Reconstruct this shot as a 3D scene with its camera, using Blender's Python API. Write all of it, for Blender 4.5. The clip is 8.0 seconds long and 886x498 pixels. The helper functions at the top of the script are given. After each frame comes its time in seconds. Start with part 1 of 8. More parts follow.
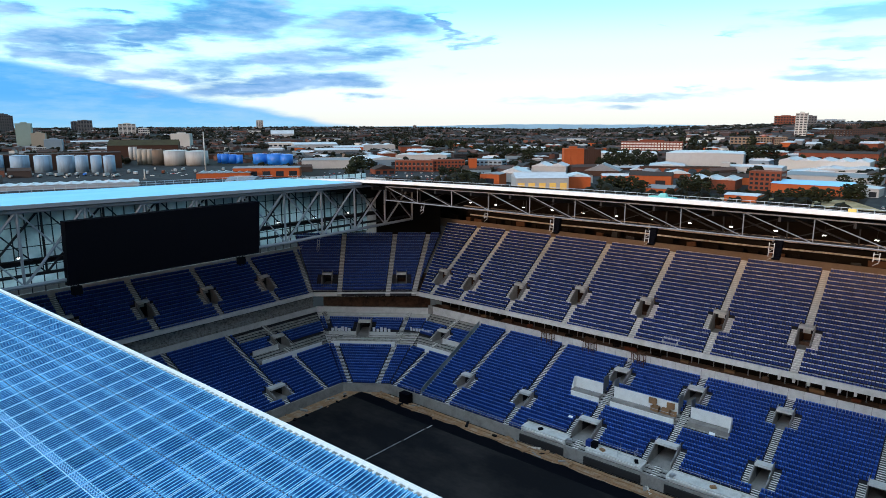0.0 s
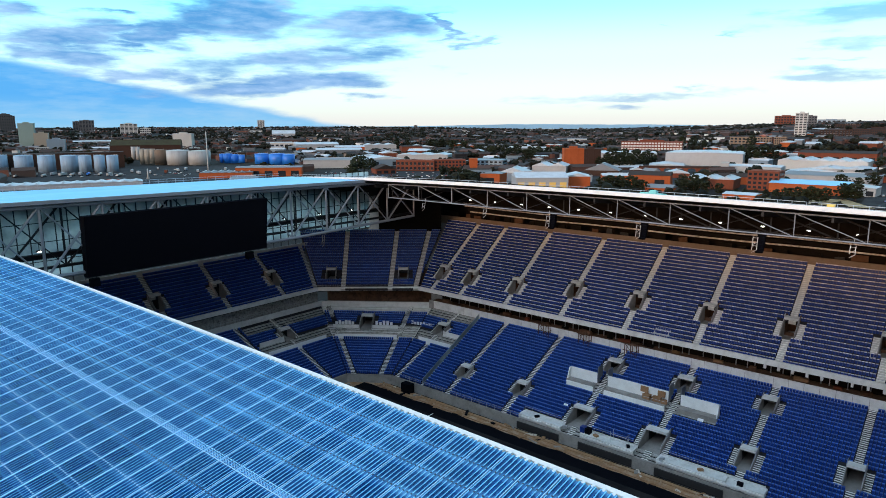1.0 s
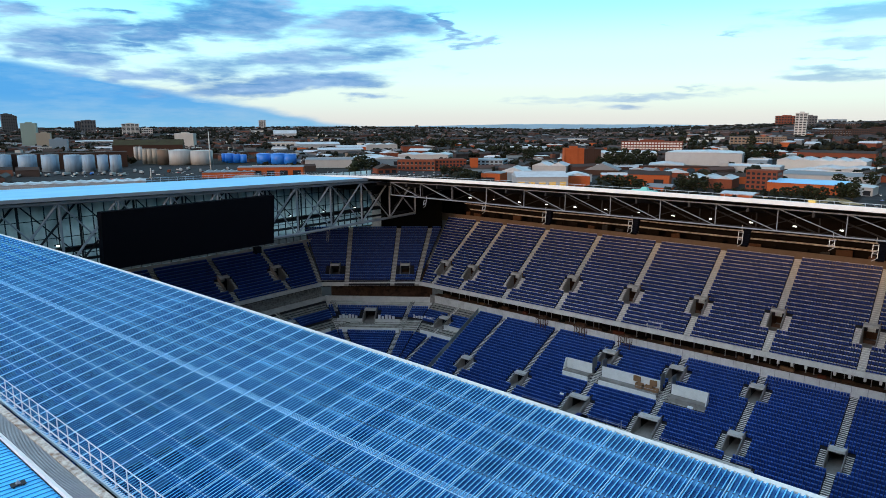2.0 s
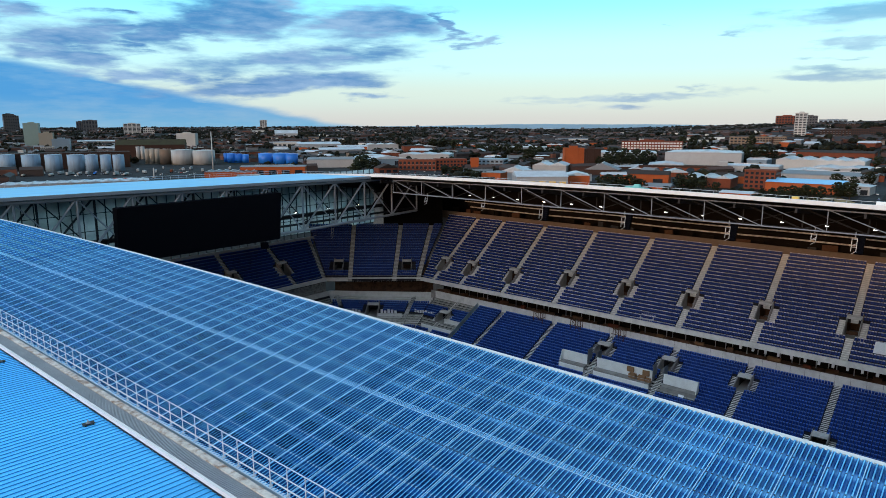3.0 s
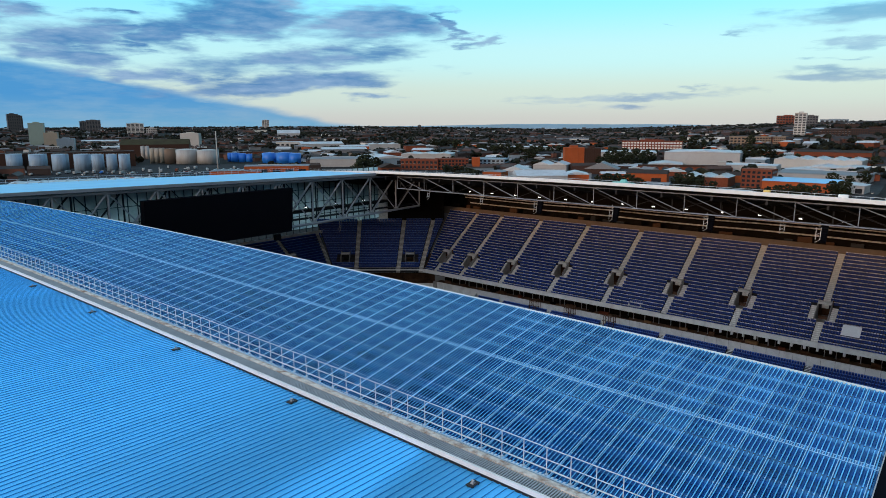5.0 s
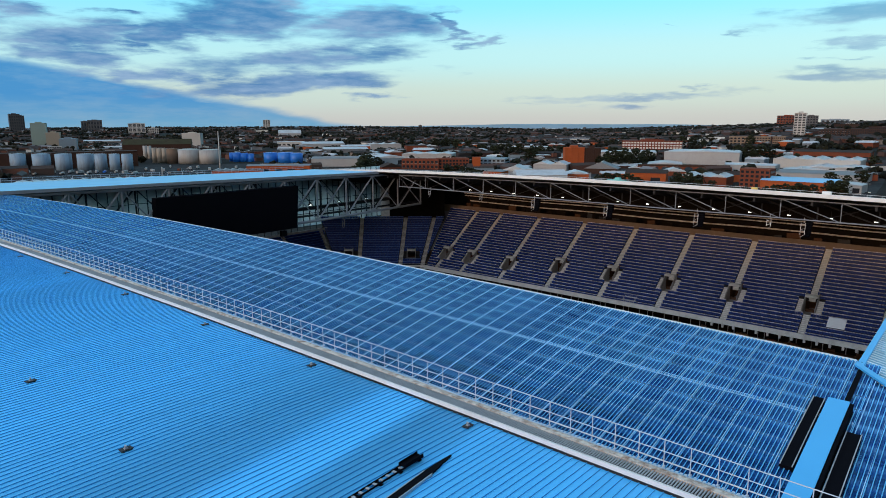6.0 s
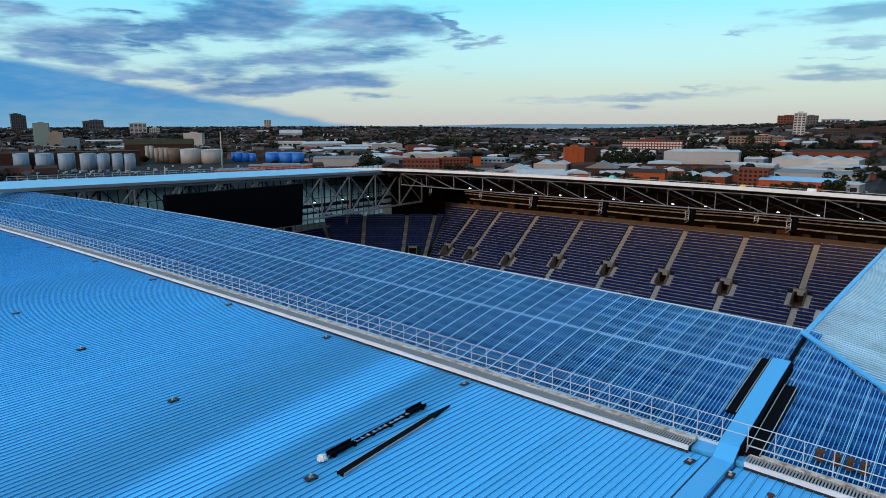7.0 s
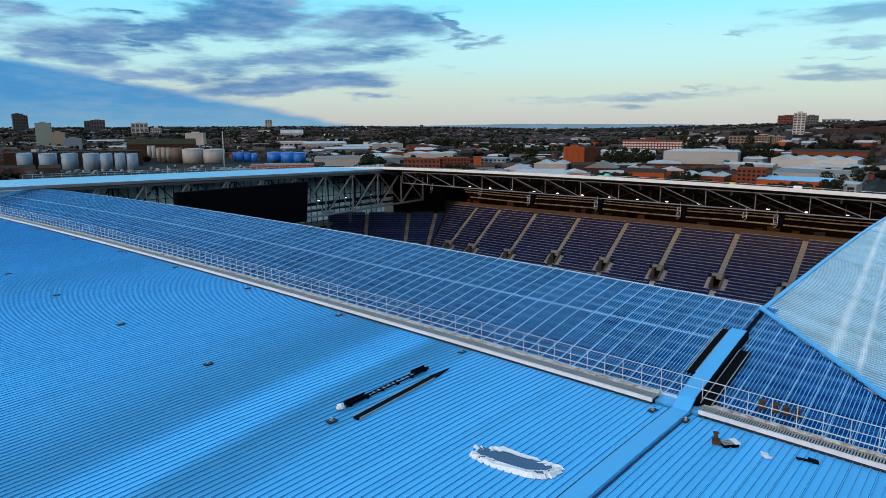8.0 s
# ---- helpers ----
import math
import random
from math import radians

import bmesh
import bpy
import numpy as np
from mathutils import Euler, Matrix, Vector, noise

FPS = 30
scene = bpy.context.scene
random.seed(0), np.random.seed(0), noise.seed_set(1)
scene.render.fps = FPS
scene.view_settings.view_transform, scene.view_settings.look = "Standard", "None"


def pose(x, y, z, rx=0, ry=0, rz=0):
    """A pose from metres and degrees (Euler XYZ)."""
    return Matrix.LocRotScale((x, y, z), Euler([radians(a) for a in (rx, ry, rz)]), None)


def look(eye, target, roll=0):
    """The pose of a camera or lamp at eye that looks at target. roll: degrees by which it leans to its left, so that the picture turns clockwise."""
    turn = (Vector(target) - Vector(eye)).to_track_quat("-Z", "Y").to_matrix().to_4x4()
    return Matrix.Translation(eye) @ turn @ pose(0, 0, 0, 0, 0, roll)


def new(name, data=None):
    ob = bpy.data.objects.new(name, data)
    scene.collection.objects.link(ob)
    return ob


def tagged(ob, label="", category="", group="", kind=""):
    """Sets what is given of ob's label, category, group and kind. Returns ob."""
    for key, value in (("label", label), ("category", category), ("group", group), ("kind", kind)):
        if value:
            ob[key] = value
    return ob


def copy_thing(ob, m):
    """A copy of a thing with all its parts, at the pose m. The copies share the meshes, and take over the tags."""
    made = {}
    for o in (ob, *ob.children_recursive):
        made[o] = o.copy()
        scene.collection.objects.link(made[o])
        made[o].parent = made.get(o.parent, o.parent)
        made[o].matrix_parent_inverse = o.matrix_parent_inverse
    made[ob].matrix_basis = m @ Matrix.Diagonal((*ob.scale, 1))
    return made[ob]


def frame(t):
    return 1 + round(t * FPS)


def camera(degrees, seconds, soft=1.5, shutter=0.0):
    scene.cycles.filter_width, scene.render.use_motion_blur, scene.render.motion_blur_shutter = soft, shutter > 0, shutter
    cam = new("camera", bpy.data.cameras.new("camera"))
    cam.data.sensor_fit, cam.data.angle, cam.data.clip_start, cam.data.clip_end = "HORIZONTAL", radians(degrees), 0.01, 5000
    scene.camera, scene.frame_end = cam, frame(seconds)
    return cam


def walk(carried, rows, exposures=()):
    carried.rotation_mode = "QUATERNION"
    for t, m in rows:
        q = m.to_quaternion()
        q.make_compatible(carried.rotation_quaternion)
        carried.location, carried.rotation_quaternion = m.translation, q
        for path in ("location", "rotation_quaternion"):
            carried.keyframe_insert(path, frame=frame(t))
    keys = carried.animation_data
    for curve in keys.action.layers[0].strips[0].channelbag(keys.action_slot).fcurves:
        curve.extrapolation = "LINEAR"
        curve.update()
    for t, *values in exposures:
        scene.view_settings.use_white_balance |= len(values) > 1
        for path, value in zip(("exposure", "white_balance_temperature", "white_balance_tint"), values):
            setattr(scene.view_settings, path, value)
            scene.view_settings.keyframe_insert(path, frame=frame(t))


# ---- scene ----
cam = camera(68.0, 8.0, soft=0.75)
PATH = [
    (0, (1.493, 1.598, 60.123), (76.645, 64.844, 41.359), -0.15),
    (0.5, (-0.565, -0.191, 60.119), (74.541, 63.108, 41.351), -0.15),
    (1, (-2.604, -1.961, 60.115), (72.458, 61.391, 41.344), -0.15),
    (1.5, (-4.626, -3.715, 60.111), (70.391, 59.689, 41.336), -0.15),
    (2, (-6.631, -5.454, 60.107), (68.342, 58.001, 41.329), -0.15),
    (2.5, (-8.622, -7.178, 60.102), (66.309, 56.326, 41.321), -0.15),
    (3, (-10.599, -8.890, 60.098), (64.288, 54.664, 41.314), -0.15),
    (3.5, (-12.565, -10.592, 60.094), (62.280, 53.010, 41.306), -0.15),
    (4, (-14.521, -12.285, 60.090), (60.283, 51.364, 41.298), -0.15),
    (4.5, (-16.469, -13.971, 60.086), (58.295, 49.725, 41.291), -0.15),
    (5, (-18.409, -15.651, 60.082), (56.315, 48.091, 41.283), -0.15),
    (5.5, (-20.344, -17.327, 60.077), (54.340, 46.460, 41.276), -0.15),
    (6, (-22.275, -19.000, 60.073), (52.371, 44.831, 41.268), -0.15),
    (6.5, (-24.203, -20.672, 60.069), (50.406, 43.202, 41.261), -0.15),
    (7, (-26.129, -22.345, 60.065), (48.441, 41.572, 41.253), -0.15),
    (7.5, (-28.057, -24.021, 60.061), (46.477, 39.938, 41.246), -0.15),
    (8, (-29.986, -25.700, 60.057), (44.511, 38.299, 41.238), -0.15),
]
walk(cam, [(t, look(eye, target, roll)) for t, eye, target, roll in PATH],
     [(0.0, 0.65), (1.5, 0.48), (3.0, 0.18), (4.5, 0.03), (6.0, -0.06), (8.0, -0.09)])

# ---- world and sun ----
SUN_ELEV, SUN_FROM = 8.5, 266.0   # degrees; compass bearing of the sun, north is +y


def node(tree, kind, loc=(0, 0), **values):
    n = tree.nodes.new(kind)
    n.location = loc
    for key, value in values.items():
        n.inputs[key.replace("_", " ")].default_value = value
    return n


def math_node(tree, op, a, b=None, c=None):
    n = tree.nodes.new("ShaderNodeMath")
    n.operation = op
    for k, v in enumerate((a, b, c)):
        if v is None:
            continue
        if isinstance(v, (int, float)):
            n.inputs[k].default_value = v
        else:
            tree.links.new(v, n.inputs[k])
    return n.outputs[0]


def mix_node(tree, fac, a, b, blend="MIX"):
    n = tree.nodes.new("ShaderNodeMix")
    n.data_type, n.blend_type = "RGBA", blend
    for k, v in ((0, fac), (6, a), (7, b)):
        if isinstance(v, (int, float)):
            n.inputs[k].default_value = v
        elif isinstance(v, tuple):
            n.inputs[k].default_value = (*v, 1) if len(v) == 3 else v
        else:
            tree.links.new(v, n.inputs[k])
    return n.outputs[2]


def make_world():
    world = bpy.data.worlds.new("evening_sky")
    scene.world = world
    world.use_nodes = True
    t = world.node_tree
    t.nodes.clear()
    out = t.nodes.new("ShaderNodeOutputWorld")
    bg = t.nodes.new("ShaderNodeBackground")
    bg.inputs[1].default_value = 0.15
    t.links.new(bg.outputs[0], out.inputs[0])
    sky = t.nodes.new("ShaderNodeTexSky")
    sky.sky_type, sky.sun_disc = "NISHITA", False
    sky.sun_elevation, sky.sun_rotation = radians(SUN_ELEV), radians(SUN_FROM)
    sky.altitude, sky.air_density, sky.dust_density, sky.ozone_density = 60, 1.6, 1.2, 1.5
    co = t.nodes.new("ShaderNodeTexCoord")
    sep = t.nodes.new("ShaderNodeSeparateXYZ")
    t.links.new(co.outputs["Generated"], sep.inputs[0])
    dx, dy, dz = sep.outputs
    flat = math_node(t, "SQRT", math_node(t, "ADD", math_node(t, "MULTIPLY", dx, dx), math_node(t, "MULTIPLY", dy, dy)))
    az = math_node(t, "DEGREES", math_node(t, "ARCTAN2", dx, dy))
    el = math_node(t, "DEGREES", math_node(t, "ARCTAN2", dz, flat))
    # cloud field: soft ellipses in bearing and elevation with ragged, streaky edges
    comb = t.nodes.new("ShaderNodeCombineXYZ")
    t.links.new(math_node(t, "MULTIPLY", az, 0.16), comb.inputs[0])
    t.links.new(math_node(t, "MULTIPLY", el, 0.75), comb.inputs[1])
    n1 = node(t, "ShaderNodeTexNoise", Scale=1.0, Detail=7.0, Roughness=0.54)
    n2 = node(t, "ShaderNodeTexNoise", Scale=3.1, Detail=6.0, Roughness=0.6)
    n3 = node(t, "ShaderNodeTexNoise", Scale=0.55, Detail=3.0)
    for n in (n1, n2, n3):
        t.links.new(comb.outputs[0], n.inputs["Vector"])
    ragged = math_node(t, "ADD", math_node(t, "MULTIPLY", math_node(t, "SUBTRACT", n1.outputs[0], 0.5), 2.2),
                       math_node(t, "MULTIPLY", math_node(t, "SUBTRACT", n2.outputs[0], 0.5), 0.9))
    # the outlines are stirred by a turbulent field
    warp = node(t, "ShaderNodeTexNoise", Scale=1.15, Detail=8.0, Roughness=0.56)
    t.links.new(comb.outputs[0], warp.inputs["Vector"])
    wsep = t.nodes.new("ShaderNodeSeparateXYZ")
    t.links.new(warp.outputs["Color"], wsep.inputs[0])
    waz = math_node(t, "MULTIPLY_ADD", math_node(t, "SUBTRACT", wsep.outputs[0], 0.5), 14.0, az)
    wel = math_node(t, "MULTIPLY_ADD", math_node(t, "SUBTRACT", wsep.outputs[1], 0.5), 2.6, el)
    field = None

    def cloud(a0, e0, ra, re, tilt=0.0, thin=0.0):
        """One cloud: bearing, elevation, half-sizes in degrees, and rise over run."""
        nonlocal field
        u = math_node(t, "MULTIPLY", math_node(t, "SUBTRACT", waz, a0), 0.85 / ra)
        v = math_node(t, "SUBTRACT", math_node(t, "SUBTRACT", wel, e0), math_node(t, "MULTIPLY", math_node(t, "SUBTRACT", az, a0), tilt))
        v = math_node(t, "MULTIPLY", v, 0.85 / (re + 0.12))
        d = math_node(t, "SUBTRACT", 1.0 - thin, math_node(t, "SQRT", math_node(t, "ADD", math_node(t, "MULTIPLY", u, u), math_node(t, "MULTIPLY", v, v))))
        field = d if field is None else math_node(t, "MAXIMUM", field, d)

    cloud(17.7, 7.98, 2.2, 0.89, 0.083, 0.00)
    cloud(23.8, 7.92, 2.7, 0.24, 0.063, 0.30)
    cloud(21.1, 6.42, 5.5, 0.71, 0.057, 0.00)
    cloud(28.4, 6.79, 3.3, 1.16, 0.043, 0.00)
    cloud(33.6, 8.51, 6.0, 1.50, 0.010, 0.00)
    cloud(43.5, 8.08, 6.5, 1.39, 0.031, 0.00)
    cloud(50.5, 7.98, 1.1, 1.31, -0.004, 0.10)
    cloud(37.2, 5.11, 10.6, 0.84, 0.114, 0.00)
    cloud(36.9, 3.31, 9.3, 0.63, 0.069, 0.00)
    cloud(21.3, 5.00, 3.7, 0.60, -0.011, 0.00)
    cloud(25.3, 3.54, 3.5, 0.50, -0.082, 0.00)
    cloud(44.0, 2.25, 3.6, 0.28, 0.001, 0.30)
    cloud(66.8, 2.15, 12.1, 0.31, 0.032, 0.52)
    cloud(70.2, 2.92, 1.5, 0.22, -0.022, 0.52)
    cloud(79.0, 3.39, 3.6, 0.36, -0.025, 0.05)
    cloud(79.1, 7.55, 4.8, 0.58, 0.066, 0.00)
    cloud(73.8, 6.55, 1.4, 0.33, -0.001, 0.52)
    cloud(81.7, 5.68, 2.2, 0.38, -0.064, 0.05)
    cloud(79.8, 4.47, 2.5, 0.16, -0.048, 0.52)
    cloud(67.8, 7.67, 0.7, 0.29, -0.046, 0.52)
    cloud(64.6, 1.27, 5.8, 0.23, 0.012, 0.52)
    cloud(53.3, 6.62, 1.4, 0.36, -0.010, 0.15)
    cloud(25.1, 5.90, 2.3, 0.41, -0.009, 0.10)
    dens = math_node(t, "ADD", field, math_node(t, "MULTIPLY", ragged, 0.75))
    ramp = t.nodes.new("ShaderNodeMapRange")
    ramp.interpolation_type = "SMOOTHSTEP"
    ramp.inputs["From Min"].default_value, ramp.inputs["From Max"].default_value = -0.20, 0.66
    t.links.new(dens, ramp.inputs["Value"])
    # the clear sky: the physical sky tinted, over a graded evening sky from a pale skyline to clear blue
    grade = t.nodes.new("ShaderNodeValToRGB")
    grade.color_ramp.interpolation = "EASE"
    k = grade.color_ramp.elements
    k[0].position, k[0].color = 0.0, (*SKY_LOW, 1)
    k[1].position, k[1].color = 1.0, (*SKY_TOP, 1)
    for at, c in ((0.025, SKY_PALE), (0.06, SKY_CLEAR), (0.115, SKY_MID), (0.26, SKY_HIGH)):
        e = k.new(at)
        e.color = (*c, 1)
    t.links.new(math_node(t, "MULTIPLY", el, 1 / 90.0), grade.inputs[0])
    graded = t.nodes.new("ShaderNodeVectorMath")
    graded.operation = "SCALE"
    t.links.new(grade.outputs[0], graded.inputs[0])
    graded.inputs["Scale"].default_value = 20.0
    base = mix_node(t, 0.8, mix_node(t, 1.0, sky.outputs[0], SKY_TINT, "MULTIPLY"), graded.outputs[0])
    # the western half, round the low sun, is brighter and warmer than the rest
    west = math_node(t, "MAXIMUM", math_node(t, "MULTIPLY", dx, -1.0), 0.0)
    high = t.nodes.new("ShaderNodeMapRange")
    high.inputs["From Min"].default_value, high.inputs["From Max"].default_value = 11.0, 24.0
    t.links.new(el, high.inputs["Value"])
    dim = math_node(t, "SUBTRACT", 1.0, math_node(t, "MULTIPLY", high.outputs[0], math_node(t, "MULTIPLY", math_node(t, "ADD", dx, 0.25), 0.42)))
    low = t.nodes.new("ShaderNodeMapRange")
    low.inputs["From Min"].default_value, low.inputs["From Max"].default_value = 55.0, 3.0
    t.links.new(el, low.inputs["Value"])
    glow = math_node(t, "MULTIPLY", math_node(t, "MULTIPLY", west, west), low.outputs[0])
    # the south, away from the low sun, is dimmer
    south = math_node(t, "MAXIMUM", math_node(t, "MULTIPLY", dy, -1.0), 0.0)
    dim = math_node(t, "MULTIPLY", dim, math_node(t, "SUBTRACT", 1.0, math_node(t, "MULTIPLY", south, 0.80)))
    scaled = t.nodes.new("ShaderNodeVectorMath")
    scaled.operation = "SCALE"
    t.links.new(base, scaled.inputs[0])
    t.links.new(dim, scaled.inputs["Scale"])
    base = mix_node(t, glow, scaled.outputs[0], WEST_GLOW)
    # a flat deck of cloud low in the north
    edge = math_node(t, "MULTIPLY", math_node(t, "SUBTRACT", 41.5, az), 0.196)
    deck = t.nodes.new("ShaderNodeMapRange")
    deck.interpolation_type = "SMOOTHSTEP"
    deck.inputs["From Min"].default_value, deck.inputs["From Max"].default_value = -0.25, 0.55
    t.links.new(math_node(t, "ADD", math_node(t, "SUBTRACT", math_node(t, "MINIMUM", edge, 6.0), el), math_node(t, "MULTIPLY", ragged, 0.55)), deck.inputs["Value"])
    fade = t.nodes.new("ShaderNodeMapRange")
    fade.inputs["From Min"].default_value, fade.inputs["From Max"].default_value = -0.6, 2.2
    t.links.new(el, fade.inputs["Value"])
    mottle = math_node(t, "SUBTRACT", 1.0, math_node(t, "MULTIPLY", math_node(t, "MAXIMUM", math_node(t, "ADD", ragged, 0.15), 0.0), 0.30))
    base = mix_node(t, math_node(t, "MULTIPLY", deck.outputs[0], mottle), base, mix_node(t, fade.outputs[0], DECK_LOW, DECK_HIGH))
    shade = t.nodes.new("ShaderNodeMapRange")
    shade.inputs["From Min"].default_value, shade.inputs["From Max"].default_value = 0.42, 0.62
    t.links.new(math_node(t, "ADD", math_node(t, "MULTIPLY", n3.outputs[0], 0.6), math_node(t, "MULTIPLY", n2.outputs[0], 0.4)), shade.inputs["Value"])
    tone = mix_node(t, shade.outputs[0], CLOUD_DARK, CLOUD_LIGHT)
    # the eastern clouds are thinner
    veil = t.nodes.new("ShaderNodeMapRange")
    veil.inputs["From Min"].default_value, veil.inputs["From Max"].default_value = 50.0, 62.0
    veil.inputs["To Min"].default_value, veil.inputs["To Max"].default_value = 0.90, 0.58
    t.links.new(az, veil.inputs["Value"])
    col = mix_node(t, math_node(t, "MULTIPLY", ramp.outputs[0], veil.outputs[0]), base, tone)
    t.links.new(col, bg.inputs[0])


SKY_TINT = (1.1, 1.5, 1.8)
SKY_LOW, SKY_PALE, SKY_CLEAR, SKY_MID = (0.228, 0.235, 0.238), (0.214, 0.272, 0.276), (0.178, 0.315, 0.360), (0.080, 0.315, 0.430)
SKY_HIGH, SKY_TOP = (0.21, 0.345, 0.475), (0.25, 0.35, 0.46)
WEST_GLOW = (15.5, 11.6, 9.8)
DECK_LOW, DECK_HIGH = (1.3, 2.85, 4.1), (0.52, 2.1, 4.3)
CLOUD_DARK, CLOUD_LIGHT = (0.30, 1.30, 3.2), (1.75, 2.8, 4.4)
make_world()

sun = new("sun", bpy.data.lights.new("sun", "SUN"))
sun.data.energy, sun.data.angle, sun.data.color = 0.9, radians(6.0), (1.0, 0.62, 0.36)
_b, _e = radians(SUN_FROM), radians(SUN_ELEV)
sun.matrix_world = look((math.sin(_b) * math.cos(_e) * 300, math.cos(_b) * math.cos(_e) * 300, math.sin(_e) * 300 + 60), (0, 0, 60))

# ---- mesh and object helpers ----


class Shape:
    """Collects vertices and faces of one mesh."""

    def __init__(self):
        self.v, self.f = [], []

    def face(self, *points):
        k = len(self.v)
        self.v.extend(tuple(p) for p in points)
        self.f.append(tuple(range(k, k + len(points))))
        return self

    def hexa(self, p):
        """A box from eight corners: four below, four above, in the same turn."""
        k = len(self.v)
        self.v.extend(tuple(q) for q in p)
        self.f.extend([(k + 3, k + 2, k + 1, k), (k + 4, k + 5, k + 6, k + 7)] + [(k + a, k + (a + 1) % 4, k + 4 + (a + 1) % 4, k + 4 + a) for a in range(4)])
        return self

    def box(self, x0, x1, y0, y1, z0, z1):
        return self.hexa([(x0, y0, z0), (x1, y0, z0), (x1, y1, z0), (x0, y1, z0), (x0, y0, z1), (x1, y0, z1), (x1, y1, z1), (x0, y1, z1)])

    def cbox(self, c, s, m=None):
        """A box round c of size s, turned by the matrix m."""
        pts = []
        for z in (-1, 1):
            for x, y in ((-1, -1), (1, -1), (1, 1), (-1, 1)):
                q = Vector((x * s[0] / 2, y * s[1] / 2, z * s[2] / 2))
                pts.append(Vector(c) + (m @ q if m else q))
        return self.hexa(pts)

    def bar(self, p, q, w, h=None):
        """A bar of rectangular section from p to q, its top kept level."""
        p, q, h = Vector(p), Vector(q), h or w
        d = (q - p).normalized()
        s = d.cross(Vector((0, 0, 1)))
        s = s.normalized() if s.length > 1e-4 else Vector((1, 0, 0))
        u = s.cross(d)
        s, u = s * w / 2, u * h / 2
        return self.hexa([p - s - u, p + s - u, q + s - u, q - s - u, p - s + u, p + s + u, q + s + u, q - s + u])

    def tube(self, p, q, r, n=7, r2=None):
        p, q, r2 = Vector(p), Vector(q), r if r2 is None else r2
        d = (q - p).normalized()
        a = d.orthogonal().normalized()
        b = d.cross(a)
        k = len(self.v)
        for c, rad in ((p, r), (q, r2)):
            self.v.extend(tuple(c + (a * math.cos(6.28319 * i / n) + b * math.sin(6.28319 * i / n)) * rad) for i in range(n))
        self.f.extend((k + i, k + (i + 1) % n, k + n + (i + 1) % n, k + n + i) for i in range(n))
        self.f.extend([tuple(k + n - 1 - i for i in range(n)), tuple(k + n + i for i in range(n))])
        return self

    def lathe(self, c, rings, n=16):
        """A round body about the upright through c; rings of (radius, height)."""
        k = len(self.v)
        for r, z in rings:
            self.v.extend((c[0] + r * math.cos(6.28319 * i / n), c[1] + r * math.sin(6.28319 * i / n), c[2] + z) for i in range(n))
        for j in range(len(rings) - 1):
            self.f.extend((k + j * n + i, k + j * n + (i + 1) % n, k + j * n + n + (i + 1) % n, k + j * n + n + i) for i in range(n))
        self.f.append(tuple(k + (len(rings) - 1) * n + i for i in range(n)))
        self.f.append(tuple(k + n - 1 - i for i in range(n)))
        return self

    def extrude(self, profile, p0, p1, closed=True):
        """A profile of offsets (dx, dy, dz) drawn from p0 to p1."""
        k, n = len(self.v), len(profile)
        for base in (p0, p1):
            self.v.extend((base[0] + a, base[1] + b, base[2] + c) for a, b, c in profile)
        self.f.extend((k + i, k + (i + 1) % n, k + n + (i + 1) % n, k + n + i) for i in range(n if closed else n - 1))
        if closed:
            self.f.extend([tuple(k + n - 1 - i for i in range(n)), tuple(k + n + i for i in range(n))])
        return self

    def sweep(self, sections):
        """A body through equal sections (lists of points), closed at both ends."""
        k, n = len(self.v), len(sections[0])
        for sec in sections:
            self.v.extend(tuple(p) for p in sec)
        for j in range(len(sections) - 1):
            self.f.extend((k + j * n + i, k + j * n + (i + 1) % n, k + j * n + n + (i + 1) % n, k + j * n + n + i) for i in range(n))
        m = k + (len(sections) - 1) * n
        self.f.extend([tuple(k + n - 1 - i for i in range(n)), tuple(m + i for i in range(n))])
        return self

    def pipe(self, pts, r, n=6):
        """A round rail through pts that runs mostly level."""
        secs = []
        for i, p in enumerate(pts):
            d = (Vector(pts[min(i + 1, len(pts) - 1)]) - Vector(pts[max(i - 1, 0)])).normalized()
            a = d.cross(Vector((0, 0, 1))).normalized()
            b = a.cross(d)
            secs.append([Vector(p) + (a * math.cos(6.28319 * q / n) + b * math.sin(6.28319 * q / n)) * r for q in range(n)])
        return self.sweep(secs)

    def mesh(self, name, material, smooth=False):
        me = bpy.data.meshes.new(name)
        me.from_pydata(self.v, [], self.f)
        if material:
            me.materials.append(material)
        if smooth:
            me.polygons.foreach_set("use_smooth", [True] * len(me.polygons))
        me.update()
        return me


def part(name, shape, material, parent=None, label="", smooth=False):
    ob = new(name, shape.mesh(name, material, smooth) if isinstance(shape, Shape) else shape)
    ob.parent = parent
    if label:
        tagged(ob, label)
    return ob


def single(name, shape, material, label, category, group="", kind="", smooth=False):
    return tagged(new(name, shape.mesh(name, material, smooth)), label, category, group, kind)


def thing(name, label, category, group="", kind="", at=(0, 0, 0), turn=0.0):
    ob = new(name)
    ob.empty_display_size = 0.5
    ob.matrix_basis = pose(*at, 0, 0, turn)
    return tagged(ob, label, category, group, kind)


# ---- materials ----


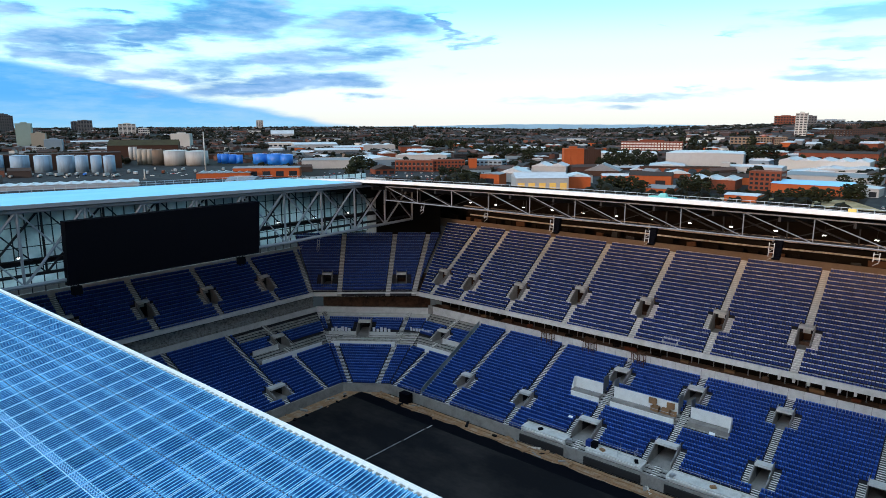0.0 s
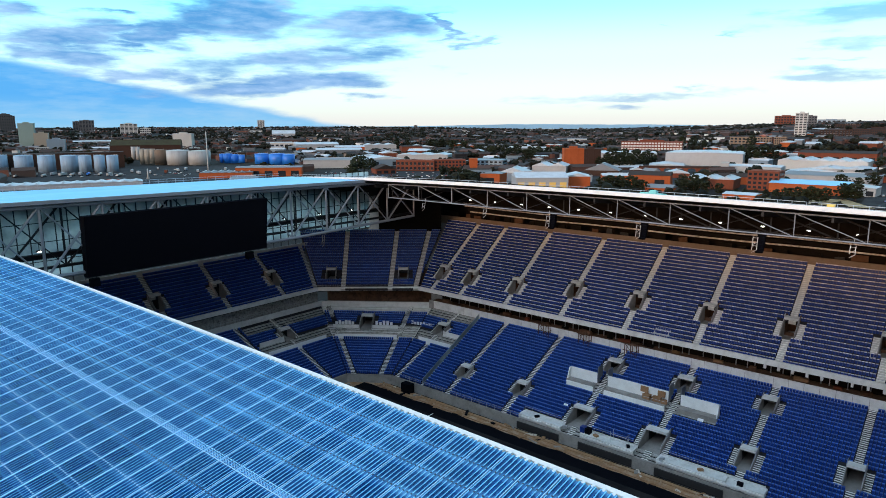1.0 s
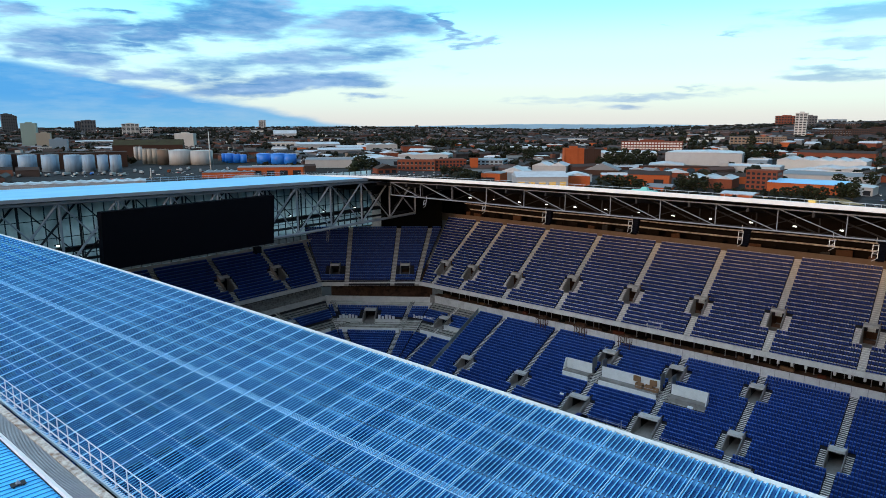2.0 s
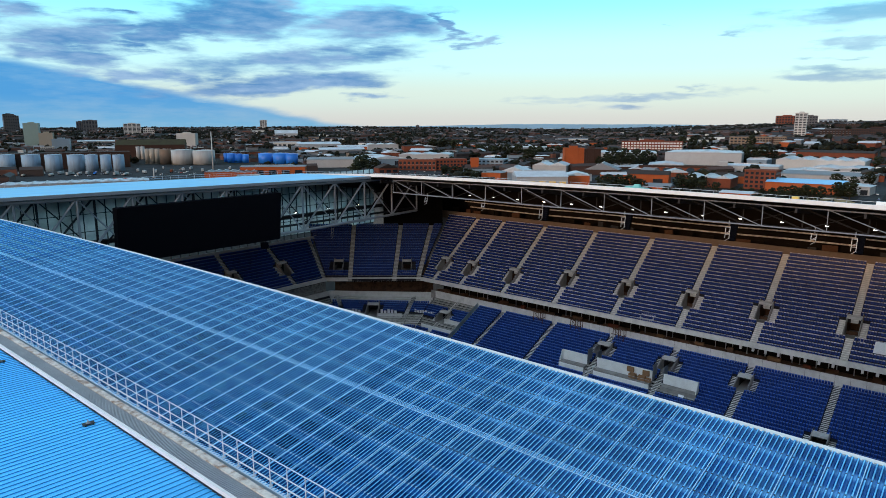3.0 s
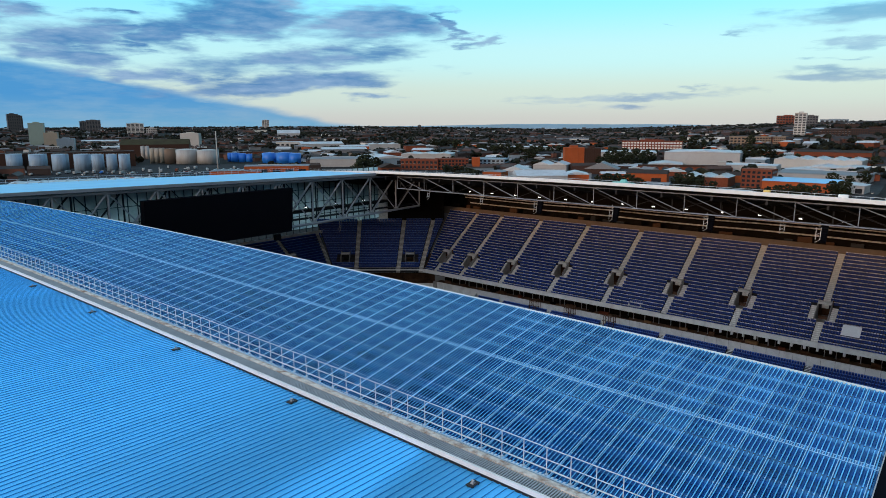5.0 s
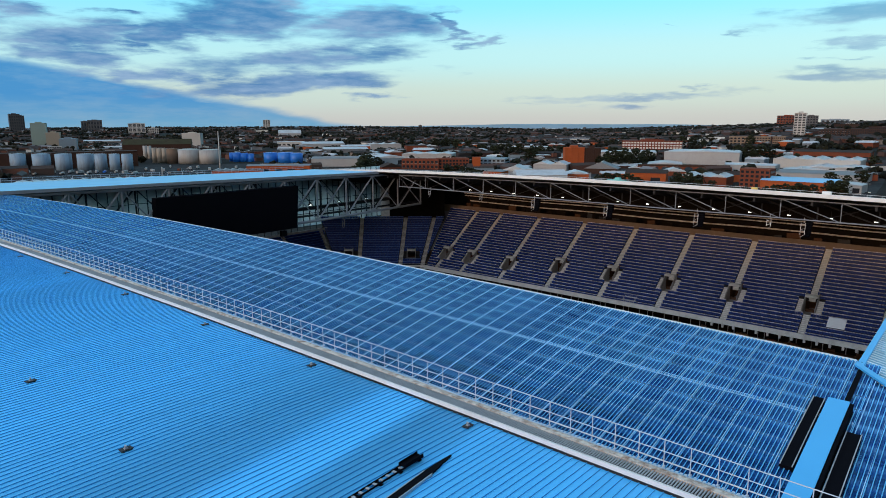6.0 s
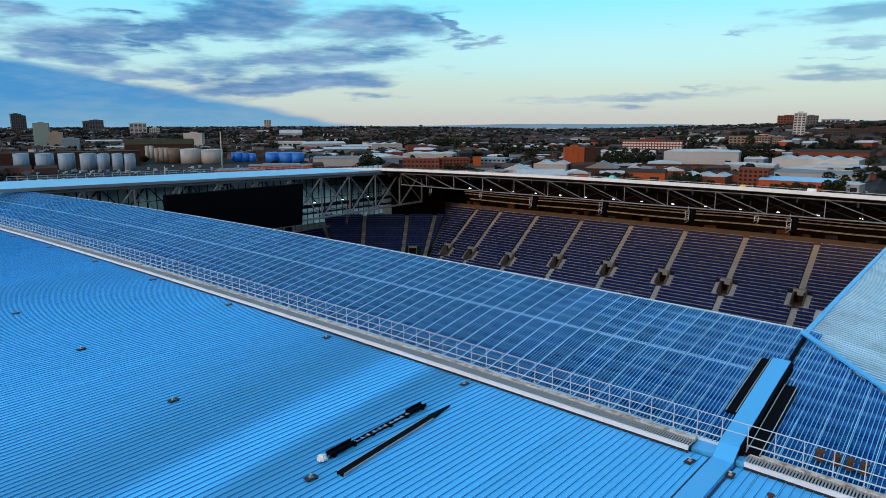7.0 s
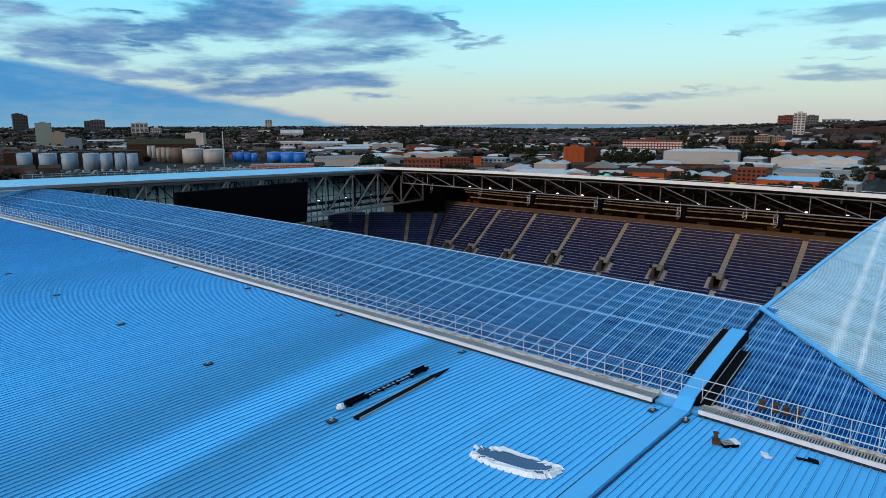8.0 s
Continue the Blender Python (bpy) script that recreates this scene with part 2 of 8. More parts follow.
def material(name, color, rough=0.6, metal=0.0, vary=0.25, scale=1.0, grain=0.15, grain_scale=12.0, bump=0.0, per_object=0.0, per_island=0.0,
             stain=None, stain_amount=0.5, alpha=1.0, spec=0.5, coord="World", stretch=(1, 1, 1), emit=None, emit_strength=0.0):
    """A procedural surface: base colour, broad stains, fine grain, relief, and a shade of its own for each object or island."""
    m = bpy.data.materials.new(name)
    m.use_nodes = True
    t = m.node_tree
    b = t.nodes["Principled BSDF"]
    b.inputs["Metallic"].default_value = metal
    b.inputs["Specular IOR Level"].default_value = min(spec, 0.12) if rough > 0.68 else spec
    co = t.nodes.new("ShaderNodeTexCoord")
    mp = t.nodes.new("ShaderNodeMapping")
    mp.inputs["Scale"].default_value = stretch
    where = t.nodes.new("ShaderNodeNewGeometry").outputs["Position"] if coord == "World" else co.outputs[coord]
    t.links.new(where, mp.inputs[0])
    big = node(t, "ShaderNodeTexNoise", Scale=scale, Detail=4.0, Roughness=0.6)
    fine = node(t, "ShaderNodeTexNoise", Scale=grain_scale, Detail=3.0, Roughness=0.6)
    t.links.new(mp.outputs[0], big.inputs["Vector"])
    t.links.new(mp.outputs[0], fine.inputs["Vector"])
    v = math_node(t, "ADD", math_node(t, "MULTIPLY_ADD", math_node(t, "SUBTRACT", big.outputs[0], 0.5), 2 * vary, 1.0),
                  math_node(t, "MULTIPLY", math_node(t, "SUBTRACT", fine.outputs[0], 0.5), 2 * grain))
    if per_object:
        info = t.nodes.new("ShaderNodeObjectInfo")
        v = math_node(t, "ADD", v, math_node(t, "MULTIPLY", math_node(t, "SUBTRACT", info.outputs["Random"], 0.5), 2 * per_object))
    if per_island:
        geo = t.nodes.new("ShaderNodeNewGeometry")
        v = math_node(t, "ADD", v, math_node(t, "MULTIPLY", math_node(t, "SUBTRACT", geo.outputs["Random Per Island"], 0.5), 2 * per_island))
    col = color
    if stain:
        edge = t.nodes.new("ShaderNodeMapRange")
        edge.inputs["From Min"].default_value, edge.inputs["From Max"].default_value = 0.45, 0.68
        t.links.new(node(t, "ShaderNodeTexNoise", Scale=scale * 2.3, Detail=5.0, Roughness=0.7).outputs[0], edge.inputs["Value"])
        t.links.new(mp.outputs[0], edge.inputs["Value"].links[0].from_node.inputs["Vector"])
        col = mix_node(t, math_node(t, "MULTIPLY", edge.outputs[0], stain_amount), color, stain)
    hsv = t.nodes.new("ShaderNodeHueSaturation")
    if isinstance(col, tuple):
        hsv.inputs["Color"].default_value = (*col, 1)
    else:
        t.links.new(col, hsv.inputs["Color"])
    t.links.new(v, hsv.inputs["Value"])
    t.links.new(hsv.outputs[0], b.inputs["Base Color"])
    r = math_node(t, "MULTIPLY_ADD", math_node(t, "SUBTRACT", fine.outputs[0], 0.5), 0.25, rough)
    t.links.new(r, b.inputs["Roughness"])
    if bump:
        bp = node(t, "ShaderNodeBump", Strength=bump, Distance=0.05)
        t.links.new(fine.outputs[0], bp.inputs["Height"])
        t.links.new(bp.outputs[0], b.inputs["Normal"])
    if alpha < 1:
        b.inputs["Alpha"].default_value = alpha
    if emit:
        b.inputs["Emission Color"].default_value = (*emit, 1)
        b.inputs["Emission Strength"].default_value = emit_strength
    return m


CONCRETE = material("raw_concrete", (0.30, 0.28, 0.26), 0.85, vary=0.3, scale=0.25, grain=0.15, grain_scale=4, stain=(0.16, 0.15, 0.14), stain_amount=0.6)
CONCRETE_LIGHT = material("pale_concrete", (0.66, 0.65, 0.62), 0.8, vary=0.15, scale=0.3, grain=0.15, grain_scale=5, stain=(0.42, 0.40, 0.37), stain_amount=0.5)
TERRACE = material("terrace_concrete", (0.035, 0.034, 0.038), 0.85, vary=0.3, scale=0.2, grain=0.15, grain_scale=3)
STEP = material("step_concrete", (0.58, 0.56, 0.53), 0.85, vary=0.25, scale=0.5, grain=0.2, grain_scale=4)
# the same steps at the dim end and corner, shade put into the colour
STEP_SHADED = material("shaded_step_concrete", (0.36, 0.34, 0.31), 0.85, vary=0.25, scale=0.5, grain=0.2, grain_scale=4)
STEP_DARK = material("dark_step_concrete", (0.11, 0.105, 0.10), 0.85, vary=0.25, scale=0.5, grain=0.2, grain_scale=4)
NOSING = material("white_nosing", (0.80, 0.79, 0.75), 0.7, vary=0.15, scale=1.0)
SEAT = material("blue_seat_plastic", (0.010, 0.036, 0.195), 0.40, spec=0.3, vary=0.15, scale=0.1, grain=0.05, per_island=0.22)
# seat tops paler than the seats: the light they catch is put into colour
SEAT_EDGE_LIT = material("lit_blue_seat_edge", (0.06, 0.17, 0.52), 0.4, vary=0.2, scale=0.1, per_island=0.3)
SEAT_TOP_LIT = material("lit_pale_seat_edge", (0.64, 0.62, 0.66), 0.4, vary=0.2, scale=0.1, per_island=0.5)
SEAT_WHITE = material("white_seat_plastic", (0.75, 0.76, 0.78), 0.4, vary=0.1, scale=1.0)
PITCH = material("dark_rootzone", (0.0075, 0.0078, 0.0095), 0.9, spec=0.12, vary=0.6, scale=0.045, grain=0.3, grain_scale=1.3, stain=(0.034, 0.029, 0.027), stain_amount=0.75, stretch=(1, 0.5, 1))
DIRT = material("brown_dirt", (0.30, 0.17, 0.09), 0.95, vary=0.35, scale=0.25, grain=0.3, grain_scale=2.5, stain=(0.44, 0.36, 0.28), stain_amount=0.6)
STEEL = material("pale_grey_steel", (0.25, 0.27, 0.30), 0.5, vary=0.12, scale=0.4, grain=0.08)
STEEL_DARK = material("dark_grey_steel", (0.022, 0.022, 0.024), 0.6, spec=0.3, vary=0.2, scale=0.4)
GALV = material("galvanised_steel", (0.46, 0.48, 0.50), 0.45, metal=0.5, vary=0.2, scale=1.2, grain=0.15, stain=(0.22, 0.15, 0.10), stain_amount=0.25)
GRATING = material("walkway_grating", (0.38, 0.40, 0.42), 0.7, metal=0.2, vary=0.2, scale=0.8)
KERB_RUST = material("weathered_gutter", (0.66, 0.60, 0.53), 0.7, vary=0.35, scale=0.9, grain=0.3, grain_scale=5, stain=(0.20, 0.085, 0.035), stain_amount=0.9)
PALE_RAIL = material("pale_painted_rail", (0.54, 0.60, 0.66), 0.45, vary=0.1, scale=0.8, grain=0.1)
WHITE_LIP = material("white_fascia", (0.78, 0.77, 0.74), 0.5, vary=0.08, scale=0.3, grain=0.05, stain=(0.5, 0.47, 0.43), stain_amount=0.25)
SCREEN = material("black_screen", (0.003, 0.003, 0.006), 0.6, spec=0.10, vary=0.1, scale=0.3)
BLACK = material("matt_black", (0.003, 0.0035, 0.006), 0.75, spec=0.05, vary=0.3, scale=1.0)
ROOF_METAL = material("coated_roof_sheet", (0.075, 0.46, 0.84), 0.42, metal=0.1, spec=0.25, vary=0.16, scale=0.075, grain=0.06, grain_scale=3.0, per_object=0.04, stretch=(0.12, 1, 1))
# the paler streaks are wet highlights put into the deck colour
NORTH_DECK = material("pale_end_roof", (0.13, 0.50, 0.82), 0.35, vary=0.22, scale=0.25, grain=0.1, grain_scale=3.0, stretch=(0.15, 1, 1), stain=(0.36, 0.64, 0.84), stain_amount=0.6)
ROOF_FLASH = material("bright_flashing", (0.085, 0.51, 0.95), 0.35, metal=0.2, vary=0.06, scale=0.3, grain=0.03)
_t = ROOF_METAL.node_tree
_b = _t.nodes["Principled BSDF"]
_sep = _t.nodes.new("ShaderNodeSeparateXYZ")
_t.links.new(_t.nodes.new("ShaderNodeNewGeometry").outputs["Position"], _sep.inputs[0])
# broad bands of sky sheen put into the coat colour, skew to the ribs
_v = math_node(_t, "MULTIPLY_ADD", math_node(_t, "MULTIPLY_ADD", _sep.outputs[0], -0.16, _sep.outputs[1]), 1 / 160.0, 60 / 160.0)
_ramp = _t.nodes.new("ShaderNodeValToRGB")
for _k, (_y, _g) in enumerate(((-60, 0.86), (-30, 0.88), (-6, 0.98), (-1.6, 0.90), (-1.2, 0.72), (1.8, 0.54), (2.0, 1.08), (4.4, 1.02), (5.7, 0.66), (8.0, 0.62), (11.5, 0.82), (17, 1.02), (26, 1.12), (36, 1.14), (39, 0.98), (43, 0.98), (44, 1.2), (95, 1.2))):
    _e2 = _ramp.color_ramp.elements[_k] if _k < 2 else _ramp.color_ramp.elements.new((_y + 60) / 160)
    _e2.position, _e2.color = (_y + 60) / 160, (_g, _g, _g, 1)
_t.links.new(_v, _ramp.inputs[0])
_sheen_band = math_node(_t, "MULTIPLY", _ramp.outputs[0], 1.24)
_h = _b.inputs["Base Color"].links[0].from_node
_t.links.new(math_node(_t, "MULTIPLY", _h.inputs["Value"].links[0].from_socket, _sheen_band), _h.inputs["Value"])
# darker rib flank: the shadow line of each rib is put into the colour
RIB_SHADE = material("rib_flank_shade", (0.05, 0.30, 0.60), 0.5, metal=0.3, vary=0.1)
JOINT = material("dark_blue_sealant", (0.006, 0.03, 0.09), 0.6, vary=0.2)
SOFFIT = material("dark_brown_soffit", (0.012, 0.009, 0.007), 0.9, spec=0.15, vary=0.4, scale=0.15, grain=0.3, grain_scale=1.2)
BACKWALL = material("buff_block_wall", (0.20, 0.145, 0.105), 0.8, vary=0.25, scale=0.25, grain=0.2, grain_scale=2)
WALL_WHITE = material("white_painted_wall", (0.84, 0.84, 0.81), 0.7, vary=0.08, scale=0.4, stain=(0.62, 0.60, 0.56), stain_amount=0.35)
TIMBER = material("rough_timber", (0.30, 0.17, 0.09), 0.8, vary=0.3, scale=1.0, grain=0.3)
RUST_BROWN = material("rust_brown", (0.10, 0.05, 0.028), 0.8, vary=0.3, scale=2.0, grain=0.3)
TEAL = material("teal_tarpaulin", (0.20, 0.52, 0.48), 0.7, vary=0.2, scale=0.8)
YELLOW = material("yellow_plastic", (0.75, 0.50, 0.12), 0.5, vary=0.1, scale=1.0)
LAMP = material("floodlight_face", (0.9, 0.9, 0.88), 0.3, emit=(1.0, 0.97, 0.9), emit_strength=4.0)


def translucent_sheet(name, color, alpha, rough, through_tint=(0.48, 0.76, 0.95), sky_veil=0.0):
    """Clear ribbed plastic that lets part of the light through and mirrors the sky."""
    m = material(name, color, rough, vary=0.42, scale=0.32, grain=0.12, grain_scale=2.5, per_object=0.10, stretch=(1, 1, 1))
    t = m.node_tree
    b = t.nodes["Principled BSDF"]
    b.inputs["IOR"].default_value = 1.45
    b.inputs["Specular IOR Level"].default_value = 0.5
    out = [n for n in t.nodes if n.type == "OUTPUT_MATERIAL"][0]
    clear = t.nodes.new("ShaderNodeBsdfTransparent")
    clear.inputs[0].default_value = (*through_tint, 1)
    b.inputs["Specular Tint"].default_value = (0.30, 0.78, 1.0, 1)
    mx = t.nodes.new("ShaderNodeMixShader")
    mx.inputs[0].default_value = alpha
    t.links.new(clear.outputs[0], mx.inputs[1])
    t.links.new(b.outputs[0], mx.inputs[2])
    t.links.new(mx.outputs[0], out.inputs[0])
    if sky_veil:
        # milky sky sheen put into the colour, stronger to the free edge, patchy by sheet
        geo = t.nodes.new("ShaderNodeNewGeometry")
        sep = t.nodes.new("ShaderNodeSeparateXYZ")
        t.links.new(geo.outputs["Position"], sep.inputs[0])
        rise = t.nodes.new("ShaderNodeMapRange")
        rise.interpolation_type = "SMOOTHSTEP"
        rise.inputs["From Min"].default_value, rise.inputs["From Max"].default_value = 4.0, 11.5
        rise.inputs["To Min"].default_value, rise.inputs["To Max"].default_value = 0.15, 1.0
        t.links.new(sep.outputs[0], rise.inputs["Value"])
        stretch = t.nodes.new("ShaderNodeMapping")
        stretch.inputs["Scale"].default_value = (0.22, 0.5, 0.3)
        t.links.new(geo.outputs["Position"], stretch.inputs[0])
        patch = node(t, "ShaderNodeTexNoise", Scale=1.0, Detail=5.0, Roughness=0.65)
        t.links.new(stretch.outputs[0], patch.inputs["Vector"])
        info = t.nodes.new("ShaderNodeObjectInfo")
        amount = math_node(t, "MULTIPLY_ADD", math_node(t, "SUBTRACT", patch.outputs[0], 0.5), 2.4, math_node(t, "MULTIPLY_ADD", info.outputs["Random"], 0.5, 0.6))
        # paler along the lines of fixings, for the purlins that read through
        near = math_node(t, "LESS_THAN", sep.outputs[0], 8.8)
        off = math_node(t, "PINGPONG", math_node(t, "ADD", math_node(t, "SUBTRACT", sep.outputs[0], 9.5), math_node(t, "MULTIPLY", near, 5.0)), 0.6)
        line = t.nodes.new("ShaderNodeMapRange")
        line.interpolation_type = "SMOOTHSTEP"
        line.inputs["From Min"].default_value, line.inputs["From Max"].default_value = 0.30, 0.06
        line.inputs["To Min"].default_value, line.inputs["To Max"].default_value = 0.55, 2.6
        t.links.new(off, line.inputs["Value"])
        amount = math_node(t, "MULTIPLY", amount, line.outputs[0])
        film = math_node(t, "MINIMUM", math_node(t, "MAXIMUM", math_node(t, "MULTIPLY", math_node(t, "MULTIPLY", amount, rise.outputs[0]), sky_veil), 0.0), 0.85)
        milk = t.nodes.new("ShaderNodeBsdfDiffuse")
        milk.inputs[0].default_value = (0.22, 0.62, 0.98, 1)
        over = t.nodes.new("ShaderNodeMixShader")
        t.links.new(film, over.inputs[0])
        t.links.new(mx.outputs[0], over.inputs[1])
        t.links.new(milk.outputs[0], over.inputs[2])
        # the smooth outer skin mirrors the low sky at a shallow angle
        skin = t.nodes.new("ShaderNodeBsdfGlossy")
        skin.inputs["Color"].default_value = (0.12, 0.50, 1.0, 1)
        skin.inputs["Roughness"].default_value = 0.08
        fresnel = node(t, "ShaderNodeFresnel", IOR=1.5)
        coat = t.nodes.new("ShaderNodeMixShader")
        gloss = math_node(t, "MULTIPLY", math_node(t, "SUBTRACT", fresnel.outputs[0], 0.11), 2.6)
        t.links.new(math_node(t, "MINIMUM", math_node(t, "MAXIMUM", gloss, 0.0), 0.9), coat.inputs[0])
        t.links.new(over.outputs[0], coat.inputs[1])
        t.links.new(skin.outputs[0], coat.inputs[2])
        t.links.new(coat.outputs[0], out.inputs[0])
    return m


POLY = translucent_sheet("blue_polycarbonate", (0.002, 0.060, 0.28), 0.58, 0.10, (0.13, 0.52, 0.92), sky_veil=0.17)
# crests paler than the valleys: sky highlights put into the colour
POLY_CREST = translucent_sheet("highlight_crest", (0.14, 0.56, 0.93), 0.77, 0.15, (0.13, 0.52, 0.92), sky_veil=0.32)
PURLIN = material("pale_purlin", (0.82, 0.86, 0.88), 0.6, vary=0.1)
POLY_PALE = translucent_sheet("pale_polycarbonate", (0.34, 0.66, 0.86), 0.66, 0.12)
POLY_PALE_CREST = translucent_sheet("pale_highlight_crest", (0.80, 0.92, 0.98), 0.86, 0.3)


def purlin_streaks(m):
    """Two white streaks across the near end roof's ribs: bright purlins below put into the colour."""
    t = m.node_tree
    out = [n for n in t.nodes if n.type == "OUTPUT_MATERIAL"][0]
    geo = t.nodes.new("ShaderNodeNewGeometry")
    sep = t.nodes.new("ShaderNodeSeparateXYZ")
    t.links.new(geo.outputs["Position"], sep.inputs[0])
    across = math_node(t, "MULTIPLY_ADD", sep.outputs[0], -0.08, sep.outputs[1])
    blot = node(t, "ShaderNodeTexNoise", Scale=0.6, Detail=4.0, Roughness=0.6)
    t.links.new(geo.outputs["Position"], blot.inputs["Vector"])
    total = None
    for place, width in ((-20.25, 0.40), (-21.65, 0.25)):
        gap = math_node(t, "ABSOLUTE", math_node(t, "SUBTRACT", across, place))
        band = t.nodes.new("ShaderNodeMapRange")
        band.interpolation_type = "SMOOTHSTEP"
        band.inputs["From Min"].default_value, band.inputs["From Max"].default_value = width, 0.0
        t.links.new(gap, band.inputs["Value"])
        total = band.outputs[0] if total is None else math_node(t, "MAXIMUM", total, band.outputs[0])
    film = math_node(t, "MULTIPLY", total, math_node(t, "MULTIPLY", blot.outputs[0], 1.1))
    streak_white = t.nodes.new("ShaderNodeBsdfDiffuse")
    streak_white.inputs[0].default_value = (0.86, 0.93, 0.97, 1)
    mix = t.nodes.new("ShaderNodeMixShader")
    t.links.new(film, mix.inputs[0])
    t.links.new(out.inputs[0].links[0].from_socket, mix.inputs[1])
    t.links.new(streak_white.outputs[0], mix.inputs[2])
    t.links.new(mix.outputs[0], out.inputs[0])


purlin_streaks(POLY_PALE)
purlin_streaks(POLY_PALE_CREST)
CHANNEL = material("pale_channel", (0.60, 0.70, 0.78), 0.45, vary=0.15, scale=0.8)
# pale and dark fixings: sky glint and shadow put into two colours
FIXING = material("pale_fixings", (0.34, 0.58, 0.80), 0.4, vary=0.2)
FIXING_SHADED = material("shaded_fixings", (0.02, 0.05, 0.09), 0.5, vary=0.2)
LAP = material("sheet_lap", (0.36, 0.69, 0.94), 0.35, vary=0.2, scale=0.8)
GLAZING = translucent_sheet("end_wall_glazing", (0.35, 0.45, 0.50), 0.20, 0.12)
_t = GLAZING.node_tree
_o = [n for n in _t.nodes if n.type == "OUTPUT_MATERIAL"][0]
_d = _t.nodes.new("ShaderNodeBsdfTranslucent")
_n = node(_t, "ShaderNodeTexNoise", Scale=0.16, Detail=4.0, Roughness=0.6)
_t.links.new(_t.nodes.new("ShaderNodeNewGeometry").outputs["Position"], _n.inputs["Vector"])
_c = _t.nodes.new("ShaderNodeValToRGB")
_c.color_ramp.elements[0].position, _c.color_ramp.elements[0].color = 0.38, (0.50, 0.50, 0.46, 1)
_c.color_ramp.elements[1].position, _c.color_ramp.elements[1].color = 0.62, (0.94, 0.92, 0.84, 1)
_t.links.new(_n.outputs[0], _c.inputs[0])
_t.links.new(_c.outputs[0], _d.inputs[0])
_m = _t.nodes.new("ShaderNodeMixShader")
_m.inputs[0].default_value = 0.6
_t.links.new(_o.inputs[0].links[0].from_socket, _m.inputs[1])
_t.links.new(_d.outputs[0], _m.inputs[2])
_t.links.new(_m.outputs[0], _o.inputs[0])

# ---- ground, pitch and the bowl of the stadium ----


def smooth_step(a, b, x):
    k = min(1.0, max(0.0, (x - a) / (b - a)))
    return k * k * (3 - 2 * k)


def ground_z(x, y):
    """Height of the land: a flat dockside, a rise to the far ridge, and a hill towards the east."""
    r = math.hypot(x, y)
    az = math.degrees(math.atan2(x, y))
    z = 35.0 * smooth_step(900, 5200, r) ** 1.15 * (1 - 0.62 * math.exp(-((az - 60) / 10.0) ** 2))
    hill = math.exp(-((az - 84) / 13.0) ** 2)
    z += hill * 46.0 * smooth_step(800, 2000, r) * (1 - 0.55 * smooth_step(2300, 4500, r))
    return z


def build_ground():
    s = Shape()
    rings = [0, 60, 150, 260, 380, 500] + [500 * 1.075 ** k for k in range(1, 32)] + [4960]
    n = 180
    for r in rings:
        for i in range(n):
            a = 2 * math.pi * i / n
            x, y = r * math.sin(a), r * math.cos(a)
            s.v.append((x, y, ground_z(x, y) - 0.5))
    for j in range(len(rings) - 1):
        s.f.extend((j * n + i, j * n + n + i, j * n + n + (i + 1) % n, j * n + (i + 1) % n) for i in range(n))
    return single("ground", s, GROUND, "dark mixed town ground of yards, tracks and scrub", "ground", kind="structure", smooth=True)


GROUND = material("town_ground", (0.017, 0.015, 0.014), 0.95, vary=0.5, scale=0.006, grain=0.35, grain_scale=0.05, stain=(0.012, 0.014, 0.008), stain_amount=0.9)
build_ground()

single("pitch", Shape().box(22, 97.6, -18, 107.0, -0.4, 0.0), PITCH, "unturfed black pitch base with pale scuffs", "pitch", kind="structure")
single("pitch_surround", Shape().box(16, 100.6, -24, 110.2, -0.45, -0.06), DIRT, "brown dirt and broken slabs round the pitch", "pitch surround", kind="structure")


BARE = material("bare_buff_concrete", (0.42, 0.41, 0.38), 0.85, vary=0.35, scale=0.7, grain=0.35, grain_scale=2.5, stain=(0.10, 0.09, 0.085), stain_amount=0.85)


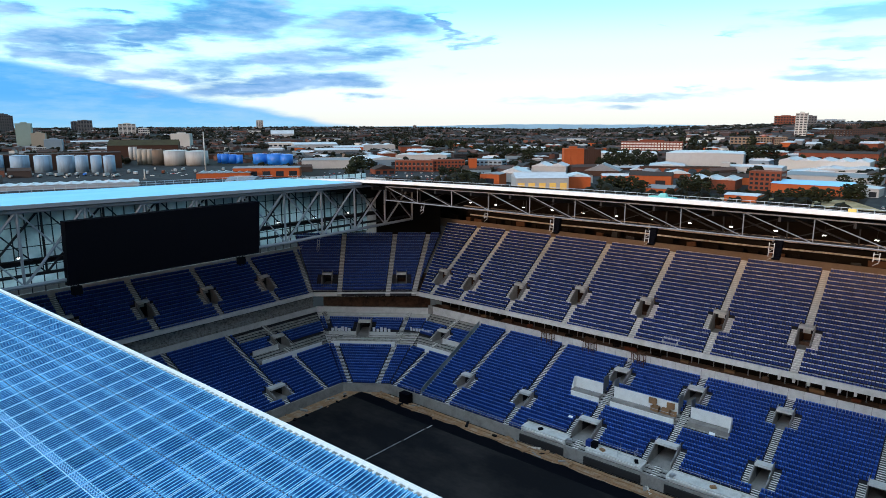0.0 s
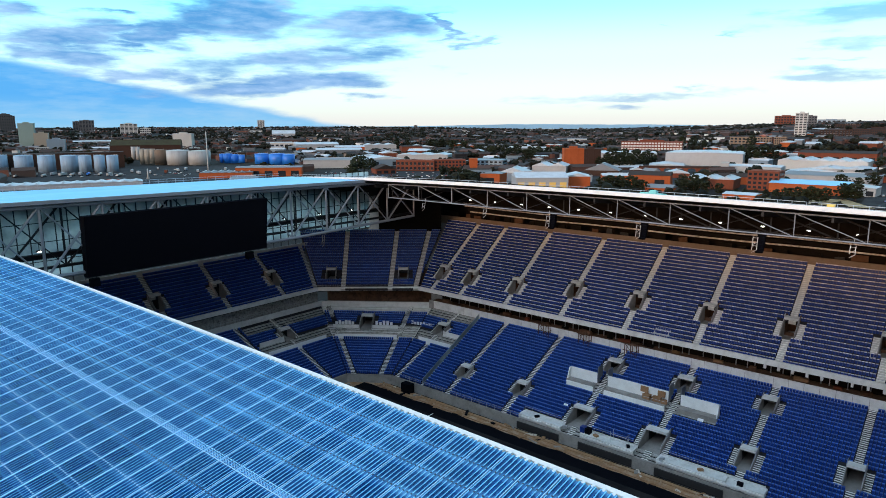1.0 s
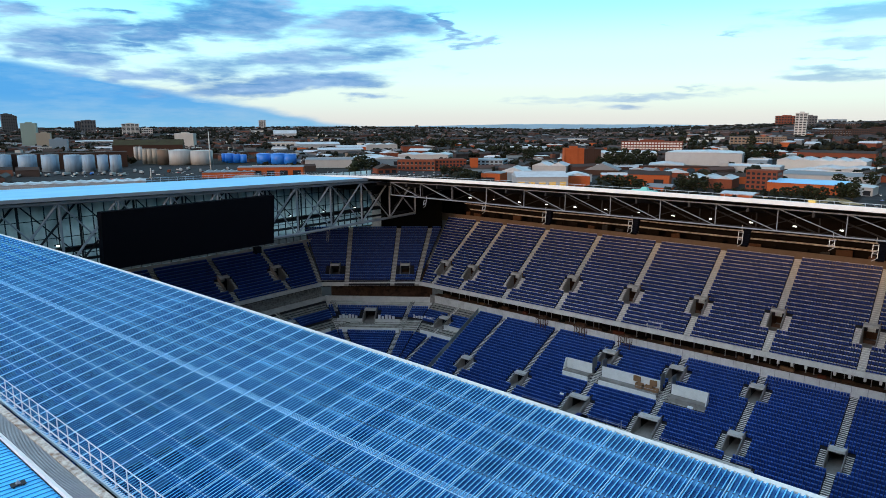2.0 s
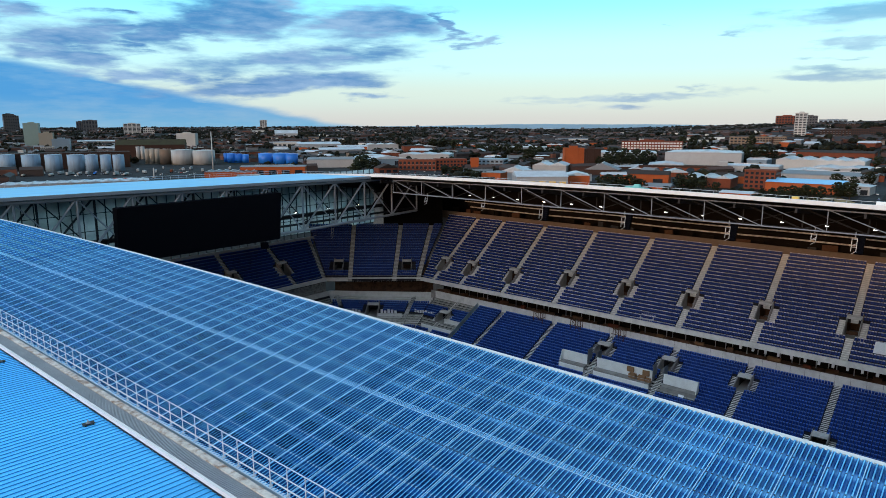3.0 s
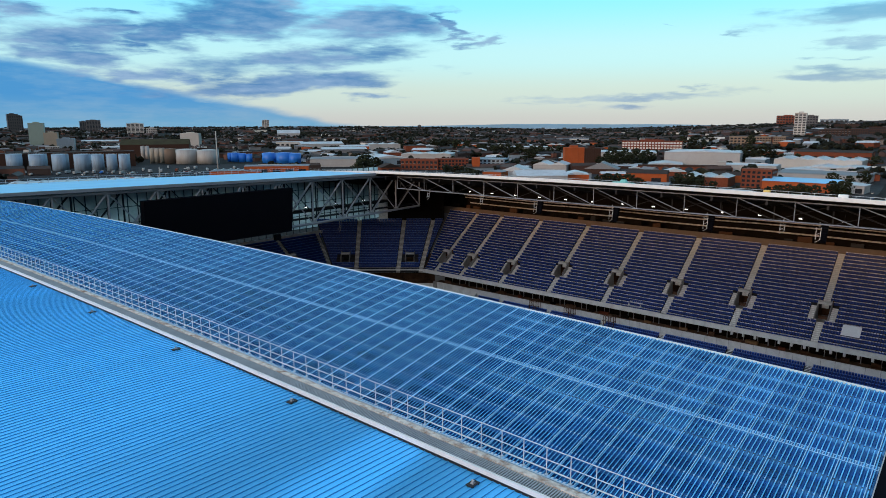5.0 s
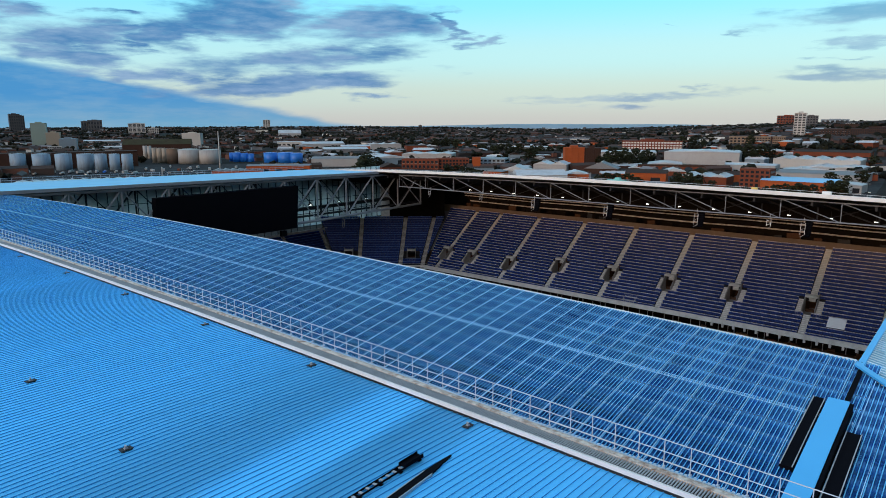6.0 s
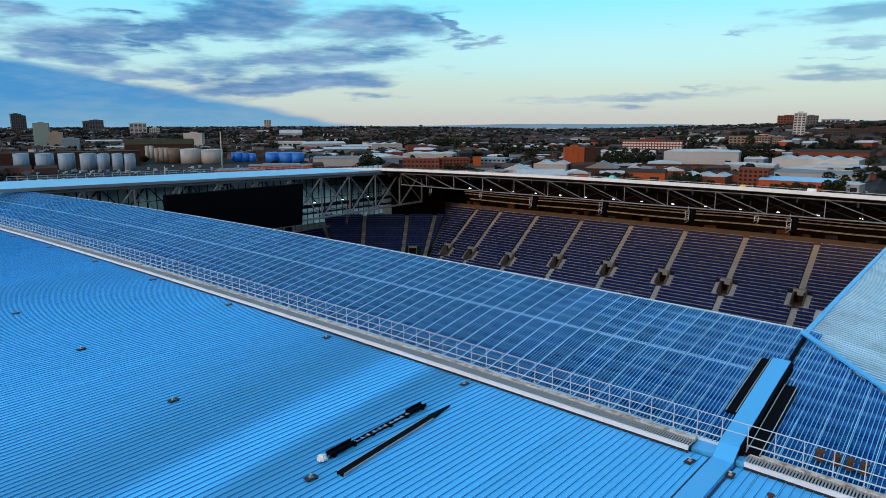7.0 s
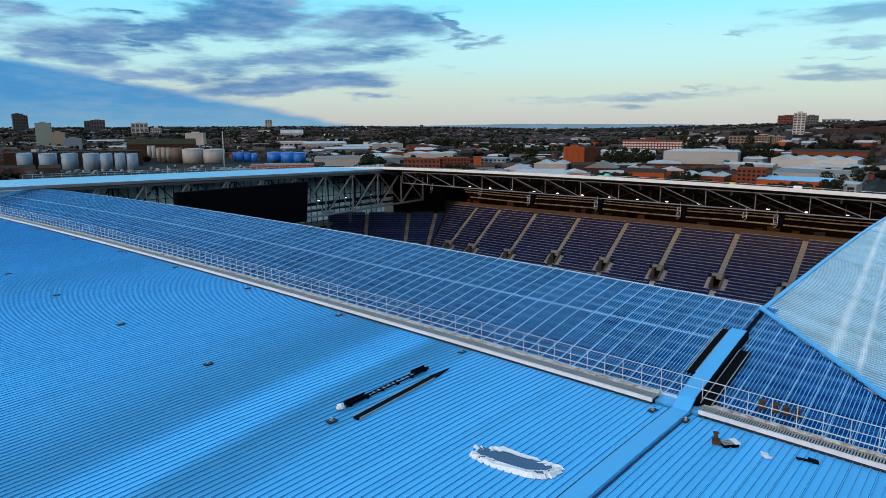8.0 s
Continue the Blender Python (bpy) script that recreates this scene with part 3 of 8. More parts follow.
def tier(name, o, u, d, rows, tread, z0, rise, left, right, gangs, vents, seats, group, label, skip=None, pale=None, top=None, tread_mat=None, inside=None):
    """One seating tier. o: front corner; u, d: unit ways along and back; left, right: limits along u by depth;
    gangs: (offset, slope, width); vents: (offset, first row, last row, half width) for the ways in; seats: rows that carry seats."""
    base = thing(name, label, "grandstand tier", kind="structure")
    u, d = Vector((*u, 0)), Vector((*d, 0))
    o = Vector((*o, 0))

    def at(a, depth, z):
        return o + u * a + d * depth + Vector((0, 0, z))

    def cut(a0, a1, gaps):
        spans = [(a0, a1)]
        for g0, g1 in gaps:
            spans = [q for p0, p1 in spans for q in ((p0, min(p1, g0)), (max(p0, g1), p1)) if q[1] - q[0] > 0.02]
        return spans

    for k in range(rows):
        d0, d1, z = k * tread, (k + 1) * tread, z0 + k * rise
        s = Shape()
        gaps = [(a - w, a + w) for a, r0, r1, w in vents if r0 <= k < r1]
        for a0, a1 in cut(left(d0), right(d0), gaps):
            b0 = left(d1) if a0 == left(d0) else a0
            b1 = right(d1) if a1 == right(d0) else a1
            s.face(at(a0, d0, z - rise), at(a1, d0, z - rise), at(a1, d0, z), at(a0, d0, z))
            s.face(at(a0, d0, z), at(a1, d0, z), at(b1, d1, z), at(b0, d1, z))
        if pale and pale(k):
            part("bare_terrace_row", s, CONCRETE_LIGHT, base, "unseated pale concrete step")
        else:
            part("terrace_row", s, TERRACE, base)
    # bare steps where the seats are still missing
    for k in seats if skip else ():
        d0, z, run0 = k * tread, z0 + k * rise, None
        lo, hi = left(d0) + 0.1, right(d0) - 0.1
        for i in range(int((hi - lo) / 0.5) + 2):
            c = lo + 0.5 * i
            bare = c < hi and skip(c, k)
            if bare and run0 is None:
                run0 = c
            elif not bare and run0 is not None:
                for a0, a1 in cut(run0, min(c, hi), [(g[0] - g[3] - 0.2, g[0] + g[3] + 0.2) for g in vents if g[1] <= k < g[2]]):
                    p = [at(a0, d0 - 0.02, z - rise * 0.5), at(a1, d0 - 0.02, z - rise * 0.5), at(a1, d0 + tread - 0.03, z - rise * 0.5), at(a0, d0 + tread - 0.03, z - rise * 0.5)]
                    part("bare_step", Shape().hexa([*p, *[q + Vector((0, 0, rise * 0.5 + 0.015)) for q in p]]), BARE, base, "unseated buff concrete step")
                run0 = None
    step_meshes = {}

    def step_mesh(w1):
        """A half step and its white edging, shared by all steps of one width."""
        if w1 not in step_meshes:
            def q(a1, depth, z1):
                return u * a1 + d * depth + Vector((0, 0, z1))
            p = [q(-w1 / 2, 0.5 * tread, 0), q(w1 / 2, 0.5 * tread, 0), q(w1 / 2, tread, 0), q(-w1 / 2, tread, 0)]
            sh = Shape().hexa([*p, *[c + Vector((0, 0, rise / 2)) for c in p]])
            for off, lift in ((0.0, 0.02), (0.5, rise / 2)):
                e = [q(-w1 / 2, off * tread - 0.012, lift), q(w1 / 2, off * tread - 0.012, lift), q(w1 / 2, off * tread + 0.20, lift), q(-w1 / 2, off * tread + 0.20, lift)]
                sh.hexa([*[c - Vector((0, 0, 0.06)) for c in e], *[c + Vector((0, 0, 0.012)) for c in e]])
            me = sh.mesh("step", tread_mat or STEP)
            me.materials.append(NOSING)
            me.polygons.foreach_set("material_index", [0] * 6 + [1] * 12)
            step_meshes[w1] = me
        return step_meshes[w1]

    for a, slope, w in gangs:
        s, spots = Shape(), []
        for k in range(rows):
            d0, z = k * tread, z0 + k * rise
            c = a + slope * (d0 + tread / 2)
            hole = [q for q in vents if abs(q[0] - a) < 1.0 and q[1] <= k < q[2]]
            for c1, w1 in ([(c, w)] if not hole else [(c - hole[0][3] - 0.75, 1.05), (c + hole[0][3] + 0.75, 1.05)]):
                p = [at(c1 - w1 / 2, d0 - 0.008, z - rise), at(c1 + w1 / 2, d0 - 0.008, z - rise), at(c1 + w1 / 2, d0 + tread - 0.012, z - rise), at(c1 - w1 / 2, d0 + tread - 0.012, z - rise)]
                s.hexa([*p, *[q + Vector((0, 0, rise + 0.02)) for q in p]])
                spots.append((at(c1, d0, z), w1))
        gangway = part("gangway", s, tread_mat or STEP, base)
        for p, w1 in spots:
            part("step", step_mesh(w1), None, gangway).matrix_basis = Matrix.Translation(p)
    # seats, block by block between the gangways
    marks = [("L", 0)] + sorted(gangs) + [("R", 0)]
    for b in range(len(marks) - 1):
        verts, faces, tints = [], [], []
        for k in seats:
            d0, z = k * tread + tread * 0.5, z0 + k * rise
            lo = left(d0) + 0.1 if b == 0 else marks[b][0] + marks[b][1] * d0 + marks[b][2] / 2 + 0.1
            hi = right(d0) - 0.1 if b == len(marks) - 2 else marks[b + 1][0] + marks[b + 1][1] * d0 - marks[b + 1][2] / 2 - 0.1
            gaps = [(a - w - 1.35, a + w + 1.35) for a, r0, r1, w in vents if r0 <= k < r1]
            for a0, a1 in cut(lo, hi, gaps):
                count = max(1, round((a1 - a0) / 0.5)) if a1 - a0 > 0.4 else 0
                for i in range(count):
                    c = a0 + (a1 - a0) * (i + 0.5) / count
                    if skip and skip(c, k):
                        continue
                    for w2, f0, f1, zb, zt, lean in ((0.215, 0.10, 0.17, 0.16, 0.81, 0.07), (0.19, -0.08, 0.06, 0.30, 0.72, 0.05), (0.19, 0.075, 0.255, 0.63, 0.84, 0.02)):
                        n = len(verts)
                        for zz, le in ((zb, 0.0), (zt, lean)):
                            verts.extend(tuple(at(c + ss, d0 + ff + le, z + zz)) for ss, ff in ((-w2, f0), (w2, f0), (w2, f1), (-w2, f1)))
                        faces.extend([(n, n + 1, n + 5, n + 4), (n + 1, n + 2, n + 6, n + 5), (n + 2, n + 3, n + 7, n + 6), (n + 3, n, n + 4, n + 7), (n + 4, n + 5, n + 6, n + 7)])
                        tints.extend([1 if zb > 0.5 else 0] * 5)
        if faces:
            q = Shape()
            q.v, q.f = verts, faces
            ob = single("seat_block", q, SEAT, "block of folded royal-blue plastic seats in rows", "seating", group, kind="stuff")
            ob.data.materials.append(top or SEAT_EDGE_LIT)
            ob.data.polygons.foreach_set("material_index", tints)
    # the ways in: cheeks, lintel slab and a dark passage
    for a, r0, r1, w in vents:
        v = thing("vomitory", "raw concrete stairway entrance with pale lintel slab", "vomitory", "ways into the stands")
        zf, zb = z0 + (r0 - 1) * rise, z0 + r1 * rise
        df, db = r0 * tread, r1 * tread
        for side in (-1, 1):
            s = Shape()
            c0, c1 = a + side * w, a + side * (w + 0.18)
            low = [at(c0, df, zf), at(c1, df, zf), at(c1, db, zf), at(c0, db, zf)]
            top = [at(c0, df, zf + 1.2), at(c1, df, zf + 1.2), at(c1, db, zb + 0.95), at(c0, db, zb + 0.95)]
            s.hexa([*low, *top])
            part("cheek_wall", s, CONCRETE, v)
            s = Shape()
            for k in range(4):
                q = k / 3.0
                p = at(a + side * (w + 0.1), df + (db - df) * q, zf + 1.2 + (zb + 0.95 - zf - 1.2) * q)
                s.tube(p, p + Vector((0, 0, 0.45)), 0.025, 5)
            s.tube(at(a + side * (w + 0.1), df, zf + 1.65), at(a + side * (w + 0.1), db, zb + 1.4), 0.03, 5)
            part("handrail", s, GALV, v)
        hi = zb + 0.95
        lo = max(zf + 2.1, hi - 0.45)
        dm = db - 1.5
        part("lintel", Shape().hexa([at(a - w, dm, lo), at(a + w, dm, lo), at(a + w, db, lo), at(a - w, db, lo), at(a - w, dm, hi), at(a + w, dm, hi), at(a + w, db, hi), at(a - w, db, hi)]), CONCRETE_LIGHT, v)
        part("landing", Shape().hexa([at(a - w, df, zf - 0.2), at(a + w, df, zf - 0.2), at(a + w, db + 4, zf - 0.2), at(a - w, db + 4, zf - 0.2),
                                      at(a - w, df, zf), at(a + w, df, zf), at(a + w, db + 4, zf), at(a - w, db + 4, zf)]), CONCRETE, v)
        s = Shape()
        for side in (-1, 1):
            s.hexa([at(a + side * w, db, zf), at(a + side * (w + 0.2), db, zf), at(a + side * (w + 0.2), db + 4, zf), at(a + side * w, db + 4, zf),
                    at(a + side * w, db, hi), at(a + side * (w + 0.2), db, hi), at(a + side * (w + 0.2), db + 4, hi), at(a + side * w, db + 4, hi)])
        s.hexa([at(a - w, db + 3.9, zf), at(a + w, db + 3.9, zf), at(a + w, db + 4.1, zf), at(a - w, db + 4.1, zf), at(a - w, db + 3.9, hi), at(a + w, db + 3.9, hi), at(a + w, db + 4.1, hi), at(a - w, db + 4.1, hi)])
        part("passage", s, inside or STEEL_DARK, v)
    return base


YE = [9.0, 24.5, 39.4, 54.3, 69.5, 84.6, 98.4, 107.8]      # gangways of the east side
XN = [33.5, 48.7, 63.9, 79.0, 94.4]                        # gangways of the north end
EAST_U, EAST_D = (0, 1), (1, 0)
NORTH_U, NORTH_D = (1, 0), (0, 1)

# east side: u is y, from y = -30
tier("upper_tier_east", (122.3, -30), EAST_U, EAST_D, 25, 0.834, 17.3, 0.608, lambda q: 0.0, lambda q: 141.6 + 0.364 * q,
     [(y + 30, 0, 1.25) for y in [-6.4] + YE], [(y + 30, 4, 8, 1.15) if y > 80 else (y + 30, 6, 10, 1.15) for y in [-6.4] + YE], range(0, 25),
     "seat blocks of the upper tier", "steep upper concrete tier along the touchline", top=SEAT_TOP_LIT, inside=RUST_BROWN)
LOW_E = [9.6, 24.7, 39.8, 54.6, 69.9, 85.0, 100.2]
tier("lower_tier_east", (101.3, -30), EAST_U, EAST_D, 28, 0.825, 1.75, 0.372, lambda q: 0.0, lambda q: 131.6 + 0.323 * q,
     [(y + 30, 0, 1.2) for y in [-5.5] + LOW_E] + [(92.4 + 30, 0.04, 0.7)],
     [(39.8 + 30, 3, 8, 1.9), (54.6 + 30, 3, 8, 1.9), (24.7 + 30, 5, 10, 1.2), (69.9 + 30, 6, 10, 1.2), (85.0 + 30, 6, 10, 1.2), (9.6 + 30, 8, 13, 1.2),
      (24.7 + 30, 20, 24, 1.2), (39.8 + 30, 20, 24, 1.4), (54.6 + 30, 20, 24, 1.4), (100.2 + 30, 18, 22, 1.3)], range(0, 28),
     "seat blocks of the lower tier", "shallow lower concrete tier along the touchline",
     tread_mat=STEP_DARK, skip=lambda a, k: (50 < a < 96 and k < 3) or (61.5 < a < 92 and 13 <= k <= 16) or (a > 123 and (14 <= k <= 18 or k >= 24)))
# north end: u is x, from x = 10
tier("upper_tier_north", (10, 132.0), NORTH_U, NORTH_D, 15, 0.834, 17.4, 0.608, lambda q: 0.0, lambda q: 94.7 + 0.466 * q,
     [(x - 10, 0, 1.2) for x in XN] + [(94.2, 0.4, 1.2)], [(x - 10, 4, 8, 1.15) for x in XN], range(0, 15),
     "seat blocks of the upper tier", "upper concrete tier behind the goal under the big screen", tread_mat=STEP_SHADED)
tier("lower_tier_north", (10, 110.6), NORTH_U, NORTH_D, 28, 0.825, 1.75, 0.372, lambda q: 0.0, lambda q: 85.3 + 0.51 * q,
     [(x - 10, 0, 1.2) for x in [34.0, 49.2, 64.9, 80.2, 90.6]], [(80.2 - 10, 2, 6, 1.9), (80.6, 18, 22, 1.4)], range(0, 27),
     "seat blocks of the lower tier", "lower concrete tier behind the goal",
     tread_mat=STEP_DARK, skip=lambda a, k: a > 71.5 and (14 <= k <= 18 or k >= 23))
# the cut-off corner between them
CU, CD = Vector((0.643, -0.766)), Vector((0.766, 0.643))
tier("upper_tier_corner", (104.8, 131.9), CU, CD, 21, 0.834, 17.4, 0.608, lambda q: -0.466 * q, lambda q: 26.1 + 0.364 * q,
     [(6.6, -0.05, 1.2), (19.0, 0.05, 1.2), (25.6, 0.2, 1.2)], [(2.9, 3, 6, 1.2), (22.3, 3, 6, 1.2)], range(1, 21),
     "seat blocks of the corner", "upper concrete tier across the corner of the bowl", tread_mat=STEP_SHADED)
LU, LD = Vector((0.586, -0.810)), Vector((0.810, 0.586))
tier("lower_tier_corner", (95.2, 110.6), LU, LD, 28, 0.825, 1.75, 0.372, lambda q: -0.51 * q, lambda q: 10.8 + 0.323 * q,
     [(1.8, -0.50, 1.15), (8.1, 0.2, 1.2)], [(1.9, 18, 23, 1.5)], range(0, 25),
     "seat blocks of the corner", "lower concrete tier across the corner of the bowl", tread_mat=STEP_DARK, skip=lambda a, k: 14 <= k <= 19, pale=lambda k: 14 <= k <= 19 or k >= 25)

# ---- fronts, parapets, back walls and voids of the bowl ----


def run(name, pts, prof, mat, label, category, kind="structure"):
    """A wall or beam that follows pts on plan; prof: (out, z0, z1, thickness), out across to the left of the run."""
    s = Shape()
    out, z0, z1, th = prof
    for p, q in zip(pts, pts[1:]):
        p, q = Vector((*p, 0)), Vector((*q, 0))
        w = (q - p).normalized()
        n = Vector((-w.y, w.x, 0))
        a, b = p + n * out, q + n * out
        c, e = p + n * (out + th), q + n * (out + th)
        s.hexa([a + Vector((0, 0, z0)), b + Vector((0, 0, z0)), e + Vector((0, 0, z0)), c + Vector((0, 0, z0)),
                a + Vector((0, 0, z1)), b + Vector((0, 0, z1)), e + Vector((0, 0, z1)), c + Vector((0, 0, z1))])
    return single(name, s, mat, label, category, kind=kind)


DECK_BROWN = material("muddy_boards", (0.17, 0.095, 0.06), 0.9, vary=0.4, scale=0.5, grain=0.3, grain_scale=2, stretch=(1, 0.2, 1), stain=(0.06, 0.035, 0.025), stain_amount=0.8)
RUSTWALL = material("bare_brown_wall", (0.13, 0.075, 0.05), 0.9, vary=0.4, scale=0.3, grain=0.3, grain_scale=2, stain=(0.03, 0.022, 0.018), stain_amount=0.8)
UP = [(10, 132.0), (104.8, 131.9), (122.3, 111.6), (122.3, -30)]       # front line of the upper tier
LOW = [(10, 110.6), (95.2, 110.6), (101.3, 101.8), (101.3, -30)]       # front line of the lower tier
TOPL = [(10, 133.7), (107.3, 133.7), (124.5, 110.2), (124.5, -30)]     # top line of the lower tier
run("upper_tier_parapet", UP, (-0.08, 16.72, 17.75, 0.43), CONCRETE_LIGHT, "long pale concrete parapet beam of the upper tier", "parapet")
run("upper_tier_handrail", UP, (0.15, 18.2, 18.26, 0.06), GALV, "thin steel rail above the upper parapet", "handrail")
run("front_wall", LOW, (-0.05, -0.3, 1.9, 0.35), CONCRETE, "low grey concrete wall in front of the lower seats", "wall")
run("end_back_wall", TOPL[:3], (0.0, 11.0, 13.2, 0.2), CONCRETE_LIGHT, "pale concrete upstand behind the lower seats", "wall")
back_wall = run("lower_tier_back_wall", TOPL[2:], (0.0, 11.0, 13.97, 0.2), CONCRETE, "concrete upstand with pale panels behind the lower seats", "wall")
panel_mesh = Shape().box(-0.09, -0.004, -1.22, 1.22, 12.0, 14.0).mesh("panel", CONCRETE_LIGHT)
for k in range(54):
    part("panel", panel_mesh, None, back_wall).matrix_basis = Matrix.Translation((124.5, -26.3 + 2.52 * k, 0))
single("concourse_deck", Shape().box(124.72, 127.9, -30, 110.0, 13.45, 13.65), DECK_BROWN, "dirty brown boarded deck between the tiers", "deck", kind="structure")
# the void behind the deck: its shade is put in as a dark sheet
single("concourse_void_shade", Shape().box(127.92, 128.1, -30, 108.5, 13.5, 16.44), SOFFIT, "dark sheet added for the shaded void behind the concourse deck", "wall", kind="structure")
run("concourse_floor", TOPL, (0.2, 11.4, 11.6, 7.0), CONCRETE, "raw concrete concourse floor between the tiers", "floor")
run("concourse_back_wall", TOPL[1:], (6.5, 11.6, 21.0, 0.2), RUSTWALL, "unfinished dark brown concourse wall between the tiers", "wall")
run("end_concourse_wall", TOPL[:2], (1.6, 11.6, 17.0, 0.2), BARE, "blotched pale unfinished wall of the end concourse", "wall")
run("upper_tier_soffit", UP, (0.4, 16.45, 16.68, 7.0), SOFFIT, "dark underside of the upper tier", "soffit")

# plain walls that close the stadium
single("wall_east", Shape().box(150, 150.6, -60, 160, -1, 43), CONCRETE, "plain outer wall behind the long stand", "wall", kind="structure")
single("wall_south", Shape().box(-40, 150, -62, -61.4, -1, 44), CONCRETE, "plain outer wall of the near end", "wall", kind="structure")
single("wall_west", Shape().box(-44.6, -44, -62, 160, -1, 43), CONCRETE, "plain outer wall under the main roof", "wall", kind="structure")
single("terrace_west", Shape().hexa([(-30, -60, -0.4), (17, -60, -0.4), (17, 130, -0.4), (-30, 130, -0.4), (-30, -60, 24), (16, -60, 1.5), (16, 130, 1.5), (-30, 130, 24)]),
       TERRACE, "dark sloping stand under the main roof", "grandstand tier", kind="structure")
single("terrace_south", Shape().hexa([(17, -60, -0.4), (122, -60, -0.4), (122, -24, -0.4), (17, -24, -0.4), (17, -60, 22), (122, -60, 22), (122, -24, 1.5), (17, -24, 1.5)]),
       TERRACE, "dark sloping stand at the near end", "grandstand tier", kind="structure")

# back of the east upper tier: buff block wall and dark space under the roof
single("upper_back_wall_east", Shape().box(143.2, 143.5, -30, 124, 31.5, 33.75), BACKWALL, "low buff block wall behind the top row", "wall", kind="structure")
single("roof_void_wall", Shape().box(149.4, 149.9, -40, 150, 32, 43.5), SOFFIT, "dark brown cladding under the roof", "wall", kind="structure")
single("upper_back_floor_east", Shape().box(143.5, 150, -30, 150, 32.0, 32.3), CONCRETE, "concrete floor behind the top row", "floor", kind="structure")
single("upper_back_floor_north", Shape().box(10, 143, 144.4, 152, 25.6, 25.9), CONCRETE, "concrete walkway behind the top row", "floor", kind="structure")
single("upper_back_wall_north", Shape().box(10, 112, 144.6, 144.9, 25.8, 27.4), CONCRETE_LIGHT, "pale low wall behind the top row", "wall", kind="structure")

# near-black sheet added where the corner void lies in shade
run("corner_void_shade", [(127.6, 131.96), (139.1, 118.3)], (0.3, 29.8, 45.0, 0.3), SOFFIT, "dark sheet added for the shaded void under the corner of the roofs", "wall")

# ---- roofs ----


def arch(y):
    return 0.6 * (1 - ((y - 45.5) / 60.0) ** 2)


def poly_z(x):
    """Height of the clear roof strip over the touchline seats."""
    if x > 14.84:
        return 48.03 + 0.153 * (x - 14.84)     # straight on to the eave
    k = (x - 3.3) / 11.54
    return 45.95 + 2.08 * k + 0.10 * math.sin(math.pi * min(1, max(0, k)))


def metal_z(x):
    return 45.95 - 0.0013 * (x + 9.0) ** 2


def north_z(x):
    return 48.55 - (x - 15) * 1.7 / 90


def east_z(y):
    return 47.35 + arch(y) * 0.9


# steel under the clear roof: purlins along, rafters across
PURLINS = [4.5, 5.7, 6.9, 8.1, 9.5, 10.7, 11.9, 13.1, 14.3]
frame_w = thing("roof_frame", "pale steel purlins and rafters under the clear roof", "roof frame")
for x in PURLINS:
    s = Shape()
    ys = [-14.9 + (x - 14.84) / 0.98] + [-10 + 11 * k for k in range(12)]
    for y0, y1 in zip(ys, ys[1:]):
        s.bar((x, y0, poly_z(x) + arch(y0) - 0.16), (x, y1, poly_z(x) + arch(y1) - 0.18), 0.32, 0.14)
    part("purlin", s, PURLIN, frame_w)
for k in range(12):
    y = -26 + 12 * k + 2 * (k == 0)
    xe = min(14.6, 14.4 + (y + 14.57) * 0.98)
    s = Shape().bar((2, y, poly_z(3.3) + arch(y) - 1.0), (xe, y, poly_z(xe) + arch(y) - 0.9), 0.35, 0.7)
    s.bar((2, y, poly_z(3.3) + arch(y) - 3.6), (xe, y, poly_z(xe) + arch(y) - 1.6), 0.3, 0.35)
    part("rafter", s, PURLIN, frame_w)

# walkway, gutter and railing along the main roof
walk_w = thing("roof_walkway", "grey grating walkway with rusty gutter edge along the roof", "walkway")
ys = [-60 + 6.0 * k for k in range(29)] + [113.6]
for span in ([-60, -51, -42, -33, -24, -15.35], [-13.05] + [-12 + 6.0 * k for k in range(21)] + [113.6]):
    dx = 0.22 if span[0] < -20 else 0.0        # the near stretch stands a little further in
    # the dark strip closes the rib ends and stands in for the shadow gap
    for nm, x0, x1, zz, th, mat in (("outer_kerb", 1.36, 1.47, 45.96, 0.20, WHITE_LIP), ("closure", 1.38, 1.42, 45.756, 0.25, STEEL_DARK), ("gutter_edge", 2.14, 2.45, 46.0, 0.18, KERB_RUST), ("gutter_bed", 1.43, 2.14, 45.84, 0.16, STEEL_DARK)):
        part(nm, Shape().sweep([[(x0 + dx, y, zz - th + arch(y)), (x1 + dx, y, zz - th + arch(y)), (x1 + dx, y, zz + arch(y)), (x0 + dx, y, zz + arch(y))] for y in span]), mat, walk_w)
part("toe_channel", Shape().sweep([[(2.68, y, 45.76 + arch(y)), (2.86, y, 45.76 + arch(y)), (2.86, y, 45.90 + arch(y)), (2.68, y, 45.90 + arch(y))] for y in ys]), CHANNEL, walk_w)
s = Shape()
for k in range(int(173.4 / 0.12)):
    y = -60 + k * 0.12
    if -15.35 < y < -13.1:
        continue
    z = 45.97 + arch(y)
    dx = 0.22 if y < -14 else 0.0
    s.box(1.49 + dx, 2.13 + dx, y, y + 0.06, z - 0.05, z)
tagged(part("grating", s, GRATING, walk_w), kind="stuff")

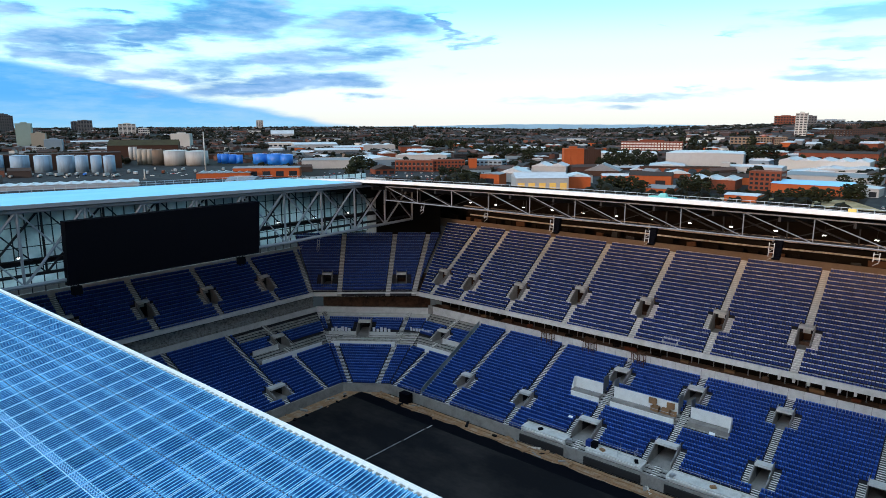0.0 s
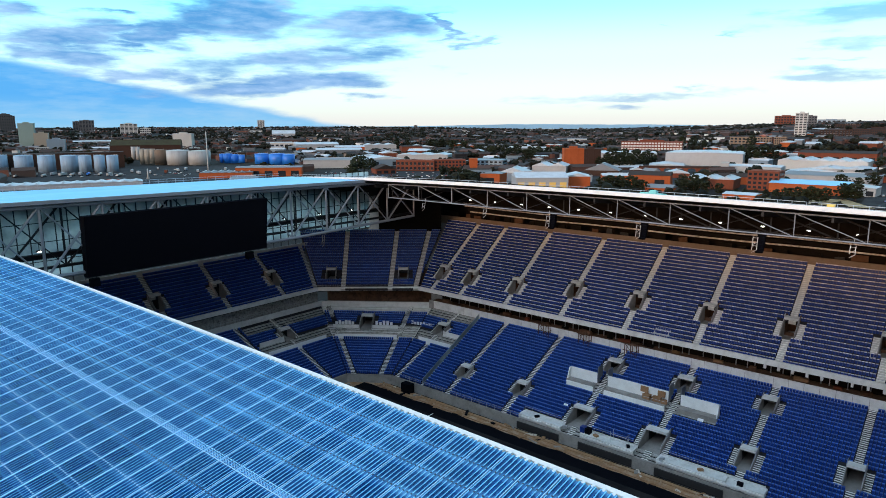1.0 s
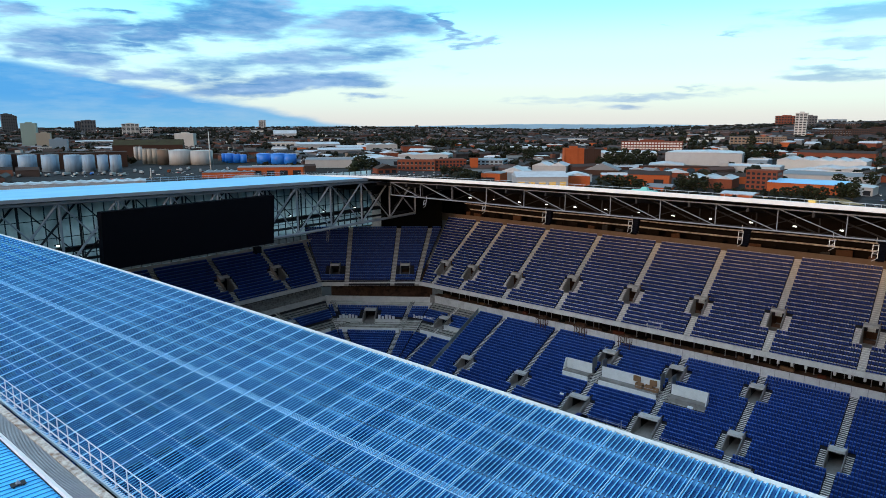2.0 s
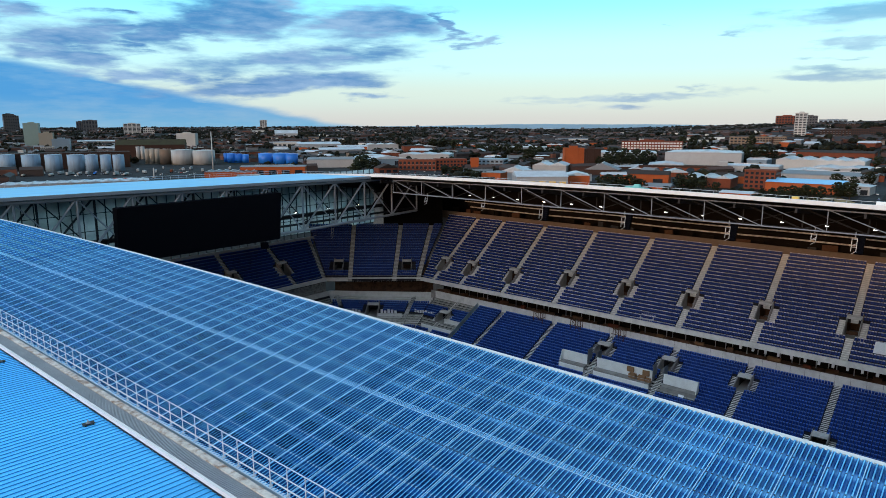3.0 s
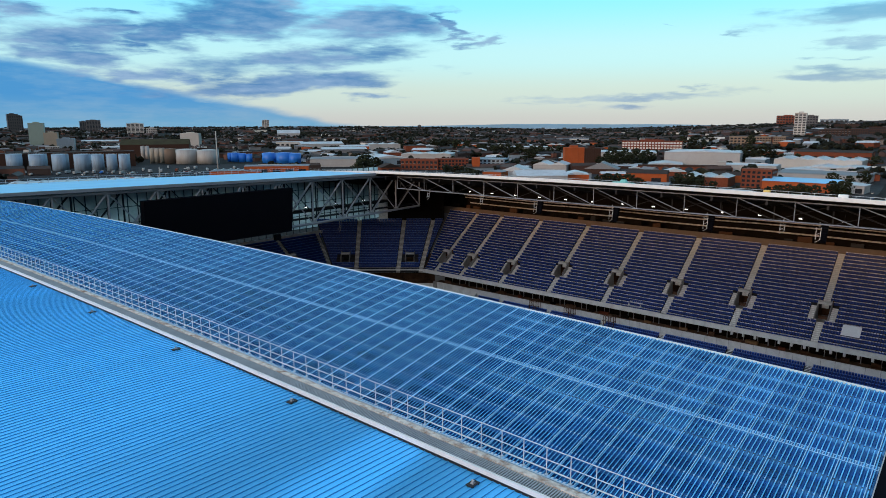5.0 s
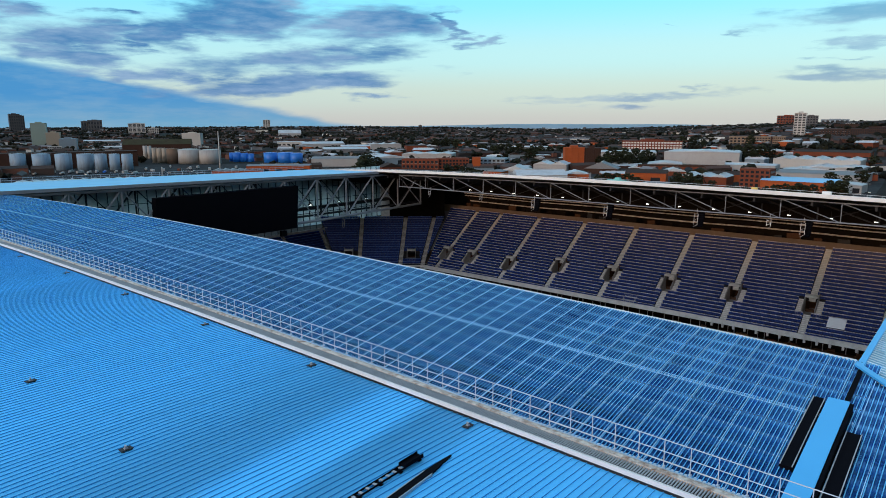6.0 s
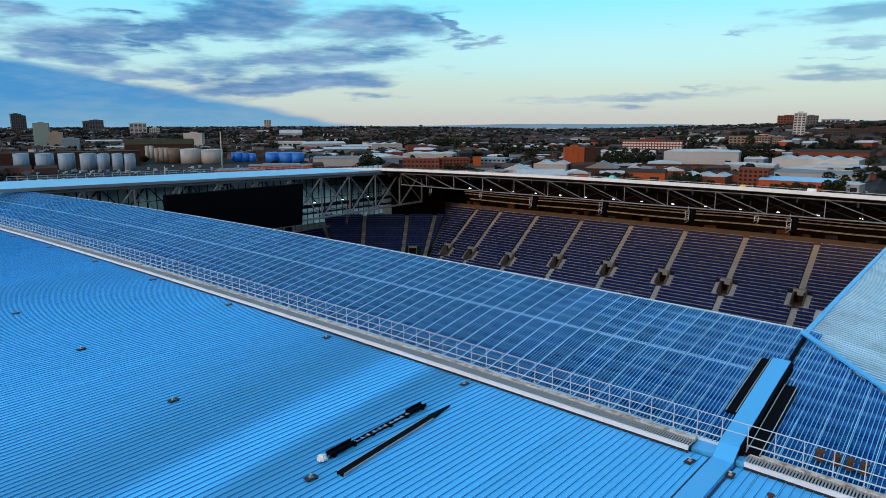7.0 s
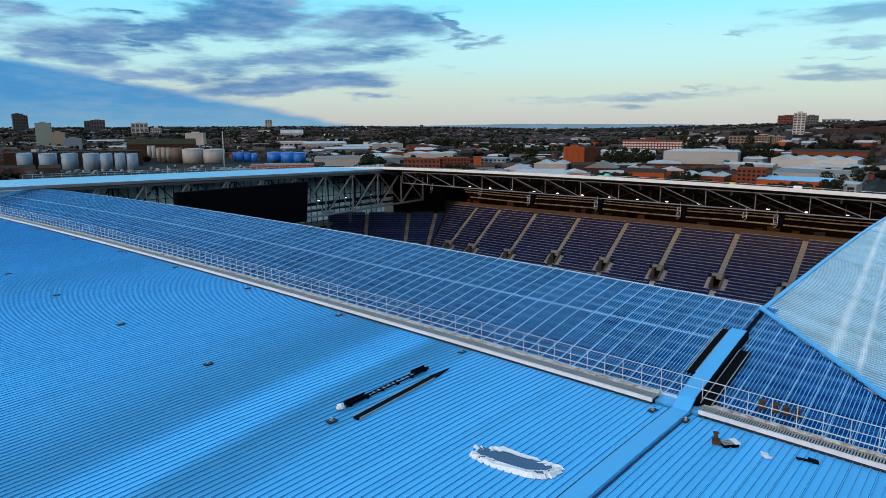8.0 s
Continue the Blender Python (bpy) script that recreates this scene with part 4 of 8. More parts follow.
rail_w = thing("roof_railing", "thin pale steel railing along the roof walkway", "railing")
posts = [-58 + 1.1 * k for k in range(157)]
post_mesh = Shape().tube((0, 0, -0.1), (0, 0, 1.12), 0.022, 6).box(-0.07, 0.07, -0.05, 0.05, -0.1, -0.05).mesh("post", PALE_RAIL)
for y in posts:
    ob = part("post", post_mesh, None, rail_w)
    ob.matrix_basis = pose(2.82, y, 46.0 + arch(y))
for h in (1.1, 0.58, 0.16):
    s = Shape().pipe([(2.82, y, 46.0 + h + arch(y)) for y in posts[::4]], 0.022 if h > 0.2 else 0.03, 6)
    part("top_rail" if h > 1 else "mid_rail" if h > 0.5 else "toe_rail", s, PALE_RAIL, rail_w)

# white lip along the inner edge of the clear roof, with small brackets
br = Shape()
s = Shape().sweep([[(15.66, y, 47.7 + arch(y)), (15.92, y, 47.7 + arch(y)), (15.92, y, 48.09 + arch(y)), (15.86, y, 48.11 + arch(y)), (15.68, y, 48.07 + arch(y))] for y in [-14.3 + 4.0 * k for k in range(31)]])
for k in range(326):
    y = -14.3 + 0.3666 * k
    br.box(15.45, 15.66, y - 0.06, y + 0.06, 47.94 + arch(y), 48.12 + arch(y))
lip = thing("roof_edge_trim", "bright white trim along the free edge of the clear roof", "roof edge")
part("trim", s, WHITE_LIP, lip)
tagged(part("brackets", br, WHITE_LIP, lip), kind="stuff")
part("gutter", Shape().sweep([[(15.40, y, 47.62 + arch(y)), (15.60, y, 47.62 + arch(y)), (15.60, y, 47.80 + arch(y)), (15.40, y, 47.80 + arch(y))] for y in [-14.3 + 4.0 * k for k in range(31)]]), STEEL_DARK, lip)

# near end roof: pale clear sheets beyond the mitre
s = Shape()


def hip_x(y):
    """Mitre between the main roof and the near end roof."""
    return 14.84 + (y + 14.57) * 0.98


south_roof = thing("roof_south", "pale ribbed clear roof of the near end", "roof", kind="structure")
secs = []
for k in range(31):
    x0 = 14.84 + 3.05 * k
    z0 = 48.03 - (x0 - 14.84) * 0.014 + 0.9 * math.sin(math.pi * k / 30)
    secs.append([(x0, -14.75, z0 - 0.25), (x0, -14.45, z0 - 0.25), (x0, -14.45, z0 + 0.12), (x0, -14.75, z0 + 0.12)])
lip2 = Shape().sweep(secs)
part("edge_trim", lip2, ROOF_FLASH, south_roof)
s = Shape().sweep([[(hip_x(y) - 0.3, y, poly_z(hip_x(y)) + 0.06), (hip_x(y) + 0.3, y, poly_z(hip_x(y)) + 0.06), (hip_x(y) + 0.3, y, poly_z(hip_x(y)) + 0.16), (hip_x(y) - 0.3, y, poly_z(hip_x(y)) + 0.16)]
                   for y in [-14.4 - k for k in range(13)]])
part("hip_capping", s, ROOF_FLASH, south_roof)
for k in range(4):
    y = -16.6 - 2.7 * k
    z = 47.92 - 0.18 * (-14.57 - y)
    part("purlin", Shape().sweep([[(x, y - 0.28, z - 0.1 + q), (x, y + 0.28, z - 0.2 + q), (x, y + 0.28, z - 0.1 + q), (x, y - 0.28, z + q)] for x, q in
         [(hip_x(y) + 0.6 + 9.0 * j, (0.9 * math.sin(math.pi * min(1, max(0, (hip_x(y) + 0.6 + 9.0 * j - 14.84) / 91.5))) - max(0, hip_x(y) + 0.6 + 9.0 * j - 14.84) * 0.014) * (1 - (k + 0.75) / 4.4)) for j in range(11)]]), PURLIN, south_roof)
single("roof_south_metal", Shape().box(3, 150, -62, -26.2, 45.3, 45.75), ROOF_METAL, "blue-grey metal roof of the near end", "roof", kind="structure")

# north roof: metal, with fascia, rail and the deep main truss
north = thing("roof_north", "light blue metal roof over the end with white edge", "roof", kind="structure")
s, fa = Shape(), Shape()
xs = [-44 + 6.5 * k for k in range(31)]
for x0, x1 in zip(xs, xs[1:]):
    if x0 > 105:
        break
    x1 = min(x1, 105.9)
    a, b = north_z(x0), north_z(x1)
    yf = 114.0
    if x1 < 14.9:
        low_a, low_b = [(poly_z(x) if x > 3.3 else metal_z(x) - 0.15) + 0.45 for x in (x0, x1)]
    else:
        low_a, low_b = a, b
    s.hexa([(x0, yf, low_a - 0.5), (x1, yf, low_b - 0.5), (x1, 142, b - 1.6), (x0, 142, a - 1.6), (x0, yf, low_a), (x1, yf, low_b), (x1, 142, b - 0.5), (x0, 142, a - 0.5)])
    s.hexa([(x0, 142, a - 1.6), (x1, 142, b - 1.6), (x1, 160, b - 4.5), (x0, 160, a - 4.5), (x0, 142, a - 0.5), (x1, 142, b - 0.5), (x1, 160, b - 3.5), (x0, 160, a - 3.5)])
    if x1 > 14 and x0 < 106:
        fa.hexa([(x0, 113.6, a - 0.55), (x1, 113.6, b - 0.55), (x1, 113.97, b - 0.55), (x0, 113.97, a - 0.55), (x0, 113.6, a + 0.06), (x1, 113.6, b + 0.06), (x1, 113.97, b + 0.06), (x0, 113.97, a + 0.06)])
part("deck", s, NORTH_DECK, north)
part("fascia", fa, STEEL, north)


def roof_rail(name, pts, label):
    rail = thing(name, label, "railing")
    s = Shape()
    total = []
    for p, q in zip(pts, pts[1:]):
        p, q = Vector(p), Vector(q)
        n = max(1, int((q - p).length / 2.0))
        total += [p.lerp(q, k / n) for k in range(n)]
    for h, nm in ((1.1, "top_rail"), (0.6, "mid_rail")):
        part(nm, Shape().pipe([Vector(p) + Vector((0, 0, h)) for p in pts], 0.04, 5), GALV, rail)
    pm = Shape().tube((0, 0, 0), (0, 0, 1.1), 0.04, 5).mesh("post", GALV)
    for p in total:
        part("post", pm, None, rail).matrix_basis = Matrix.Translation(p)


roof_rail("north_roof_railing", [(x, 140, north_z(x) - 0.5) for x in range(20, 110, 10)], "thin pale railing on the end roof")

# east roof with bright fascia
east = thing("roof_east", "white metal roof of the long stand with bright fascia", "roof", kind="structure")
s, fa, so = Shape(), Shape(), Shape()
ye = [-62 + 5.5 * k for k in range(33)] + [114.0]
ye = sorted(ye) + [125.0, 142.0, 160.0]
for y0, y1 in zip(ye, ye[1:]):
    a, b = [east_z(min(y, 114)) - {125.0: 0.4, 142.0: 1.2, 160.0: 4.5}.get(y, 0.0) for y in (y0, y1)]
    for (xa, za), (xb, zb) in zip(((105.9, 0.25), (118, -1.6), (150.6, -6.0)), ((118, -1.6), (150.6, -6.0))):
        s.hexa([(xa, y0, a + za - 0.5), (xb, y0, a + zb - 0.5), (xb, y1, b + zb - 0.5), (xa, y1, b + za - 0.5), (xa, y0, a + za), (xb, y0, a + zb), (xb, y1, b + zb), (xa, y1, b + za)])
    if y0 < 113.9:
      fa.hexa([(105.35, y0, a - 0.36), (105.6, y0, a - 0.46), (105.6, y1, b - 0.46), (105.35, y1, b - 0.36), (105.5, y0, a + 0.3), (105.89, y0, a + 0.3), (105.89, y1, b + 0.3), (105.5, y1, b + 0.3)])
    for (xa, za), (xb, zb) in zip(((105.6, -0.75), (118, -2.6), (150, -6.8)), ((118, -2.6), (150, -6.8))):
        so.face((xa, y0, a + za), (xb, y0, a + zb), (xb, y1, b + zb), (xa, y1, b + za))
part("deck", s, WHITE_LIP, east)
part("fascia", fa, WHITE_LIP, east)
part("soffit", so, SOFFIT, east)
roof_rail("east_roof_railing", [(118, y, east_z(y) - 1.6) for y in range(-40, 160, 11)], "thin pale railing on the long roof")


def truss(name, nodes, top, bot, heavy, light, label, mat=STEEL, back=0.0, cross=True):
    """A plane truss: places on plan, heights of the chords by place, radii of the main and the bracing members."""
    t = thing(name, label, "truss")
    for a, b in zip(nodes, nodes[1:]):
        ta, tb, ba, bb = (*a, top(a)), (*b, top(b)), (*a, bot(a)), (*b, bot(b))
        part("top_chord", Shape().tube(ta, tb, heavy, 8), mat, t)
        part("bottom_chord", Shape().tube(ba, bb, heavy, 8), mat, t)
        part("post", Shape().tube(ta, ba, light * 1.15, 7), mat, t)
        part("diagonal", Shape().tube(tb, ba, light * 1.1, 7), mat, t)
        if cross:
            part("brace", Shape().tube(ta, bb, light * 0.7, 6), mat, t)
    part("post", Shape().tube((*nodes[-1], top(nodes[-1])), (*nodes[-1], bot(nodes[-1])), light, 7), mat, t)
    return t


nx = [6.0 + 9.8 * k for k in range(13)]
truss("main_truss", [(x, 114.6) for x in nx], lambda n: north_z(n[0]) - 1.0, lambda n: 35.5 + 0.02 * max(0, n[0] - 84), 0.33, 0.20, "deep pale steel truss under the end roof")
truss("rear_truss", [(x + 4.9, 119.5) for x in nx], lambda n: north_z(n[0]) - 1.2, lambda n: 36.2, 0.28, 0.17, "dark steel truss behind the main one", STEEL_DARK)
ey = [20.7 - 9.55 * k for k in range(-9, 6)]
truss("edge_truss", [(106.4, y) for y in reversed(ey)], lambda n: east_z(n[1]) - 1.1, lambda n: 43.15, 0.115, 0.072, "pale steel truss along the edge of the long roof", cross=False)
truss("inner_edge_truss", [(112.5, y + 4.7) for y in reversed(ey)], lambda n: east_z(n[1]) - 1.9, lambda n: 42.4, 0.18, 0.12, "dark steel truss inside the long roof", STEEL_DARK)

roof_rail("concourse_railing", [(x, 133.8, 13.2) for x in range(15, 108, 10)], "thin steel fence on the upstand of the end concourse")
roof_rail("front_railing", [(101.4, y, 1.9) for y in range(66, 102, 8)], "thin steel fence along the wall in front of the seats")

# big screen
scr = thing("big_screen", "huge black unlit video screen hung from the end truss", "video screen")
s = Shape()
s.hexa([(41.3, 113.7, 34.6), (77.1, 113.7, 34.6), (77.1, 115.2, 34.6), (41.3, 115.2, 34.6), (41.3, 112.6, 45.1), (77.1, 112.6, 45.1), (77.1, 114.4, 45.1), (41.3, 114.4, 45.1)])
part("panel", s, SCREEN, scr)
for x in (42.2, 72.8):
    s = Shape()
    for dx in (0, 0.7):
        s.bar((x + dx, 114.2, 34.7), (x + dx, 114.0, 32.6), 0.12)
    s.box(x - 0.4, x + 1.1, 113.7, 114.6, 32.9, 34.3)
    part("hanging_speaker", s, BLACK, scr)

# glazed end wall behind the upper seats
gw = thing("end_wall", "tall translucent glazed wall with grey mullions closing the end", "glazed wall", kind="structure")
part("glazing", Shape().box(-20, 142, 151.0, 151.06, 27.4, 45.2), GLAZING, gw)
s, h = Shape(), Shape()
for k in range(65):
    x = -20 + 2.5 * k
    s.box(x - 0.08, x + 0.08, 150.7, 150.98, 26.0, 45.4)
part("mullion", s, STEEL_DARK, gw)
for z in (27.4, 31.5, 35.6, 39.7, 43.8):
    h.box(-20, 142, 150.72, 150.96, z, z + 0.14)
part("transom", h, STEEL_DARK, gw)
gantry = thing("lighting_gantry", "dark catwalk with white floodlights under the end roof", "gantry")
part("catwalk", Shape().box(0, 122, 126, 127.6, 36.6, 37.4), STEEL_DARK, gantry)

# ---- the town beyond ----
TANK_BLUE = material("tank_blue_grey", (0.24, 0.36, 0.48), 0.5, vary=0.2, scale=0.06, stretch=(1, 1, 0.15), stain=(0.088, 0.094, 0.105), stain_amount=0.6)
TANK_WHITE = material("tank_white", (0.385, 0.392, 0.385), 0.5, vary=0.2, scale=0.08, stretch=(1, 1, 0.15), stain=(0.231, 0.217, 0.203), stain_amount=0.5)
TANK_BEIGE = material("tank_beige", (0.288, 0.252, 0.204), 0.6, vary=0.2, scale=0.08, stretch=(1, 1, 0.15))
TANK_BROWN = material("tank_brown", (0.180, 0.126, 0.090), 0.7, vary=0.25, scale=0.1, stretch=(1, 1, 0.15))
TANK_BRIGHT = material("tank_bright_blue", (0.015, 0.17, 0.62), 0.45, vary=0.12, scale=0.08)
RENDER_GREY = material("grey_render", (0.110, 0.105, 0.105), 0.8, vary=0.15, scale=0.05)
RENDER_WHITE = material("white_render", (0.465, 0.458, 0.435), 0.8, vary=0.12, scale=0.05)
SANDSTONE = material("buff_render", (0.252, 0.180, 0.126), 0.8, vary=0.15, scale=0.05)
CLAD_GREEN = material("pale_green_cladding", (0.216, 0.300, 0.276), 0.6, vary=0.1, scale=0.04)
CLAD_BEIGE = material("beige_cladding", (0.288, 0.258, 0.204), 0.6, vary=0.1, scale=0.04)
CLAD_BLUE = material("blue_grey_cladding", (0.168, 0.240, 0.300), 0.5, vary=0.12, scale=0.05)
CLAD_WHITE = material("white_cladding", (0.336, 0.350, 0.357), 0.5, vary=0.14, scale=0.05, stain=(0.266, 0.266, 0.266), stain_amount=0.4)
CLAD_GREY = material("grey_cladding", (0.150, 0.165, 0.180), 0.5, vary=0.14, scale=0.05)
BRICK_ORANGE = material("orange_brick", (0.35, 0.085, 0.028), 0.85, vary=0.2, scale=0.08, grain=0.2, grain_scale=0.6)
BRICK_RED = material("red_brick", (0.175, 0.052, 0.028), 0.85, vary=0.25, scale=0.08, grain=0.2, grain_scale=0.6)
BRICK_DARK = material("dark_brick", (0.052, 0.029, 0.022), 0.85, vary=0.25, scale=0.06, grain=0.2, grain_scale=0.6)
BRICK_MILL = material("mill_brick", (0.165, 0.046, 0.027), 0.85, vary=0.2, scale=0.06)
ROOF_PALE = material("pale_sheet_roof", (0.46, 0.50, 0.53), 0.5, vary=0.2, scale=0.04, grain=0.12, grain_scale=0.3, stain=(0.256, 0.272, 0.288), stain_amount=0.5)
ROOF_GREY = material("grey_sheet_roof", (0.162, 0.174, 0.186), 0.6, vary=0.25, scale=0.05, grain=0.15, grain_scale=0.3)
ROOF_BROWN = material("brown_roof", (0.043, 0.030, 0.024), 0.8, vary=0.25, scale=0.05)
ROOF_BLUE = material("bright_blue_roof", (0.22, 0.52, 0.78), 0.5, vary=0.1, scale=0.05)
MOSS = material("mossy_roof", (0.045, 0.040, 0.018), 0.9, vary=0.3, scale=0.05, stain=(0.03, 0.018, 0.012), stain_amount=0.6)
WINDOW_DARK = material("dark_glass", (0.02, 0.024, 0.03), 0.15, vary=0.2, scale=0.3)
WINDOW_PALE = material("pale_window_columns", (0.58, 0.56, 0.52), 0.5, vary=0.15, scale=0.3)
TARMAC = material("yard_tarmac", (0.020, 0.021, 0.023), 0.9, vary=0.35, scale=0.02, grain=0.25, grain_scale=0.2, stain=(0.072, 0.069, 0.066), stain_amount=0.5)
DRY_GRASS = material("dry_grass_bank", (0.36, 0.27, 0.15), 0.95, vary=0.35, scale=0.05, grain=0.3, grain_scale=0.5, stain=(0.070, 0.077, 0.028), stain_amount=0.8)
BARK = material("bark", (0.06, 0.045, 0.035), 0.9, vary=0.3, scale=0.5)
LEAF = material("dark_leaves", (0.017, 0.021, 0.009), 0.7, vary=0.35, scale=0.12, grain=0.3, grain_scale=0.8, per_island=0.5, per_object=0.3, stain=(0.045, 0.036, 0.011), stain_amount=0.5, coord="Object")
WOOD = material("far_woods", (0.0075, 0.0085, 0.0045), 0.8, vary=0.4, scale=0.004, grain=0.2, grain_scale=0.03, per_island=0.6, stain=(0.025, 0.020, 0.009), stain_amount=0.6)


def island_paint(name, stops, rough=0.8):
    """A paint that differs from piece to piece, taken from a few real colours."""
    m = bpy.data.materials.new(name)
    m.use_nodes = True
    t = m.node_tree
    geo = t.nodes.new("ShaderNodeNewGeometry")
    ramp = t.nodes.new("ShaderNodeValToRGB")
    ramp.color_ramp.interpolation = "CONSTANT"
    for k, (at, c) in enumerate(stops):
        e = ramp.color_ramp.elements[k] if k < 2 else ramp.color_ramp.elements.new(at)
        e.position, e.color = at, (*c, 1)
    t.links.new(geo.outputs["Random Per Island"], ramp.inputs[0])
    fine = node(t, "ShaderNodeTexNoise", Scale=0.3, Detail=2.0)
    v = math_node(t, "MULTIPLY_ADD", fine.outputs[0], 0.5, 0.75)
    b = t.nodes["Principled BSDF"]
    t.links.new(mix_node(t, 1.0, ramp.outputs[0], v, "MULTIPLY"), b.inputs["Base Color"])
    b.inputs["Roughness"].default_value = rough
    return m


HOUSE_WALLS = island_paint("house_walls", [(0.0, (0.075, 0.036, 0.028)), (0.42, (0.045, 0.030, 0.026)), (0.66, (0.17, 0.065, 0.040)), (0.82, (0.20, 0.16, 0.13)), (0.89, (0.66, 0.64, 0.60))])
HOUSE_ROOFS = island_paint("house_roofs", [(0.0, (0.020, 0.018, 0.018)), (0.45, (0.040, 0.024, 0.018)), (0.78, (0.070, 0.034, 0.024)), (0.92, (0.17, 0.18, 0.19))])
TAKEN = []


def warehouse(x, y, w, d, h, turn, wall, roof, label, rise=0.12, bays=1, doors=0, door_mat=None):
    """A works building: walls, one pitched roof to each bay, shutters along the front."""
    h = max(h, 3.0)
    b = thing("warehouse", label, "warehouse", at=(x, y, ground_z(x, y) - 0.6), turn=turn)
    TAKEN.append((x, y, max(w, d) * 0.62))
    part("wall", Shape().box(-w / 2, w / 2, 0, d, 0, h + 0.6), wall, b)
    bw = w / bays
    long_way = bays == 1 and w > d * 1.4
    for k in range(bays):
        s = Shape()
        x0, x1, z = -w / 2 + k * bw - 0.4, -w / 2 + (k + 1) * bw + 0.4, h + 0.62
        if k:
            x0 += 0.42
        if k < bays - 1:
            x1 -= 0.42
        if long_way:
            top = z + rise * d / 2
            s.face((x0, -0.5, z), (x1, -0.5, z), (x1, d / 2, top), (x0, d / 2, top)).face((x1, d + 0.5, z), (x0, d + 0.5, z), (x0, d / 2, top), (x1, d / 2, top))
            s.face((x0, d + 0.5, z), (x0, -0.5, z), (x0, d / 2, top)).face((x1, -0.5, z), (x1, d + 0.5, z), (x1, d / 2, top)).face((x0, d + 0.5, z), (x1, d + 0.5, z), (x1, -0.5, z), (x0, -0.5, z))
        else:
            c, top = (x0 + x1) / 2, z + rise * bw / 2
            s.face((x0, d + 0.5, z), (x0, -0.5, z), (c, -0.5, top), (c, d + 0.5, top)).face((x1, -0.5, z), (x1, d + 0.5, z), (c, d + 0.5, top), (c, -0.5, top))
            s.face((x0, -0.5, z), (x1, -0.5, z), (c, -0.5, top)).face((x1, d + 0.5, z), (x0, d + 0.5, z), (c, d + 0.5, top)).face((x0, d + 0.5, z), (x1, d + 0.5, z), (x1, -0.5, z), (x0, -0.5, z))
        r = part("roof", s, roof, b)
        if roof in (ROOF_PALE, ROOF_GREY) and w > 25:
            v = Shape()
            zz = z + rise * (d if long_way else bw) / 2
            if long_way:
                v.box(x0 + w * 0.2, x1 - w * 0.2, d / 2 - 0.5, d / 2 + 0.5, zz - 0.3, zz + 0.5)
            else:
                v.box((x0 + x1) / 2 - 0.5, (x0 + x1) / 2 + 0.5, d * 0.15, d * 0.85, zz - 0.3, zz + 0.5)
            part("ridge_vent", v, GALV, r)
    for k in range(doors):
        c = -w / 2 + w * (k + 0.5) / doors
        dw, dh = min(w / doors * 0.32, 4.5), h * 0.62
        part("shutter", Shape().box(c - dw, c + dw, -0.12, 0.05, 0.6, 0.6 + dh), door_mat or WINDOW_DARK, b)
    return b


def storage_tank(x, y, r, h, mat, label):
    b = thing("storage_tank", label, "storage tank", at=(x, y, ground_z(x, y) - 0.4))
    TAKEN.append((x, y, r + 2))
    part("shell", Shape().lathe((0, 0, 0), [(r, 0), (r, h * 0.5), (r, h)], 28), mat, b, smooth=True)
    part("roof", Shape().lathe((0, 0, h), [(r * 1.01, 0), (r * 1.01, 0.25), (r * 0.5, 0.25 + r * 0.06), (0.05, 0.25 + r * 0.085)], 28), mat, b)
    ring = Shape()
    for k in range(28):
        a0, a1 = 6.28319 * k / 28, 6.28319 * (k + 1) / 28
        ring.tube((r * math.cos(a0), r * math.sin(a0), h + 1.2), (r * math.cos(a1), r * math.sin(a1), h + 1.2), 0.06, 4)
    part("guard_rail", ring, GALV, b)
    return b


